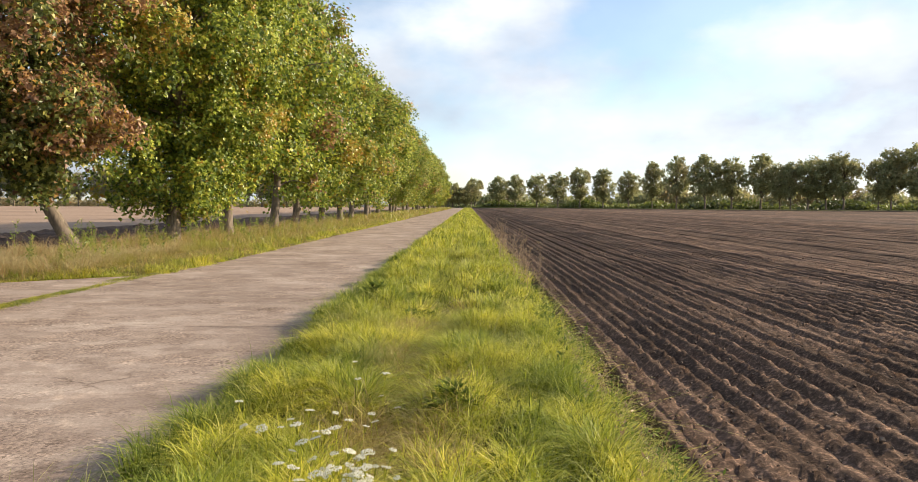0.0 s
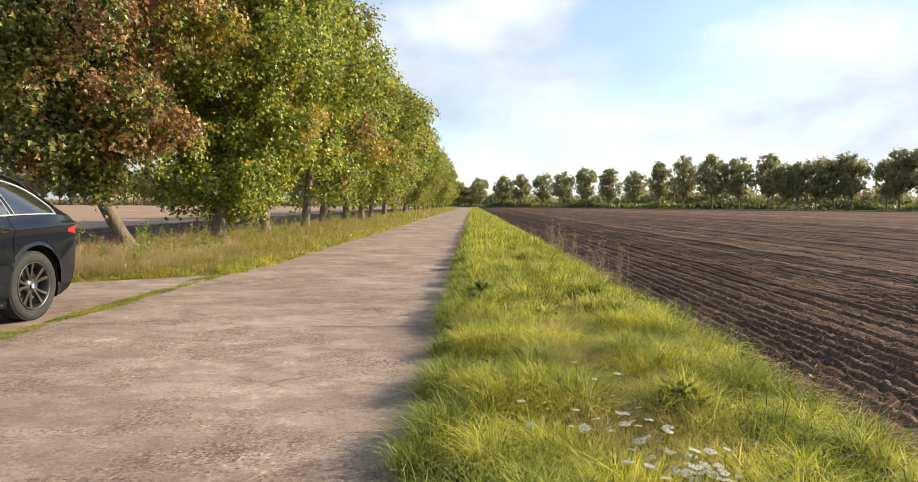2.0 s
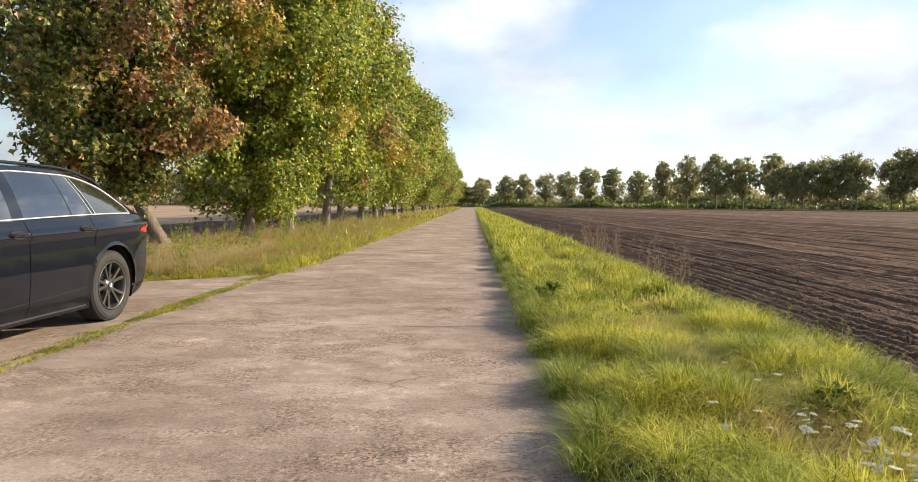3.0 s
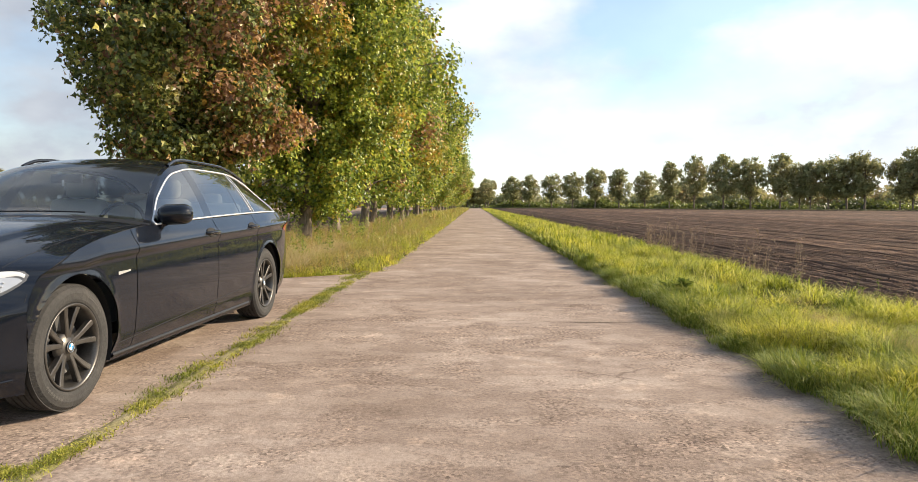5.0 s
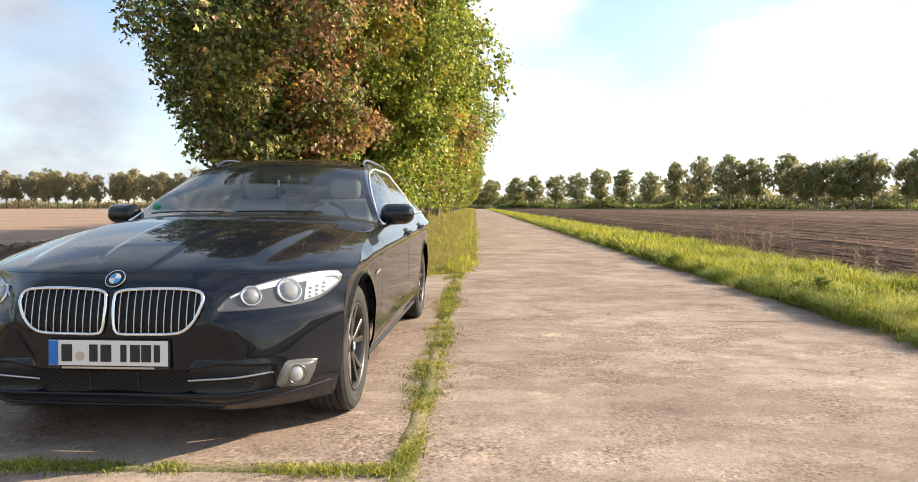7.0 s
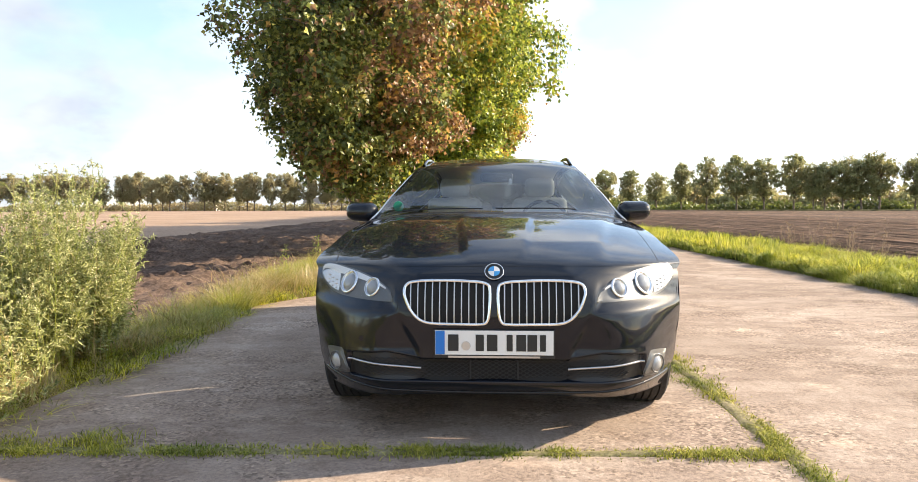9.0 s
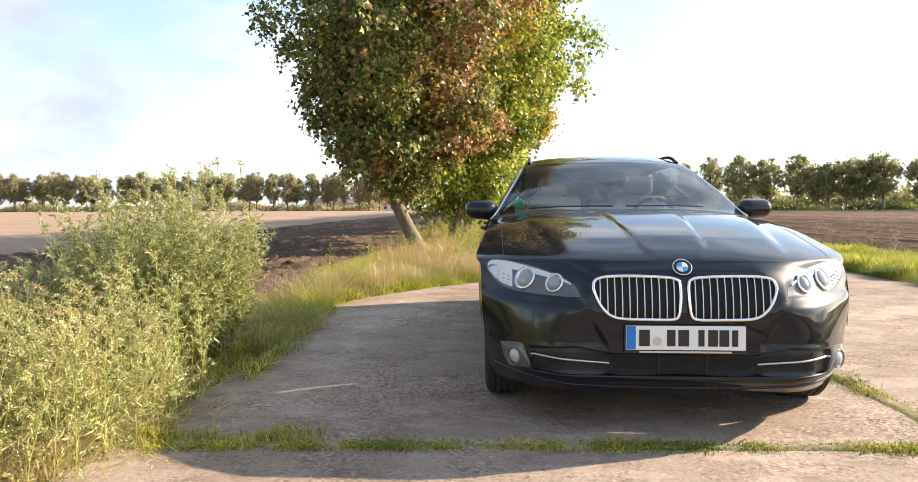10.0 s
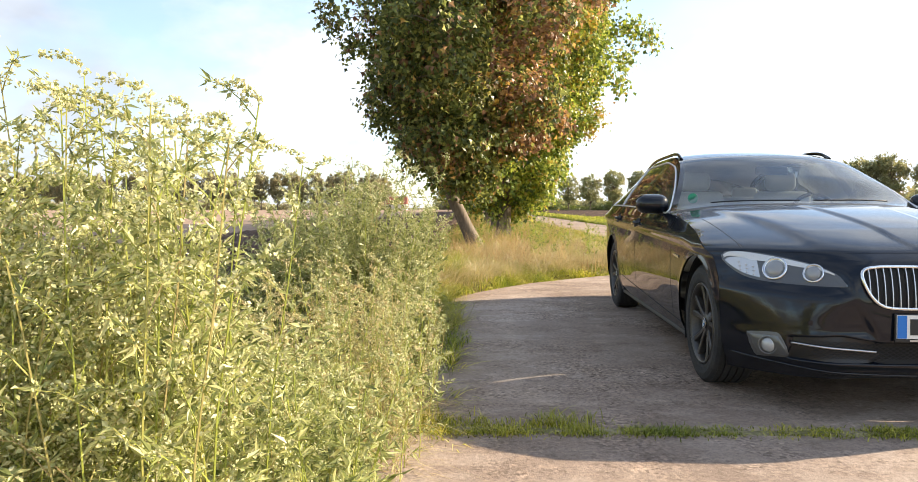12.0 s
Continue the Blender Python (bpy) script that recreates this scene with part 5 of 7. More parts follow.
def build_car():
    lin = np.linspace
    vs = lin(0, 1, 34)
    child("front_bumper", strip_mesh("front_bumper", lin(0, 4.962, 140), lin(0, 1, 84), PAINT), car)
    child("bonnet", strip_mesh("bonnet", lin(4.975, 7.86, 80), lin(0, 1, 90), PAINT), car)
    child("cowl", strip_mesh("cowl", lin(7.885, 8.06, 4), vs, TRIM_BLACK), car)
    ws = child("windscreen", strip_mesh("windscreen", lin(8.05, 10.02, 30), lin(0, 0.955, 30), GLASS), car, "slightly reflecting tinted windscreen")
    for s in (-1, 1):
        u, v = np.meshgrid(lin(7.9, 10.06, 30), lin(0.955, 1.0, 4), indexing="ij")
        p = top_point(u, v) * np.array([s, 1, 1])
        f = grid_faces(30, 4)
        child("pillar", mesh_of("pillar", p.reshape(-1, 3), f if s < 0 else f[:, ::-1], PAINT, True), car)
    child("roof", strip_mesh("roof", lin(10.03, 14.0, 50), vs, PAINT), car)
    child("rear_window", strip_mesh("rear_window", lin(14.02, 14.95, 12), lin(0, 0.93, 16), REAR_GLASS), car)
    tail = child("tailgate", strip_mesh("tailgate", lin(14.97, 16.3, 20), vs, PAINT), car)
    child("rear_bumper", strip_mesh("rear_bumper", lin(16.33, 18, 20), vs, PAINT), car)
    # dark lining behind the shut lines
    lining = Pile()
    for s in (-1, 1):
        u, v = np.meshgrid(np.concatenate([lin(0, 7.95, 90)]), lin(0, 1, 20), indexing="ij")
        p = top_point(u, v)
        p = (p - [0, 2.2, 0.5]) * [0.988, 0.994, 0.985] + [0, 2.2, 0.5]
        lining.add((p * [s, 1, 1]).reshape(-1, 3), grid_faces(90, 20))
        u, v = np.meshgrid(lin(9.98, 14.02, 40), lin(0, 1, 16), indexing="ij")
        p = top_point(u, v) - [0, 0, 0.014]
        lining.add((p * [s, 1, 1]).reshape(-1, 3), grid_faces(40, 16))
        u, v = np.meshgrid(lin(14.9, 18, 24), lin(0, 1, 16), indexing="ij")
        p = (top_point(u, v) - [0, 2.2, 0.5]) * [0.985, 0.994, 0.985] + [0, 2.2, 0.5]
        lining.add((p * [s, 1, 1]).reshape(-1, 3), grid_faces(24, 16))
    u, v = np.meshgrid(lin(10.05, 13.9, 30), lin(-0.97, 0.97, 24), indexing="ij")
    head = top_point(u, np.abs(v)) - [0, 0, 0.03]
    head[..., 0] *= np.sign(v)
    child("headliner", mesh_of("headliner", head.reshape(-1, 3), grid_faces(30, 24), SEAT, True), car, "pale cloth headliner")
    child("body_lining", lining.mesh("body_lining", CAVITY), car)
    for s in (-1, 1):
        for name, a, b in (("front_wing", 0.58, 1.405), ("front_door", 1.413, 2.616), ("rear_door", 2.624, 3.480), ("rear_wing", 3.488, 4.56)):
            panel = child(name, side_mesh(name, a, b, PAINT, s), car)
            if "door" in name:
                hy = b - 0.13
                hz = 0.872 if b < 3 else 0.892
                bm = bmesh.new()
                bmesh.ops.create_uvsphere(bm, u_segments=20, v_segments=10, radius=1, matrix=Matrix.Translation((s * (side_x(np.array(hy), np.array(hz)).item() - 0.002), hy, hz)) @ pose(0, 0, 0, 0, -24 * s) @ Matrix.Diagonal((0.006, 0.086, 0.040, 1)))
                part("handle_recess", smooth_all(bm), CAVITY, panel)
                x = s * (side_x(np.array(hy), np.array(hz)).item() + 0.026)
                pts = [(x - s * 0.03, hy - 0.10, hz), (x - s * 0.006, hy - 0.085, hz), (x, hy, hz + 0.004), (x - s * 0.006, hy + 0.085, hz), (x - s * 0.03, hy + 0.10, hz)]
                h = pipe(pts, [0.010, 0.013, 0.015, 0.013, 0.010], PAINT, "handle", panel, 8)
                ch = [(px + s * 0.004, py, pz - 0.010) for px, py, pz in pts[1:-1]]
                pipe(ch, 0.0042, CHROME, "handle_strip", panel, 5)
            if "door" in name:
                card = child("door_card", side_mesh("door_card", a + 0.02, b - 0.02, SEAT, s, 0.30, 0.985), panel, "beige inner door card")
                card.location.x = -s * 0.055
            inner = child("door_lining", side_mesh("door_lining", a - 0.01, b + 0.01, CAVITY, s), panel)
            inner.location.x = -s * 0.012
        # glasshouse
        cuts = [("front_side_window", 1.80, 2.555, 0, 0.05), ("rear_side_window", 2.685, 3.265, 0.05, 0.03), ("rear_vent_window", 3.29, 3.52, 0.03, -0.03), ("quarter_window", 3.58, 4.215, -0.03, 0.0)]
        for name, y0, y1, s0, s1 in cuts:
            child(name, green_mesh(name, lin(u_at(y0), u_at(y1), 24), lin(0.03, 0.90, 10), SIDE_GLASS, s, s0, s1), car)
        child("window_frame", green_mesh("window_frame", lin(8.0, 15.0, 70), lin(0.90, 1.0, 3), PAINT, s), car)
        for y0, y1, s0, s1 in ((1.655, 1.80, 0, 0), (2.555, 2.685, 0.05, 0.05), (3.265, 3.29, 0.03, 0.03), (3.52, 3.58, -0.03, -0.03), (4.215, 4.44, 0, 0)):
            child("window_post", green_mesh("window_post", lin(u_at(y0), u_at(y1), 8), lin(0.0, 0.90, 8), GLOSS_BLACK if 2 < y0 < 4 else PAINT, s, s0, s1), car)
        off = np.array([s * 0.004, 0, 0.0])
        run = lin(u_at(1.74), u_at(4.20), 60)
        low = green_point(run, np.full(60, 0.03)) * [s, 1, 1] + off
        up = green_point(run, np.full(60, 0.90)) * [s, 1, 1] + off
        turn_u = u_at(4.20) + (u_at(4.235) - u_at(4.20)) * np.sin(lin(0.2, np.pi - 0.2, 7))
        close = green_point(turn_u, lin(0.80, 0.12, 7)) * [s, 1, 1] + off
        pipe(np.concatenate([low[::-1], up, close, low[-1:]]), 0.0068, SILVER, "window_trim", car, 6, "", (1, 0, 0))
        for y in (3.522, 3.578):
            w = lin(0.04, 0.88, 10)
            pts = green_point(u_at(y - 0.06 * (w - 0.45)), w) * [s, 1, 1] + off
            pipe(pts, 0.0034, SILVER, "post_strip", car, 5)
        # roof rail
        ru = lin(10.15, 13.6, 40)
        rail = top_point(ru, np.full(40, 0.955)) * [s, 1, 1]
        rise = 0.024 * np.clip(np.minimum(ru - 10.15, 13.6 - ru) / 0.35, 0, 1) ** 0.7
        rail[:, 2] += rise
        pipe(rail, 0.014, GLOSS_BLACK, "roof_rail", car, 8, "gloss black roof rail")
        # door mirror
        m = child("door_mirror", None, car)
        bm = box_bm(0, 0, 0, 0.245, 0.140, 0.160, 0.064, 6)
        for v in bm.verts:
            k = np.clip((0.06 - v.co.y) / 0.12, 0, 1)
            v.co.z *= 1 - 0.28 * k
            v.co.x *= 1 - 0.16 * k
            v.co.z -= 0.10 * (v.co.x * s - 0.1) * -0.35
            v.co.z *= 1.0 - 0.9 * max(0.0, v.co.x * s - 0.02)
        bmesh.ops.transform(bm, matrix=Matrix.Translation((s * 0.952, 1.845, 1.022)) @ pose(0, 0, 0, 0, 0, s * 12), verts=bm.verts)
        mirror = part("mirror_housing", smooth_all(bm), PAINT, m)
        bpy.data.objects.remove(m)
        mirror.parent = car
        mirror.name = "door_mirror"
        part("mirror_glass", box_bm(s * 0.950, 1.916, 1.018, 0.16, 0.006, 0.080, 0.002), CHROME, mirror)
        pipe([(s * 0.84, 1.82, 0.955), (s * 0.87, 1.83, 0.953), (s * 0.91, 1.84, 0.972)], [0.030, 0.024, 0.022], GLOSS_BLACK, "mirror_arm", mirror, 10)
        # headlamp
        shape = [(0.452, 0.630), (0.460, 0.656), (0.480, 0.686), (0.545, 0.721), (0.64, 0.748), (0.73, 0.766), (0.81, 0.776), (0.862, 0.768), (0.884, 0.738), (0.868, 0.700), (0.81, 0.652), (0.73, 0.632), (0.60, 0.627), (0.49, 0.627)]
        lamp, lo, hi, xs = front_patch("headlamp", shape, 0.003, LAMP_GREY, car, s, 30, 10, "clear headlamp with twin round projectors")
        xs2 = lin(0.49, 0.875, 30)
        zt = np.interp(xs2, xs, hi) - 0.006
        th = np.interp(xs2, [0.49, 0.60, 0.78, 0.875], [0.008, 0.024, 0.036, 0.016])
        z2 = np.stack([zt - th, zt - th / 2, zt], -1)
        x2 = np.repeat(xs2[:, None], 3, 1)
        y2 = nose_y(x2, z2) - np.array([0.007, 0.011, 0.007])
        child("eyebrow_strip", mesh_of("eyebrow_strip", np.stack([x2 * s, y2, z2], -1).reshape(-1, 3), grid_faces(30, 3), BROW, True), lamp)
        for cx, cz, rr in ((0.560, 0.683, 0.042), (0.692, 0.695, 0.053)):
            cy = nose_y(np.array([cx]), np.array([cz]))[0]
            slope = (nose_y(np.array([cx + 0.02]), np.array([cz]))[0] - nose_y(np.array([cx - 0.02]), np.array([cz]))[0]) / 0.04
            rise = (nose_y(np.array([cx]), np.array([cz + 0.02]))[0] - nose_y(np.array([cx]), np.array([cz - 0.02]))[0]) / 0.04
            turn = Matrix.Translation((s * cx, cy - 0.001, cz)) @ Vector((s * slope, -1, rise)).to_track_quat("-Y", "Z").to_matrix().to_4x4()
            bm = bmesh.new()
            bmesh.ops.create_uvsphere(bm, u_segments=24, v_segments=12, radius=1, matrix=Matrix.Diagonal((rr * 0.82, 0.020, rr * 0.82, 1)))
            part("projector", smooth_all(bm), PROJECTOR, lamp).matrix_basis = turn
            v, f = tube([(math.cos(a) * rr, -0.008, math.sin(a) * rr) for a in lin(0, 2 * np.pi, 37)], 0.0030, 8, (0, 1, 0))
            child("lamp_ring", mesh_of("lamp_ring", v, f, SATIN, True), lamp).matrix_basis = turn
            v, f = lathe([(0.004, rr * 0.70), (-0.004, rr * 0.86), (-0.012, rr * 1.04), (-0.004, rr * 1.12)], 36)
            child("lamp_bowl", mesh_of("lamp_bowl", v[:, [1, 0, 2]], f, CHROME, True), lamp).matrix_basis = turn
        x3 = lin(0.752, 0.872, 12)
        z3 = np.stack([np.interp(x3, xs, lo) + 0.014, np.interp(x3, xs, hi) - 0.034], -1)
        x3 = np.repeat(x3[:, None], 2, 1)
        y3 = nose_y(x3, z3) - 0.008
        child("lamp_reflector", mesh_of("lamp_reflector", np.stack([x3 * s, y3, z3], -1).reshape(-1, 3), grid_faces(12, 2), CELL, True), lamp)
        for k in range(9):
            fx = 0.772 + (k % 3) * 0.024
            fz = float(np.interp(fx, xs, lo)) + 0.024 + (k // 3) * 0.018
            fy = nose_y(np.array([fx]), np.array([fz]))[0]
            part("lamp_cell", box_bm(s * fx, fy - 0.0085, fz, 0.012, 0.004, 0.007, 0.0015), CELL, lamp)
        cover = front_patch("lamp_cover", shape, 0.022, LENS, lamp, s, 30, 10)[0]
        # kidney
        kid = [(0.019, 0.692), (0.042, 0.715), (0.10, 0.722), (0.22, 0.726), (0.33, 0.723), (0.382, 0.711), (0.397, 0.680), (0.386, 0.635), (0.362, 0.590), (0.326, 0.556), (0.275, 0.541), (0.16, 0.538), (0.06, 0.538), (0.030, 0.551), (0.020, 0.60)]
        grille, lo, hi, xs = front_patch("grille", kid, 0.004, CAVITY, car, s, 30, 6, "kidney shaped grille with chrome upright bars")
        ring = closed_curve(kid, 100)
        ry = nose_y(ring[:, 0], ring[:, 1]) - 0.010
        rp = np.stack([ring[:, 0] * s, ry, ring[:, 1]], -1)
        pipe(np.concatenate([rp, rp[:2]]), 0.0078, CHROME, "grille_frame", grille, 8, "", (0, 1, 0))
        for k in range(11):
            x = 0.046 + k * 0.0322
            a, b = np.interp(x, xs, lo), np.interp(x, xs, hi)
            zz = lin(a + 0.004, b - 0.004, 6)
            yy = nose_y(np.full(6, x), zz)
            rows = np.stack([np.stack([s * (np.full(6, x) + dx), yy - dy, zz], -1) for dx, dy in ((-0.0034, 0.003), (-0.0022, 0.013), (0.0022, 0.013), (0.0034, 0.003))], 1)
            child("grille_bar", mesh_of("grille_bar", rows.reshape(-1, 3), grid_faces(6, 4), SATIN, False), grille)
        # fog lamp
        fog = [(0.668, 0.292), (0.688, 0.352), (0.704, 0.392), (0.712, 0.398), (0.76, 0.393), (0.806, 0.381), (0.810, 0.373), (0.797, 0.320), (0.774, 0.270), (0.764, 0.266), (0.71, 0.278)]
        fl = front_patch("fog_lamp", fog, 0.006, LAMP_GREY, car, s, 14, 6, "fog lamp in a silver surround")[0]
        front_patch("fog_lens_surround", [(a * 0.88 + 0.0888, b * 0.88 + 0.040) for a, b in fog], 0.010, BOWL, fl, s, 12, 6)
        fy = nose_y(np.array([0.740]), np.array([0.332]))[0]
        bm = bmesh.new()
        bmesh.ops.create_uvsphere(bm, u_segments=20, v_segments=10, radius=1, matrix=Matrix.Translation((s * 0.740, fy - 0.008, 0.332)) @ pose(0, 0, 0, 0, 0, s * 35) @ Matrix.Diagonal((0.034, 0.018, 0.035, 1)))
        part("fog_lens", smooth_all(bm), FOG, fl)
        v, f = tube([(math.cos(a) * 0.041, -0.012, math.sin(a) * 0.042) for a in lin(0, 2 * np.pi, 33)], 0.004, 7, (0, 1, 0))
        child("fog_ring", mesh_of("fog_ring", v, f, BOWL, True), fl).matrix_basis = Matrix.Translation((s * 0.740, fy - 0.002, 0.332)) @ pose(0, 0, 0, 0, 0, s * 35)
        # intake at the side, with a bright strip
        front_patch("side_intake", [(0.328, 0.288), (0.328, 0.376), (0.40, 0.390), (0.48, 0.400), (0.64, 0.386), (0.662, 0.375), (0.662, 0.295), (0.64, 0.287)], 0.003, TRIM_BLACK, car, s, 24, 6)
        sx = lin(0.325, 0.672, 20)
        sz = lin(0.336, 0.360, 20)
        pipe(np.stack([sx * s, nose_y(sx, sz) - 0.014, sz], -1), 0.0055, SATIN, "intake_strip", car, 6)
        # tail lamp, side repeater
        for name, y0, y1, z0, z1, mat in (("tail_lamp", 4.30, 4.462, 0.80, 0.90, RED_LENS), ("side_repeater", 1.20, 1.33, 0.676, 0.696, CELL)):
            yy, zz = np.meshgrid(lin(y0, y1, 12), lin(z0, z1, 6), indexing="ij")
            if name == "tail_lamp":
                zz = zz + (yy - y0) * 0.05 - (zz - z0) * (y1 - yy) / (y1 - y0) * 0.6 + 0.03 * (y1 - yy) / (y1 - y0)
            else:
                zz = zz + (yy - y0) * 0.10 - (zz - z0) * (yy - y0) / (y1 - y0) * 0.5
            p = np.stack([s * (side_x(yy, zz) + 0.005), yy, zz], -1).reshape(-1, 3)
            f = grid_faces(12, 6)
            child(name, mesh_of(name, p, f if s < 0 else f[:, ::-1], mat, True), car, "red tail lamp" if name == "tail_lamp" else "white side repeater lamp")
        xx, zz = np.meshgrid(lin(0.50, 0.985, 16), lin(0.80, 0.915, 6), indexing="ij")
        us = 16 - (zz - 0.82) / 0.165
        p = top_point(us, xx) + [0.003, 0.005, 0]
        child("tail_lamp", mesh_of("tail_lamp", (p * [s, 1, 1]).reshape(-1, 3), grid_faces(16, 6), RED_LENS, True), tail)
        # sill strip and bonnet edge
        yy = lin(1.22, 3.40, 30)
        pipe(np.stack([s * (side_x(yy, np.full(30, 0.205)) - 0.004), yy, np.full(30, 0.20)], -1), 0.016, TRIM_BLACK, "sill_strip", car, 6)
        # screen wiper
        # seam between bonnet and wing, and the doors' lower edge
        su = lin(5.15, 7.9, 40)
        seam = top_point(su, np.clip(lin(0.795, 0.815, 40) / edge(su)[:, 0], 0, 1)) * [s, 1, 1]
        pipe(seam - [0, 0, 0.001], 0.0022, CAVITY, "bonnet_gap", car, 5)
        yy, zz = lin(1.22, 3.36, 40), lin(0.268, 0.372, 40)
        pipe(np.stack([s * side_x(yy, zz), yy, zz], -1), 0.0028, CAVITY, "door_gap", car, 5)
        wp = top_point(lin(8.09, 8.13, 12), np.abs(lin(-0.06, 0.60, 12) if s > 0 else lin(0.10, 0.72, 12)))
        wp[:, 0] *= s
        pipe(wp + [0, -0.012, 0.016], 0.005, TRIM_BLACK, "wiper", car, 6)
    # middle intake with crossed mesh
    intake = front_patch("lower_intake", [(-0.322, 0.287), (-0.322, 0.374), (0, 0.374), (0.322, 0.374), (0.322, 0.287), (0, 0.287)], 0.003, CAVITY, car, 1, 30, 5)[0]
    net = Pile()
    for d in (-1, 1):
        for k in range(46):
            x0 = -0.68 + k * 0.03
            xs = lin(x0, x0 + d * 0.15, 8)
            zs = lin(0.288, 0.378, 8)
            ok = np.abs(xs) < 0.60
            if ok.sum() > 2:
                net.add(*tube(np.stack([xs[ok], nose_y(xs[ok], zs[ok]) - 0.006, zs[ok]], -1), 0.0022, 4))
    child("intake_net", net.mesh("intake_net", NET_BLACK), intake)
    lip = lin(-0.84, 0.84, 60)
    lip_z = 0.214 + 0.028 * np.abs(lip / 0.62) ** 2 - 0.05 * np.clip(np.abs(lip) - 0.66, 0, 1)
    pipe(np.stack([lip, nose_y(lip, lip_z) + 0.001, lip_z], -1), 0.008, PAINT, "bumper_lip", car, 8)
    for x in (-0.105, 0.105):
        zz = lin(0.288, 0.372, 5)
        pipe(np.stack([np.full(5, x), nose_y(np.full(5, x), zz) - 0.008, zz], -1), 0.005, NET_BLACK, "intake_bar", intake, 6)
    # number plate with plain bars
    base = pose(0, 0.033, 0.452, -2)
    pl = part("number_plate", box_bm(0, 0, 0, 0.530, 0.012, 0.128, 0.004), TRIM_BLACK, car, "white number plate with blue band in a black holder")
    pl.matrix_basis = base
    part("plate_face", box_bm(0.0, -0.007, 0.006, 0.516, 0.004, 0.106, 0.001), PLATE_WHITE, pl)
    part("blue_band", box_bm(-0.236, -0.0105, 0.006, 0.040, 0.003, 0.102), PLATE_BLUE, pl)
    for x, w in ((-0.178, 0.046), (-0.062, 0.036), (-0.008, 0.046), (0.068, 0.026), (0.118, 0.042), (0.166, 0.042), (0.212, 0.026)):
        part("dark_bar", box_bm(x, -0.0105, 0.006, w, 0.003, 0.072, 0.001), INK, pl)
    disc_of(SATIN, "plate_seal", (-0.122, -0.0105, -0.008), 0.020, pl, "y", 0.003)
    part("grey_bar", box_bm(0, -0.007, -0.056, 0.40, 0.004, 0.008), SATIN, pl)
    ey = top_point(np.array([4.62]), np.array([0.0]))[0]
    badge(car, (0, ey[1] - 0.008, ey[2] + 0.002), 0.042, pose(0, 0, 0, -38))
    # sensors on the bumper
    for x in (-0.60, 0.60):
        y = nose_y(np.array([x]), np.array([0.46]))[0]
        disc_of(PAINT, "parking_sensor", (x, y - 0.002, 0.46), 0.013, car, "y", 0.006)
    # interior
    part("dashboard", box_bm(0, 1.86, 0.90, 1.34, 0.50, 0.16, 0.06, 3), DASH, car)
    v, f = tube([(0.36 + math.cos(a) * 0.18, 2.22 + 0.06 * math.sin(a), 0.92 + math.sin(a) * 0.175) for a in lin(0, 2 * np.pi, 33)], 0.015, 8)
    child("steering_wheel", mesh_of("steering_wheel", v, f, TRIM_BLACK, True), car)
    part("wheel_centre", box_bm(0.36, 2.21, 0.91, 0.16, 0.04, 0.10, 0.02), TRIM_BLACK, car)
    for x in (-0.36, 0.36):
        seat = part("front_seat", smooth_all(box_bm(x, 2.86, 0.84, 0.46, 0.13, 0.58, 0.055, 3)), SEAT, car, "beige leather front seat")
        part("headrest", smooth_all(box_bm(x, 2.90, 1.215, 0.25, 0.10, 0.16, 0.045, 3)), SEAT, seat)
        part("cushion", smooth_all(box_bm(x, 2.60, 0.56, 0.48, 0.50, 0.16, 0.05, 3)), SEAT, seat)
        rs = part("rear_seat", smooth_all(box_bm(x, 3.72, 0.82, 0.62, 0.14, 0.56, 0.055, 3)), SEAT, car, "beige leather rear seat back")
        part("headrest", smooth_all(box_bm(x, 3.76, 1.13, 0.24, 0.09, 0.12, 0.04, 3)), SEAT, rs)
    part("inside_mirror", smooth_all(box_bm(0, 2.16, 1.27, 0.24, 0.03, 0.065, 0.014)), TRIM_BLACK, car)
    part("cabin_floor", box_bm(0, 2.9, 0.34, 1.56, 3.3, 0.06), CAVITY, car)
    part("rear_shelf", box_bm(0, 4.18, 0.93, 1.30, 0.75, 0.03), TRIM_BLACK, car)
    part("underbody", box_bm(0, 2.35, 0.215, 1.22, 4.1, 0.05), CAVITY, car)
    sp = top_point(np.array([8.35, 8.62, 8.62, 8.35]), np.array([0.80, 0.80, 0.90, 0.90])) * [-1, 1, 1]
    c = sp.mean(0)
    disc_of(GREEN_STICKER, "sticker", (c[0], c[1] + 0.004, c[2] - 0.01), 0.036, car, "y", 0.002, "round green sticker").rotation_euler = (0, 0, 0)
    part("windscreen_tag", box_bm(0.10, 1.965, 1.232, 0.016, 0.003, 0.042, 0.001), PLATE_WHITE, car, "small white tag behind the windscreen")
    part("windscreen_tag", box_bm(0.42, 1.52, 0.972, 0.050, 0.003, 0.016, 0.001), PLATE_WHITE, car, "small white paper on the dashboard")
    # wheels
    tyre, rim, spokes, brake = wheel_meshes()
    spoke_meshes = [mesh_of("spoke", v, f, ALLOY, False) for v, f in spokes]
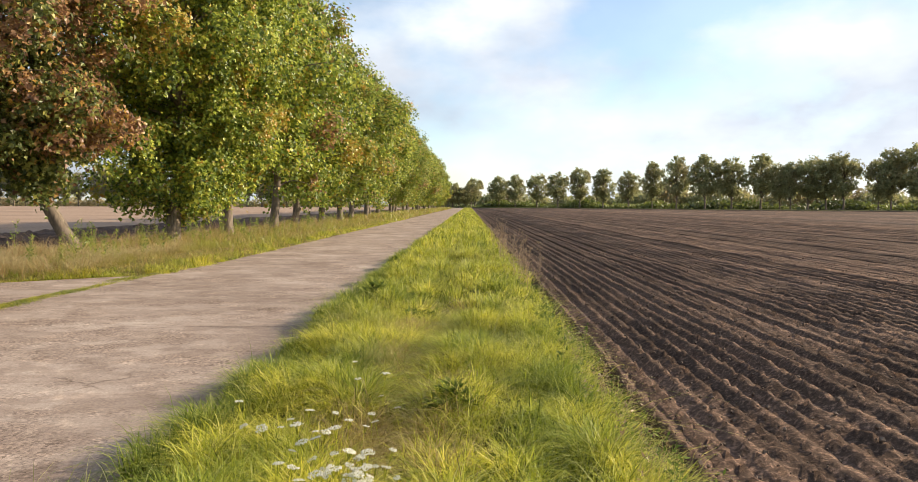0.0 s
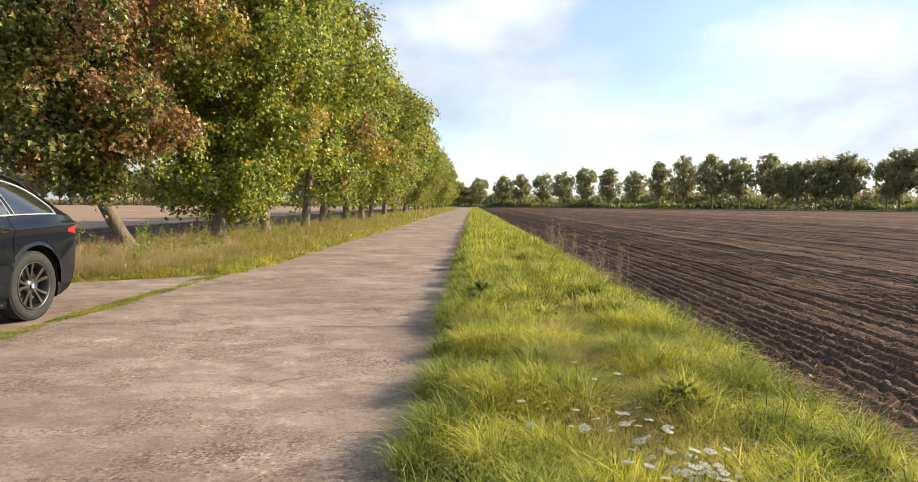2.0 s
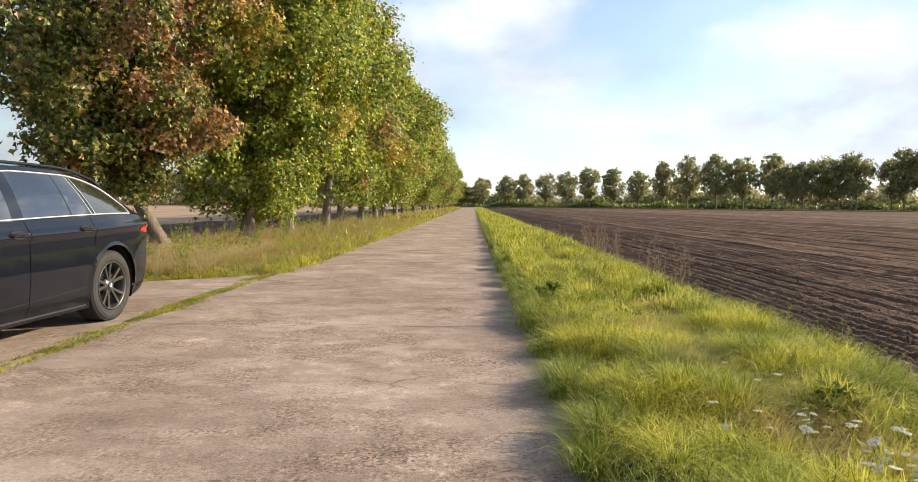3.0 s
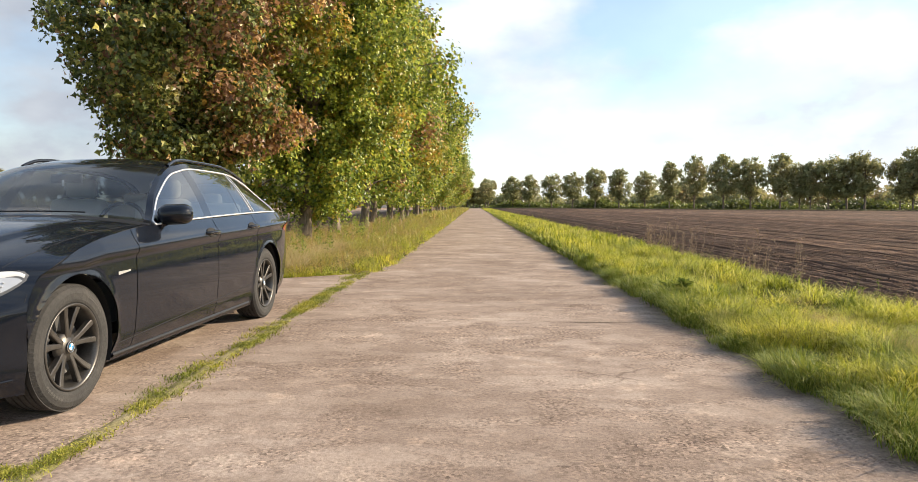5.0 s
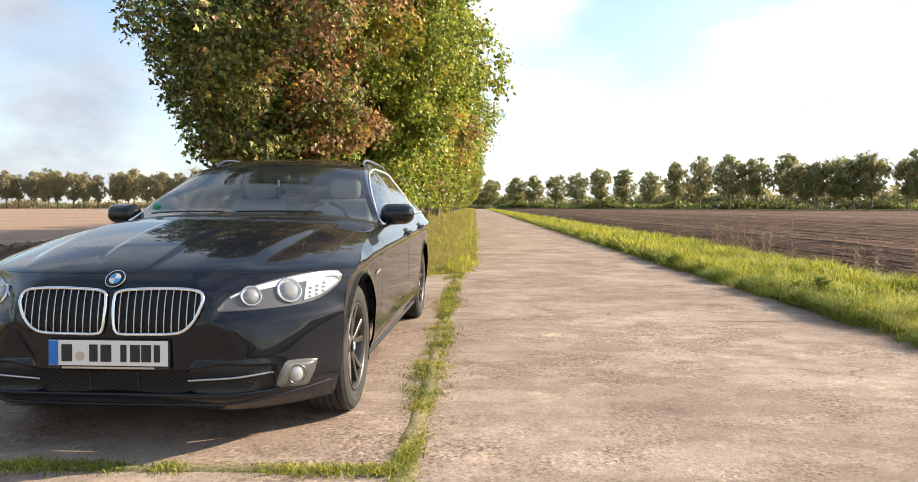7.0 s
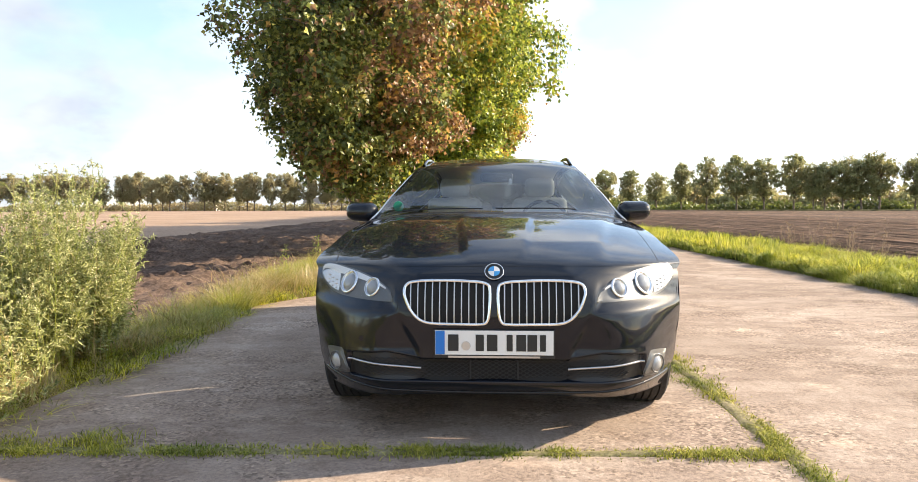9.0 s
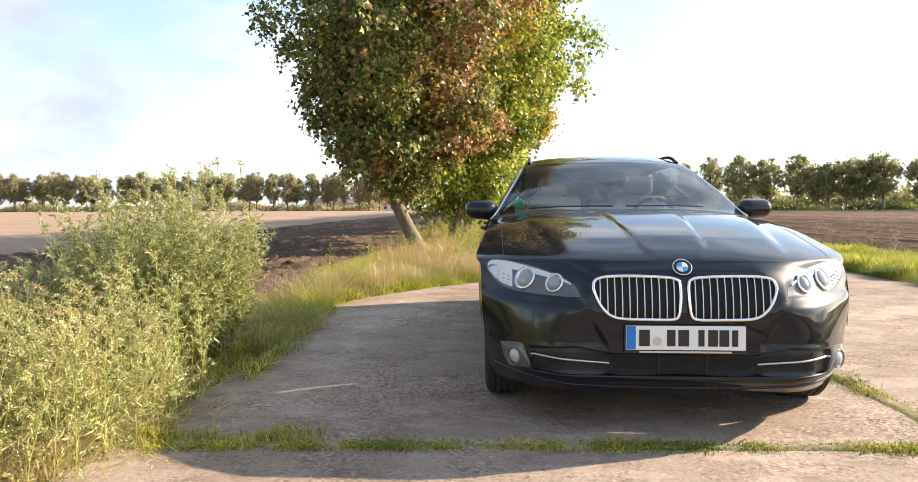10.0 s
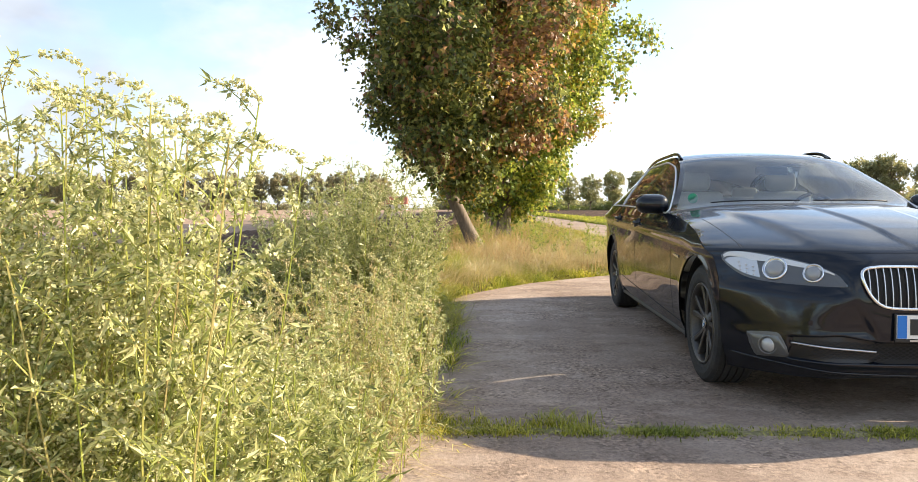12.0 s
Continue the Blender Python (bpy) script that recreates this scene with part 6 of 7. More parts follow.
    for hy in HUBS:
        for s in (-1, 1):
            w = child("wheel", tyre, car, "grey alloy wheel with ten slim spokes and black tyre")
            w.matrix_basis = pose(s * 0.778, hy, HUB_Z, 0, 0, 0 if s > 0 else 180) @ pose(0, 0, 0, 14 if hy < 2 else 30)
            for start, count in ((0.35, 7), (3.5, 7)):
                letters = Pile()
                for k in range(count):
                    al = start + k * 0.085
                    c, t = np.array([0, math.cos(al), math.sin(al)]), np.array([0, -math.sin(al), math.cos(al)])
                    quad = [c * q + t * d + [0.1162 if q < 0.285 else 0.1152, 0, 0] for q, d in ((0.272, -0.008), (0.272, 0.008), (0.290, 0.008), (0.290, -0.008))]
                    letters.add(np.array(quad), np.array([(0, 1, 2, 3)]))
                child("tyre_mark", letters.mesh("tyre_mark", TYRE_MARK), w, "raised grey marks on the tyre wall")
            child("rim", rim, w)
            child("brake_disc", brake, w)
            for me in spoke_meshes:
                child("spoke", me, w)
            q = badge(w, (0.088, 0, 0), 0.030, pose(0, 0, 0, 0, 0, 90))
            for k in range(5):
                a = k * 2 * np.pi / 5 + 0.63
                v, f = lathe([(0.060, 0.0005), (0.060, 0.009), (0.072, 0.009), (0.0721, 0.0005)], 8)
                child("wheel_bolt", mesh_of("wheel_bolt", v + [0, math.cos(a) * 0.056, math.sin(a) * 0.056], f, CAVITY), w)
            v, f = lathe([(0.50, 0.05), (0.50, ARCH + 0.006), (0.885, ARCH + 0.006)], 60)
            zc = v[:, 2] > np.where(v[:, 1] < 0, -0.03, -0.16)
            f = f[zc[f].all(1)]
            child("arch_liner", mesh_of("arch_liner", v * [s, 0.93, 1] + [0, hy, HUB_Z + 0.008], f, CAVITY, True), car)


build_car()
CAR_AT = (-5.855, 2.930, 0.0)
car.matrix_basis = pose(*CAR_AT, 0, 0, -2.0)

# ---- grass, weeds and flowers ----
def turf(name, n, region, ground, length, width, lean, mat, seed, label, stalks=0.05, clump=0.5, mown=None):
    """Many blades over a region; region(r, n) gives x and y; length is (short, long)."""
    r = np.random.RandomState(seed)
    x, y = region(r, n)
    thick = sines(x, y, 5.0, seed + 1) + 0.9 * sines(x, y, 14.0, seed + 2)
    keep = r.rand(len(x)) < np.clip(0.74 + clump * thick, 0.25, 1)
    x, y, thick = x[keep], y[keep], thick[keep]
    z = ground(x, y)
    k = np.clip(0.42 + 0.40 * thick + 0.24 * sines(x, y, 1.7, seed + 9) + 0.22 * r.normal(size=len(x)), 0, 1)
    size = length[0] + (length[1] - length[0]) * k
    tall = r.rand(len(x)) < stalks
    size[tall] *= 1.5
    if mown:
        size *= mown(x)
    w = width * (0.6 + 0.7 * r.rand(len(x)))
    w[tall] *= 0.55
    drift = (0.24 * sines(x, y, 6.6, seed + 5) + 0.22 * r.normal(size=len(x)), 0.24 * sines(x, y, 6.1, seed + 6) + 0.22 * r.normal(size=len(x)))
    v, q, t = blades(x, y, z - 0.01, size, w, lean, r, drift)
    return tagged(new(name, mesh_of(name, v, [q, t], mat)), label, "grass", kind="stuff")


def edge_short(x):
    """Shorter towards the road."""
    return np.clip(0.62 + (x - ROAD_R) / 1.1, 0.62, 1)


def strip(x0, x1, y0, y1, power=1.0):
    def region(r, n):
        return x0 + (x1 - x0) * r.rand(n), y0 + (y1 - y0) * r.rand(n) ** power
    return region


def ragged(x0, x1, y0, y1, power=1.0, wob=0.07):
    """A strip whose two long borders wander."""
    def region(r, n):
        x, y = x0 + (x1 - x0) * r.rand(n), y0 + (y1 - y0) * r.rand(n) ** power
        a, b = x0 + wob * sines(y, y * 0, 2.3, 91) + wob, x1 + wob * sines(y, y * 0, 2.9, 92) - wob
        ok = (x > a) & (x < b)
        return x[ok], y[ok]
    return region


JOINT_GRASS = foliage("olive moss and grass", [(0.0, (0.10, 0.115, 0.018)), (0.5, (0.28, 0.28, 0.042)), (0.9, (0.50, 0.45, 0.085)), (1.0, (0.56, 0.46, 0.18))], see=0.2, rough=0.6, spec=0.2, lush=1.3)
STRAW = foliage("rust brown straw", [(0.0, (0.36, 0.22, 0.10)), (0.5, (0.52, 0.33, 0.14)), (1.0, (0.60, 0.44, 0.22))])
STRAW_HOLLOW = foliage("brown straw in the hollow", [(0.0, (0.22, 0.16, 0.06)), (0.5, (0.46, 0.35, 0.12)), (1.0, (0.62, 0.50, 0.22))])
STRAW_PALE = foliage("bleached straw", [(0.0, (0.36, 0.30, 0.12)), (0.5, (0.56, 0.46, 0.22)), (1.0, (0.66, 0.52, 0.30))])
VERGE_LABEL = "sunlit yellowish green grass on the verge"
turf("verge_grass", 110000, ragged(ROAD_R + 0.17, VERGE_R + 0.08, 1.5, 6.2), verge_height, (0.05, 0.24), 0.0044, 1.6, GRASS, 101, VERGE_LABEL, mown=edge_short)
turf("verge_grass", 56000, ragged(ROAD_R + 0.17, VERGE_R + 0.08, 6.2, 15), verge_height, (0.06, 0.26), 0.0076, 1.5, GRASS, 111, VERGE_LABEL, mown=edge_short)
turf("verge_grass", 30000, ragged(ROAD_R + 0.17, VERGE_R + 0.08, 15, 45, 1.3), verge_height, (0.13, 0.30), 0.017, 0.7, GRASS, 121, VERGE_LABEL)
turf("verge_grass", 20000, ragged(ROAD_R + 0.17, VERGE_R + 0.08, 45, 200, 1.4), verge_height, (0.15, 0.32), 0.05, 0.6, GRASS, 131, VERGE_LABEL)
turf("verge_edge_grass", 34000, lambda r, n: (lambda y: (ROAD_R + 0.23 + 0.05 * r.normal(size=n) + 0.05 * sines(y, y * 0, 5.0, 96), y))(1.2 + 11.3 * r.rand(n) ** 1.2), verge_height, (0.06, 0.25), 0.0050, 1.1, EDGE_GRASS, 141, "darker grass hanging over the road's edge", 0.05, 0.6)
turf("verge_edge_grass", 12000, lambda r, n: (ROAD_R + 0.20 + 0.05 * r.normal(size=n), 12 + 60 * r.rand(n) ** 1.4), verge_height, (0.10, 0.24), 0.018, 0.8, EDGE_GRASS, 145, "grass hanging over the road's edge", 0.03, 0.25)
turf("straw_grass", 8000, lambda r, n: (lambda y: (0.12 + 0.06 * np.sin(y * 1.3) + 0.16 * r.normal(size=n), y))(2.7 + 4.6 * r.rand(n)), verge_height, (0.06, 0.20), 0.0042, 1.6, STRAW_HOLLOW, 151, "flattened brown straw in the hollow of the verge", 0.1)
turf("verge_grass", 18000, ragged(ROAD_R + 0.17, VERGE_R + 0.02, -6, 1.5), verge_height, (0.10, 0.28), 0.013, 1.0, GRASS, 155, VERGE_LABEL)
turf("straw_grass", 9000, lambda r, n: (lambda y: (0.13 + 0.10 * r.normal(size=n) + 0.07 * sines(y, y * 0, 2.0, 62), y))(2.5 + 3.4 * r.rand(n)), verge_height, (0.05, 0.21), 0.0044, 1.7, STRAW_GRASS, 157, "dry brownish grass in the hollow along the verge", 0.08, 0.9)

LEFT_LABEL = "tall dry grass and weeds under the roadside trees"


def under_trees(y0, y1, power=1.0):
    def region(r, n):
        x, y = -9.1 + 4.75 * r.rand(n), y0 + (y1 - y0) * r.rand(n) ** power
        ok = (y > bay_far(x) + 0.06 + 0.1 * sines(x, y, 3, 93)) & (x < -4.36 + 0.08 * sines(y, y * 0, 2.1, 94))
        return x[ok], y[ok]
    return region


turf("verge_grass", 42000, under_trees(6.6, 16), left_height2, (0.07, 0.28), 0.006, 1.9, DRY_GRASS, 201, LEFT_LABEL, 0.05, 0.8)
turf("verge_grass", 24000, under_trees(16, 45, 1.2), left_height2, (0.10, 0.36), 0.016, 1.4, DRY_GRASS, 211, LEFT_LABEL, 0.06, 0.8)
turf("verge_grass", 14000, under_trees(45, 190, 1.4), left_height2, (0.22, 0.55), 0.05, 0.6, DRY_GRASS, 221, LEFT_LABEL)
turf("low_grass", 9000, lambda r, n: (lambda y: (-4.42 - 0.40 * r.rand(n), y))(8 + 40 * r.rand(n) ** 1.3 + 3.2), left_height2, (0.07, 0.18), 0.010, 0.7, GRASS, 231, "short green grass along the road's edge")
turf("low_grass", 8000, lambda r, n: (lambda x: (x, bay_far(x) + 0.02 + 0.5 * r.rand(n) ** 1.5))(-8.3 + 3.7 * r.rand(n)), left_height2, (0.05, 0.15), 0.007, 1.4, GRASS, 241, "green grass round the lay-by's far border")
turf("low_grass", 9000, lambda r, n: (lambda y: (-4.36 + 0.07 * r.normal(size=n) + 0.05 * sines(y, y * 0, 3.0, 99), y))(10.9 + 45 * r.rand(n) ** 1.5), left_height2, (0.03, 0.13), 0.010, 1.1, GRASS, 235, "short grass creeping onto the road's edge", 0.03, 0.8)
flat_z = lambda x, y: np.full_like(x, 0.010)
turf("joint_grass", 22000, lambda r, n: (lambda y: (ROAD_L + 0.015 + (0.054 + 0.026 * sines(y, y * 0, 5.0, 97)) * r.normal(size=n) + 0.02 * sines(y, y * 0, 2.0, 98), y))(1.6 + 9.4 * r.rand(n)), flat_z, (0.008, 0.036), 0.0046, 1.6, JOINT_GRASS, 251, "short grass and moss growing in the long joint", 0.02, 1.0)
turf("joint_grass", 8000, lambda r, n: (lambda x: (x, CROSS + 0.02 * sines(x, x * 0, 3, 7) + 0.035 * r.normal(size=n)))(-8.35 + 3.75 * r.rand(n)), flat_z, (0.008, 0.034), 0.0046, 1.5, JOINT_GRASS, 261, "short grass growing in the lay-by's cross joint", 0.03, 0.8)
turf("tuft", 1500, lambda r, n: (-7.95 + 0.24 * r.normal(size=n), 2.93 + 0.055 * r.normal(size=n)), flat_z, (0.03, 0.09), 0.0045, 1.2, JOINT_GRASS, 265, "denser green grass tuft in the cross joint")
turf("low_grass", 18000, lambda r, n: (lambda y: (-8.10 - 0.85 * r.rand(n) ** 0.8 + 0.06 * sines(y, y * 0, 4, 8), y))(2.5 + 5.3 * r.rand(n)), left_height2, (0.04, 0.14), 0.0055, 1.9, GRASS, 271, "green grass along the shaded side of the lay-by")


def weed_mass(name, n, region, ground, tall, seed, mats, label, leaf=0.035, per=170, spread_w=0.10, thick=0.0032):
    """Upright bushy weeds: ribbed stalks, side sprigs with narrow leaves and seed clusters."""
    r = np.random.RandomState(seed)
    x, y = region(r, n)
    n = len(x)
    z = ground(x, y)
    h = tall[0] + (tall[1] - tall[0]) * np.clip(0.5 + 0.25 * sines(x, y, 3.3, seed) + 0.28 * r.normal(size=n), 0, 1)
    lean_x, lean_y = 0.11 * r.normal(size=n), 0.11 * r.normal(size=n)
    pile = Pile()
    for i in range(n):
        s = np.linspace(0, 1, 6)
        pts = np.stack([x[i] + lean_x[i] * h[i] * s ** 1.6 + 0.008 * np.sin(s * 9 + i), y[i] + lean_y[i] * h[i] * s ** 1.6, z[i] - 0.02 + h[i] * s], -1)
        pile.add(*tube(pts, np.linspace(thick, thick * 0.35, 6), 4), 0)
    which = np.repeat(np.arange(n), per)
    m = len(which)
    s = 0.12 + 0.90 * r.rand(m) ** 0.75
    s = np.minimum(s, 1.0)
    sprig = (np.floor(s * 13) + r.randint(0, 2, m)) * 2.4 + which * 1.7
    out = spread_w * (1.15 - s) ** 0.7 * (0.15 + r.rand(m)) * (0.7 + 0.6 * h[which])
    px = x[which] + lean_x[which] * h[which] * s ** 1.6 + np.cos(sprig) * out
    py = y[which] + lean_y[which] * h[which] * s ** 1.6 + np.sin(sprig) * out
    pz = z[which] + h[which] * np.minimum(s, 1) + out * 0.9
    ax, ay, az = frames_of(r.normal(size=(m, 3)), r)
    up = ay[:, 2] < -0.2
    ay[up] *= -1
    k = (leaf * (0.35 + 0.9 * r.rand(m) + 0.9 * (r.rand(m) < 0.10)) * (1.25 - 0.6 * s))[:, None]
    v, f = strew([(0, 0, 0), (0.17, 0.4, 0.05), (0, 1, 0), (-0.17, 0.4, 0.05)], [(0, 1, 2, 3)], np.stack([px, py, pz], -1), ax * k, ay * k, az * k)
    pile.add(v, f, 1)
    return tagged(new(name, pile.mesh(name, mats)), label, "weeds", kind="stuff")


def block(x0, x1, y0, y1):
    return lambda r, n: (x0 + (x1 - x0) * r.rand(n), y0 + (y1 - y0) * r.rand(n))


def sprigs(name, n, region, ground, tall, seed, mats, label, branches=15, reach=0.20, rise=0.8, seeds=20, leaves=6, seed_size=0.0075, leaf_size=0.034, thick=0.0028, dome=None):
    """Branching weeds: a stalk with side sprigs that carry seed clusters and narrow leaves, and a nodding tip; mats are stalk, leaf and seed."""
    r = np.random.RandomState(seed)
    x, y = region(r, n)
    n = len(x)
    z = ground(x, y)
    k = np.clip(0.5 + 0.25 * sines(x, y, 3.3, seed) + 0.28 * r.normal(size=n), 0, 1)
    if dome:
        far = ((x - dome[0]) / dome[2]) ** 2 + ((y - dome[1]) / dome[3]) ** 2
        k = np.clip(1.0 - 0.85 * far + 0.13 * r.normal(size=n), 0, 1.12)
    h = tall[0] + (tall[1] - tall[0]) * k
    lean = 0.09 * r.normal(size=(n, 2))
    if dome:
        lean += 0.20 * np.stack([(x - dome[0]) / dome[2], (y - dome[1]) / dome[3]], -1)
    pile = Pile()
    nb = branches

    def stem_at(i, s):
        return np.stack([x[i] + lean[i, 0] * h[i] * s ** 1.5 + 0.006 * np.sin(s * 9 + i), y[i] + lean[i, 1] * h[i] * s ** 1.5, z[i] - 0.02 + h[i] * s], -1)

    for i in range(n):
        s = np.linspace(0, 1, 6)
        pile.add(*tube(stem_at(np.full(6, i), s), np.linspace(thick, thick * 0.4, 6), 4), 0)
    who = np.repeat(np.arange(n), nb)
    m = len(who)
    s0 = 0.14 + 0.84 * ((np.tile(np.arange(nb), n) + r.rand(m)) / nb)
    az = np.tile(np.arange(nb) * 2.4, n) + who * 1.3 + 0.4 * r.normal(size=m)
    size = reach * (1.12 - s0) ** 0.55 * (0.55 + 0.7 * r.rand(m)) * (0.5 + 0.5 * h[who])
    foot = stem_at(who, s0)
    out = np.stack([np.cos(az), np.sin(az), np.zeros(m)], -1)

    def along(b, u):
        """Places at share u of branch b: rising, then nodding."""
        g = size[b][:, None]
        return foot[b] + out[b] * (g * (u * 0.85)[:, None]) + np.array([0, 0, 1.0]) * (g[:, 0] * rise * (u * 1.35 - 0.62 * u ** 2.2))[:, None]

    for b in range(m):
        pile.add(*tube(along(np.full(4, b), np.linspace(0, 1, 4)), np.linspace(thick * 0.42, thick * 0.2, 4), 3), 0)
    # leaves
    b = np.repeat(np.arange(m), leaves)
    q = len(b)
    p = along(b, 0.1 + 0.9 * r.rand(q))
    d = out[b] * 0.6 + r.normal(size=(q, 3)) * 0.55 + np.array([0, 0, 0.25])
    d /= np.linalg.norm(d, axis=1)[:, None]
    side = np.cross(d, r.normal(size=(q, 3)))
    side /= np.linalg.norm(side, axis=1)[:, None] + 1e-9
    g = (leaf_size * (0.4 + 0.9 * r.rand(q)) * (1.35 - 0.75 * s0[b]))[:, None]
    v, f = strew([(0, 0, 0), (0.13, 0.35, 0.05), (0, 1, -0.16), (-0.13, 0.35, 0.05)], [(0, 1, 2, 3)], p, side * g, d * g, np.cross(side, d) * g)
    pile.add(v, f, 1)
    # seed clusters
    b = np.repeat(np.arange(m), seeds)
    q = len(b)
    lump = np.floor(r.rand(q) * 6) / 6
    p = along(b, 0.22 + 0.80 * lump + 0.05 * r.normal(size=q)) + r.normal(size=(q, 3)) * seed_size * 0.7
    ax, ay, az3 = frames_of(r.normal(size=(q, 3)), r)
    g = (seed_size * (0.5 + 0.8 * r.rand(q)))[:, None]
    v, f = strew([(0, -0.55, 0), (0.36, 0, 0.1), (0, 0.6, 0), (-0.36, 0, 0.1)], [(0, 1, 2, 3)], p, ax * g, ay * g, az3 * g)
    pile.add(v, f, 2)
    # nodding tips
    tips = np.repeat(np.arange(n), seeds * 2)
    q = len(tips)
    u = r.rand(q)
    nod = r.rand(n) * 1.6 + 2.2
    p = stem_at(tips, np.ones(q)) + np.stack([np.cos(nod[tips]) * 0.07 * u ** 1.5, 0.03 * np.sin(nod[tips]) * u, 0.075 * (u - 0.62 * u ** 2)], -1) + r.normal(size=(q, 3)) * 0.004
    ax, ay, az3 = frames_of(r.normal(size=(q, 3)), r)
    g = (seed_size * (0.5 + 0.7 * r.rand(q)))[:, None]
    v, f = strew([(0, -0.55, 0), (0.36, 0, 0.1), (0, 0.6, 0), (-0.36, 0, 0.1)], [(0, 1, 2, 3)], p, ax * g, ay * g, az3 * g)
    pile.add(v, f, 2)
    return tagged(new(name, pile.mesh(name, mats)), label, "weeds", kind="stuff")


def disc(cx, cy, rx, ry):
    return lambda r, n: (lambda a, q: (cx + np.cos(a) * q * rx, cy + np.sin(a) * q * ry))(r.rand(n) * 6.3, r.rand(n) ** 0.5)


PALE = [STALK, WEED_GREEN, SEED]
TANNED = [STALK, WEED, SEED_TAN]
sprigs("tall_weeds", 96, block(-9.03, -8.42, 0.80, 1.22), left_height2, (0.98, 1.33), 305, PALE, "tallest pale green seeding weeds leaning over the lay-by", 19, 0.19, 0.95, 42, 13, 0.0084, 0.031, 0.0028)
sprigs("tall_weeds", 40, block(-9.9, -8.6, 1.2, 1.8), left_height2, (0.6, 1.0), 301, TANNED, "tall pale green seeding weeds beside the lay-by", 15, 0.20, 0.9, 22, 6, 0.009, 0.04)
sprigs("tall_weeds", 60, block(-8.72, -8.28, 1.15, 2.0), left_height2, (0.45, 0.80), 307, PALE, "leafy pale green weeds at the lay-by's corner", 14, 0.19, 0.85, 24, 13, 0.007, 0.042)
sprigs("tall_weeds", 120, block(-10.4, -8.46, 1.85, 3.7), left_height2, (0.42, 0.88), 311, TANNED, "mixed seeding weeds and straw beside the lay-by", 13, 0.18, 0.85, 26, 9, 0.009, 0.04)
sprigs("tall_weeds", 74, block(-9.25, -8.25, 2.1, 3.5), left_height2, (0.45, 0.88), 313, TANNED, "slender straw-coloured weeds before the mugwort", 12, 0.15, 1.0, 20, 5, 0.0085, 0.035, 0.0022)
sprigs("tall_weeds", 44, block(-8.75, -8.20, 2.3, 3.6), left_height2, (0.42, 0.85), 315, PALE, "slender weeds leaning over the lay-by", 13, 0.14, 1.1, 20, 6, 0.008, 0.035, 0.0022)
sprigs("weed_bush", 185, disc(-8.98, 4.40, 0.60, 0.60), left_height2, (0.45, 1.34), 321, [STALK, MUGWORT, MUGWORT_TIP], "dense grey green mugwort bush at the lay-by's edge", 18, 0.17, 1.35, 13, 16, 0.010, 0.046, 0.003, (-8.92, 4.40, 0.62, 0.66))
sprigs("weed_bush", 60, disc(-9.75, 4.2, 0.45, 0.5), left_height2, (0.35, 0.92), 323, [STALK, MUGWORT, MUGWORT_TIP], "lower mugwort bush beside the taller one", 16, 0.17, 1.3, 12, 14, 0.010, 0.046, 0.003, (-9.75, 4.2, 0.5, 0.55))
sprigs("tall_weeds", 60, block(-11.5, -9.6, 2.6, 5.4), left_height2, (0.35, 0.75), 331, TANNED, "seeding weeds at the field's edge", 12, 0.18, 0.9, 18, 7, 0.012, 0.05)
turf("straw_grass", 16000, lambda r, n: (lambda x: (x, 1.9 + 2.6 * r.rand(n)))(-8.32 - 2.4 * r.rand(n) ** 1.2), left_height2, (0.08, 0.28), 0.005, 1.6, STRAW_PALE, 341, "bleached straw and grass between the weeds", 0.05)
turf("straw_grass", 9000, lambda r, n: (lambda x: (x, 1.6 + 2.6 * r.rand(n)))(-8.7 - 2.4 * r.rand(n)), left_height2, (0.12, 0.50), 0.005, 1.5, STRAW, 345, "rust brown dry grass among the weeds", 0.1, 0.9)
turf("straw_grass", 9000, lambda r, n: (lambda x: (x, 4 + 6.5 * r.rand(n)))(-8.5 - 1.0 * r.rand(n)), left_height2, (0.05, 0.16), 0.006, 2.0, DRY_GRASS, 351, "dry grass along the tan field's edge", 0.03)

turf("dry_grass", 9000, lambda r, n: (lambda y: (-7.5 + 0.9 * r.normal(size=n), y))(10.0 + 30 * r.rand(n) ** 1.4), left_height2, (0.18, 0.52), 0.007, 1.5, STRAW, 355, "tall rust brown dry grass round the tree trunks", 0.2, 0.9)
weed_mass("tree_foot_weeds", 130, lambda r, n: (np.minimum(-6.9 + 1.0 * r.normal(size=n), -5.1 - r.rand(n)), 10.8 + 26 * r.rand(n) ** 1.4), left_height2, (0.3, 0.7), 358, [STALK, LEAF_C], "green weeds at the feet of the trees", 0.05, 90, 0.10)
turf("straw_grass", 21000, lambda r, n: (lambda x: (x, bay_far(x) + 0.35 + 4.5 * r.rand(n)))(-8.7 + 3.2 * r.rand(n)), left_height2, (0.09, 0.40), 0.006, 1.7, STRAW_PALE, 359, "sunlit golden dry grass behind the lay-by", 0.05, 0.9)
turf("straw_grass", 16000, lambda r, n: (lambda y: (-8.22 - 0.95 * r.rand(n) + 0.10 * sines(y, y * 0, 3.0, 61), y))(4.6 + 6.6 * r.rand(n)), left_height2, (0.12, 0.40), 0.0062, 1.6, DRY_GRASS, 355, "tall lodged dry grass between lay-by and field", 0.06, 0.9)
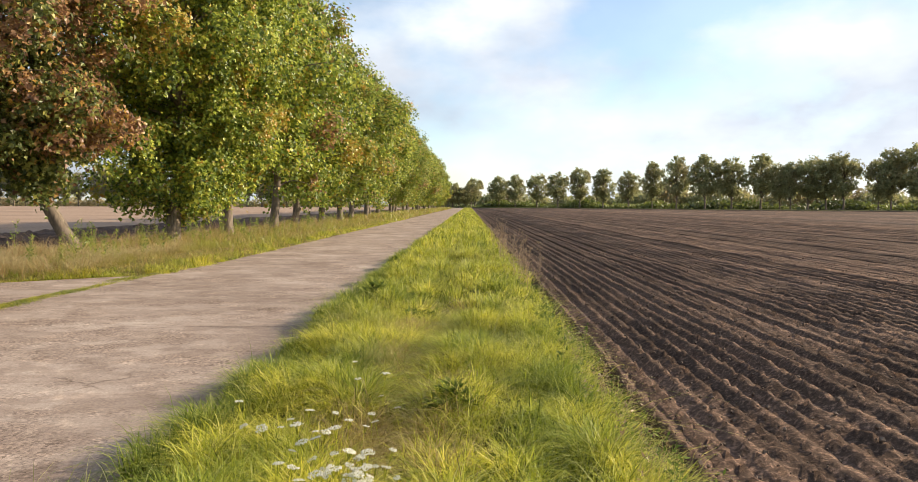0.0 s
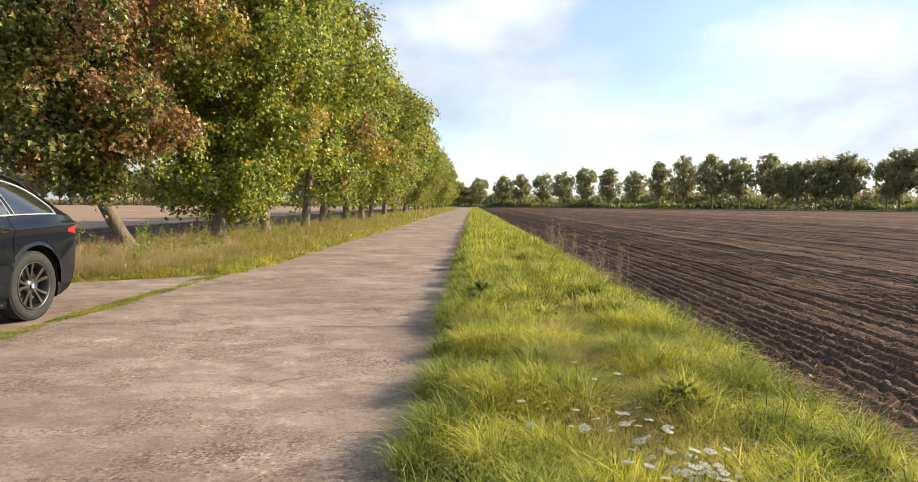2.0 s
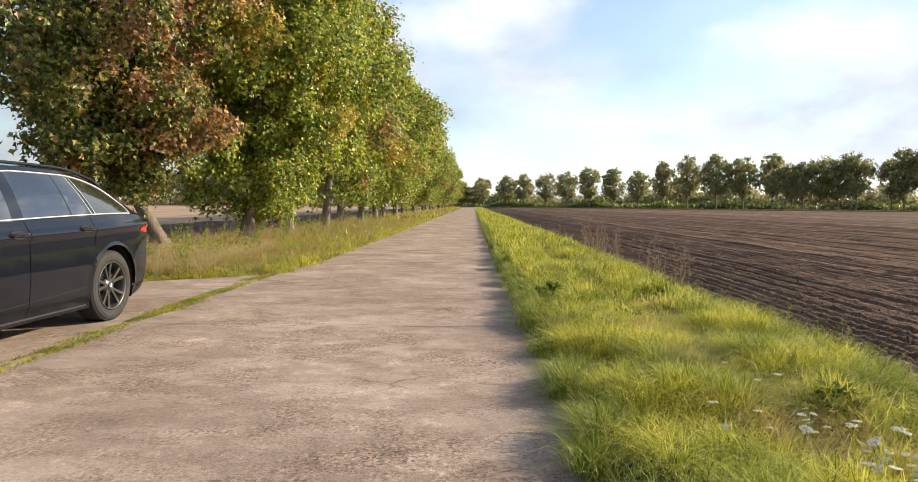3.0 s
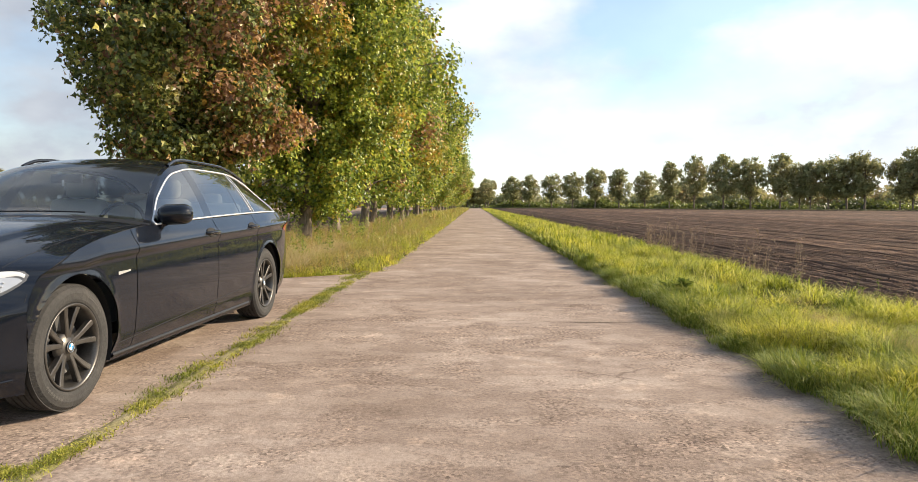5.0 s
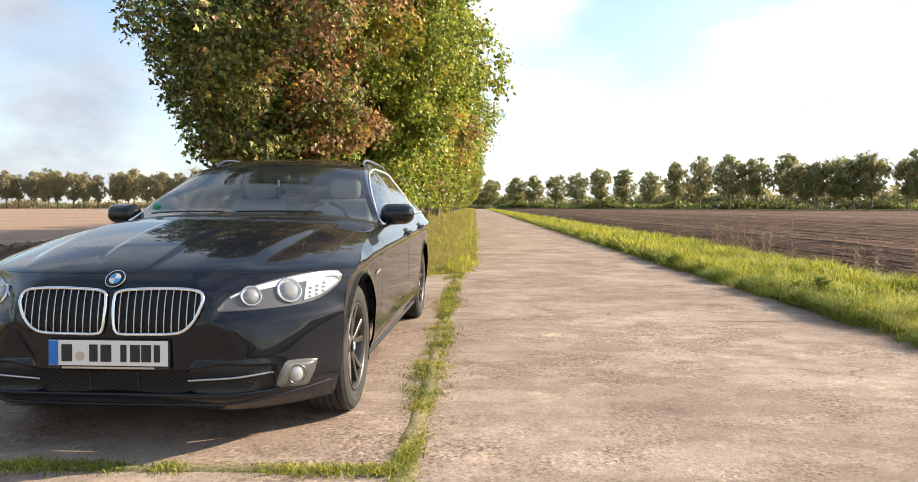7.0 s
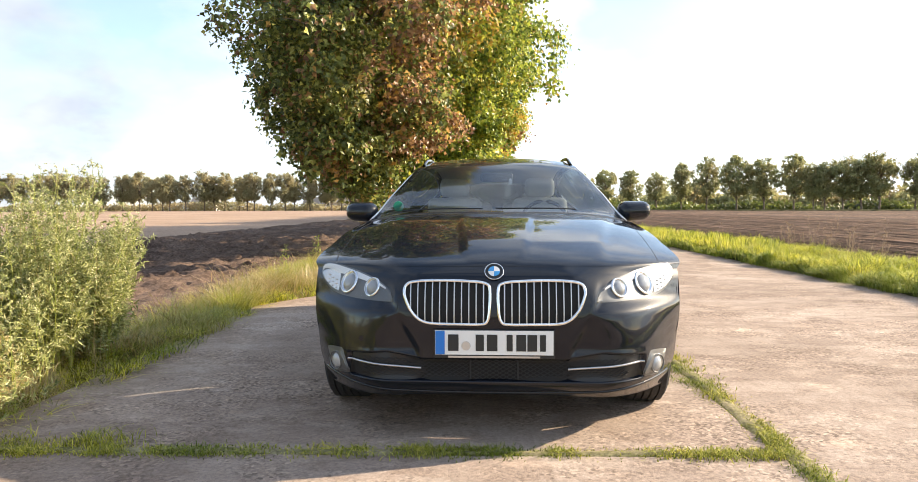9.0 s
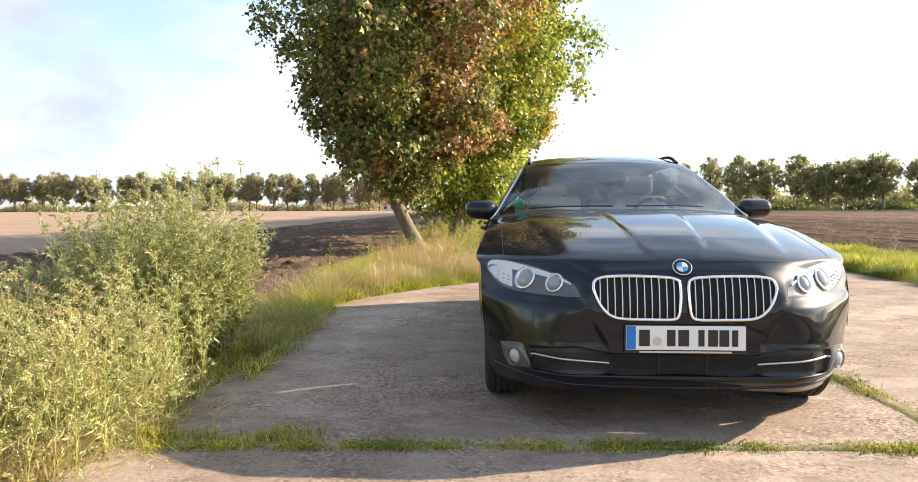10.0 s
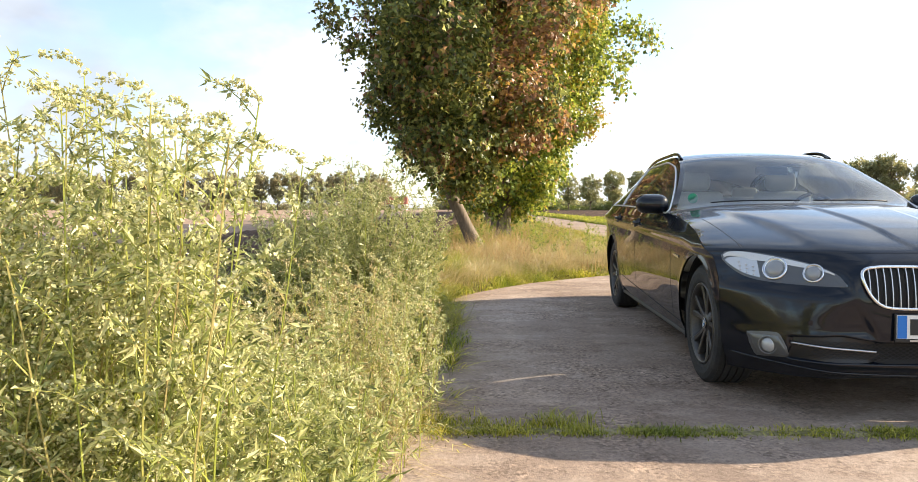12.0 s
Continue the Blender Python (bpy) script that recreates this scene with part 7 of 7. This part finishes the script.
turf("straw_grass", 4000, lambda r, n: (-9.3 + 0.7 * r.rand(n), -6 + 7.6 * r.rand(n)), left_height2, (0.12, 0.4), 0.014, 0.9, DRY_GRASS, 362, "dry grass along the concrete's outer edge", 0.1)
# dead stalks along the ploughed field and by the trees
sprigs("dead_stalks", 34, lambda r, n: (1.16 + 0.10 * r.normal(size=n), 8.5 + 8.5 * r.rand(n)), verge_height, (0.35, 0.78), 363, [DEAD_STALK, DEAD_STALK, DEAD_STALK], "wispy dry brown stalks standing at the ploughed field's edge", 9, 0.16, 1.6, 9, 2, 0.012, 0.04, 0.0022)
weed_mass("dead_stalks", 44, lambda r, n: (1.18 + 0.14 * r.normal(size=n), 8.5 + 20 * r.rand(n) ** 1.3), verge_height, (0.18, 0.62), 361, [DEAD_STALK, DEAD_STALK], "thin dead brown stalks at the ploughed field's edge", 0.024, 26, 0.05, 0.002)
weed_mass("dead_stalks", 60, lambda r, n: (np.minimum(-6.4 + 1.1 * r.normal(size=n), -4.9 - r.rand(n)), 11.8 + 22 * r.rand(n) ** 1.3), left_height2, (0.3, 0.75), 371, [DEAD_STALK, DEAD_STALK], "brown seed heads standing in the dry grass", 0.03, 40, 0.05, 0.003)
weed_mass("dead_stalks", 40, lambda r, n: (1.20 + 0.10 * r.normal(size=n), 1.9 + 4.5 * r.rand(n)), verge_height, (0.12, 0.32), 383, [DEAD_STALK, DEAD_STALK], "low brown withered weeds at the ploughed field's edge", 0.022, 40, 0.07, 0.002)
weed_mass("field_edge_weeds", 90, lambda r, n: (1.15 + 0.08 * r.normal(size=n), 2.0 + 7 * r.rand(n)), verge_height, (0.12, 0.30), 381, [STALK, FAN_LEAF], "small green weeds between grass and ploughed soil", 0.026, 50, 0.06, 0.002)


def dock(x, y, seed, size):
    """A low rosette of broad dark leaves."""
    r = np.random.RandomState(seed)
    n = 40
    a = r.rand(n) * 6.3
    d = np.stack([np.cos(a), np.sin(a), 0.35 + 1.3 * r.rand(n)], -1)
    d /= np.linalg.norm(d, axis=1)[:, None]
    side = np.cross(d, [0, 0, 1.0])
    side /= np.linalg.norm(side, axis=1)[:, None]
    k = (size * (0.6 + 0.6 * r.rand(n)))[:, None]
    leaf = [(0, 0, 0), (0.16, 0.3, 0.05), (0.17, 0.65, 0.0), (0, 1.0, -0.22), (-0.17, 0.65, 0.0), (-0.16, 0.3, 0.05), (0, 0.5, -0.03)]
    v, f = strew(leaf, [(0, 1, 6, 5), (1, 2, 3, 6), (5, 6, 3, 4)], np.zeros((n, 3)) + [0, 0, 0.02], side * k, d * k, np.cross(side, d) * k)
    ob = tagged(new("broad_leaved_weed", mesh_of("broad_leaved_weed", v, f, FAN_LEAF)), "dark green broad-leaved weed growing in the grass", "weed", "weeds in the verge")
    ob.matrix_basis = pose(x, y, verge_height(np.array(x), np.array(y)).item() + 0.02)


for k, (x, y, s) in enumerate(((-0.05, 6.3, 0.15), (0.12, 6.6, 0.14), (0.36, 3.64, 0.115), (0.29, 3.54, 0.09), (0.44, 3.57, 0.085), (-0.55, 7.6, 0.14), (-0.62, 8.0, 0.15), (0.15, 5.2, 0.14))):
    dock(x, y, 400 + k, s)

# white flat-topped flowers
r = np.random.RandomState(500)


def umbel(seed):
    q = np.random.RandomState(seed)
    t = tagged(new("yarrow"), "white flat-topped yarrow flower on a thin green stem", "flower", "yarrow in the verge")
    stem = Pile().add(*tube([(0, 0, -0.05), (0.008, 0.004, 0.14), (0, 0, 0.28)], [0.0026, 0.0022, 0.0018], 5))
    head = Pile()
    for k in range(9):
        a, d = q.rand() * 6.3, 0.030 * q.rand() ** 0.5
        stem.add(*tube([(0, 0, 0.25), (math.cos(a) * d, math.sin(a) * d, 0.29)], 0.001, 4))
    n = 60
    a, d = q.rand(n) * 6.3, 0.036 * q.rand(n) ** 0.5
    dome = [(math.cos(i * 1.047), math.sin(i * 1.047), 0) for i in range(6)] + [(0, 0, 0.7)]
    one = np.repeat([[1.0, 0, 0]], n, 0) * 0.0050
    two = np.repeat([[0, 1.0, 0]], n, 0) * 0.0050
    three = np.repeat([[0, 0, 1.0]], n, 0) * 0.0050
    head.add(*strew(dome, [(i, (i + 1) % 6, 6) for i in range(6)], np.stack([np.cos(a) * d, np.sin(a) * d, 0.292 + 0.004 * q.rand(n) - 1.5 * d ** 2], -1), one, two, three))
    child("stem", stem.mesh("stem", GRASS, True), t)
    child("flower_head", head.mesh("flower_head", PETAL, True), t)
    return t


models = [umbel(510 + k) for k in range(3)]
spots = [(0.03 + 0.10 * r.normal(), 2.44 + 0.10 * r.normal()) for k in range(46)] + [(-0.08 + 0.17 * r.normal(), 2.82 + 0.18 * r.normal()) for k in range(15)] + [(-0.2 + 0.3 * r.rand(), 3.25 + 0.5 * r.rand()) for k in range(5)]
for k, (x, y) in enumerate(spots):
    m = pose(x, y, verge_height(np.array(x), np.array(y)).item(), 12 * r.normal(), 12 * r.normal(), 360 * r.rand())
    if k < 3:
        models[k].matrix_basis = m
        ob = models[k]
    else:
        ob = copy_thing(models[k % 3], m)
    ob.scale = (0.6, 0.6, 0.85) if k < 3 else ((0.34 + 0.30 * r.rand()),) * 2 + (0.65 + 0.40 * r.rand(),)

# crumbs of soil on the ploughed ridges
r = np.random.RandomState(600)
n = 6500
x, y = VERGE_R + 7 * r.rand(n) ** 1.4, 1.8 + 16 * r.rand(n) ** 1.7
k = (0.006 + 0.016 * r.rand(n) ** 3)[:, None]
ax, ay, az = frames_of(r.normal(size=(n, 3)), r)
lump = [(1, 0, 0), (0.2, 0.9, 0.1), (-0.8, 0.5, 0), (-0.7, -0.6, 0.1), (0.4, -0.9, -0.1), (0.1, 0, 0.8), (0, 0, -0.7)]
sides = [(i, (i + 1) % 5, 5) for i in range(5)] + [((i + 1) % 5, i, 6) for i in range(5)]
v, f = strew(lump, sides, np.stack([x, y, ridges(x, y) + 0.004], -1), ax * k, ay * k, az * k)
tagged(new("soil_clods", mesh_of("soil_clods", v, f, CRUMB)), "dry pale soil crumbs on the ploughed ridges", "clods", kind="stuff")
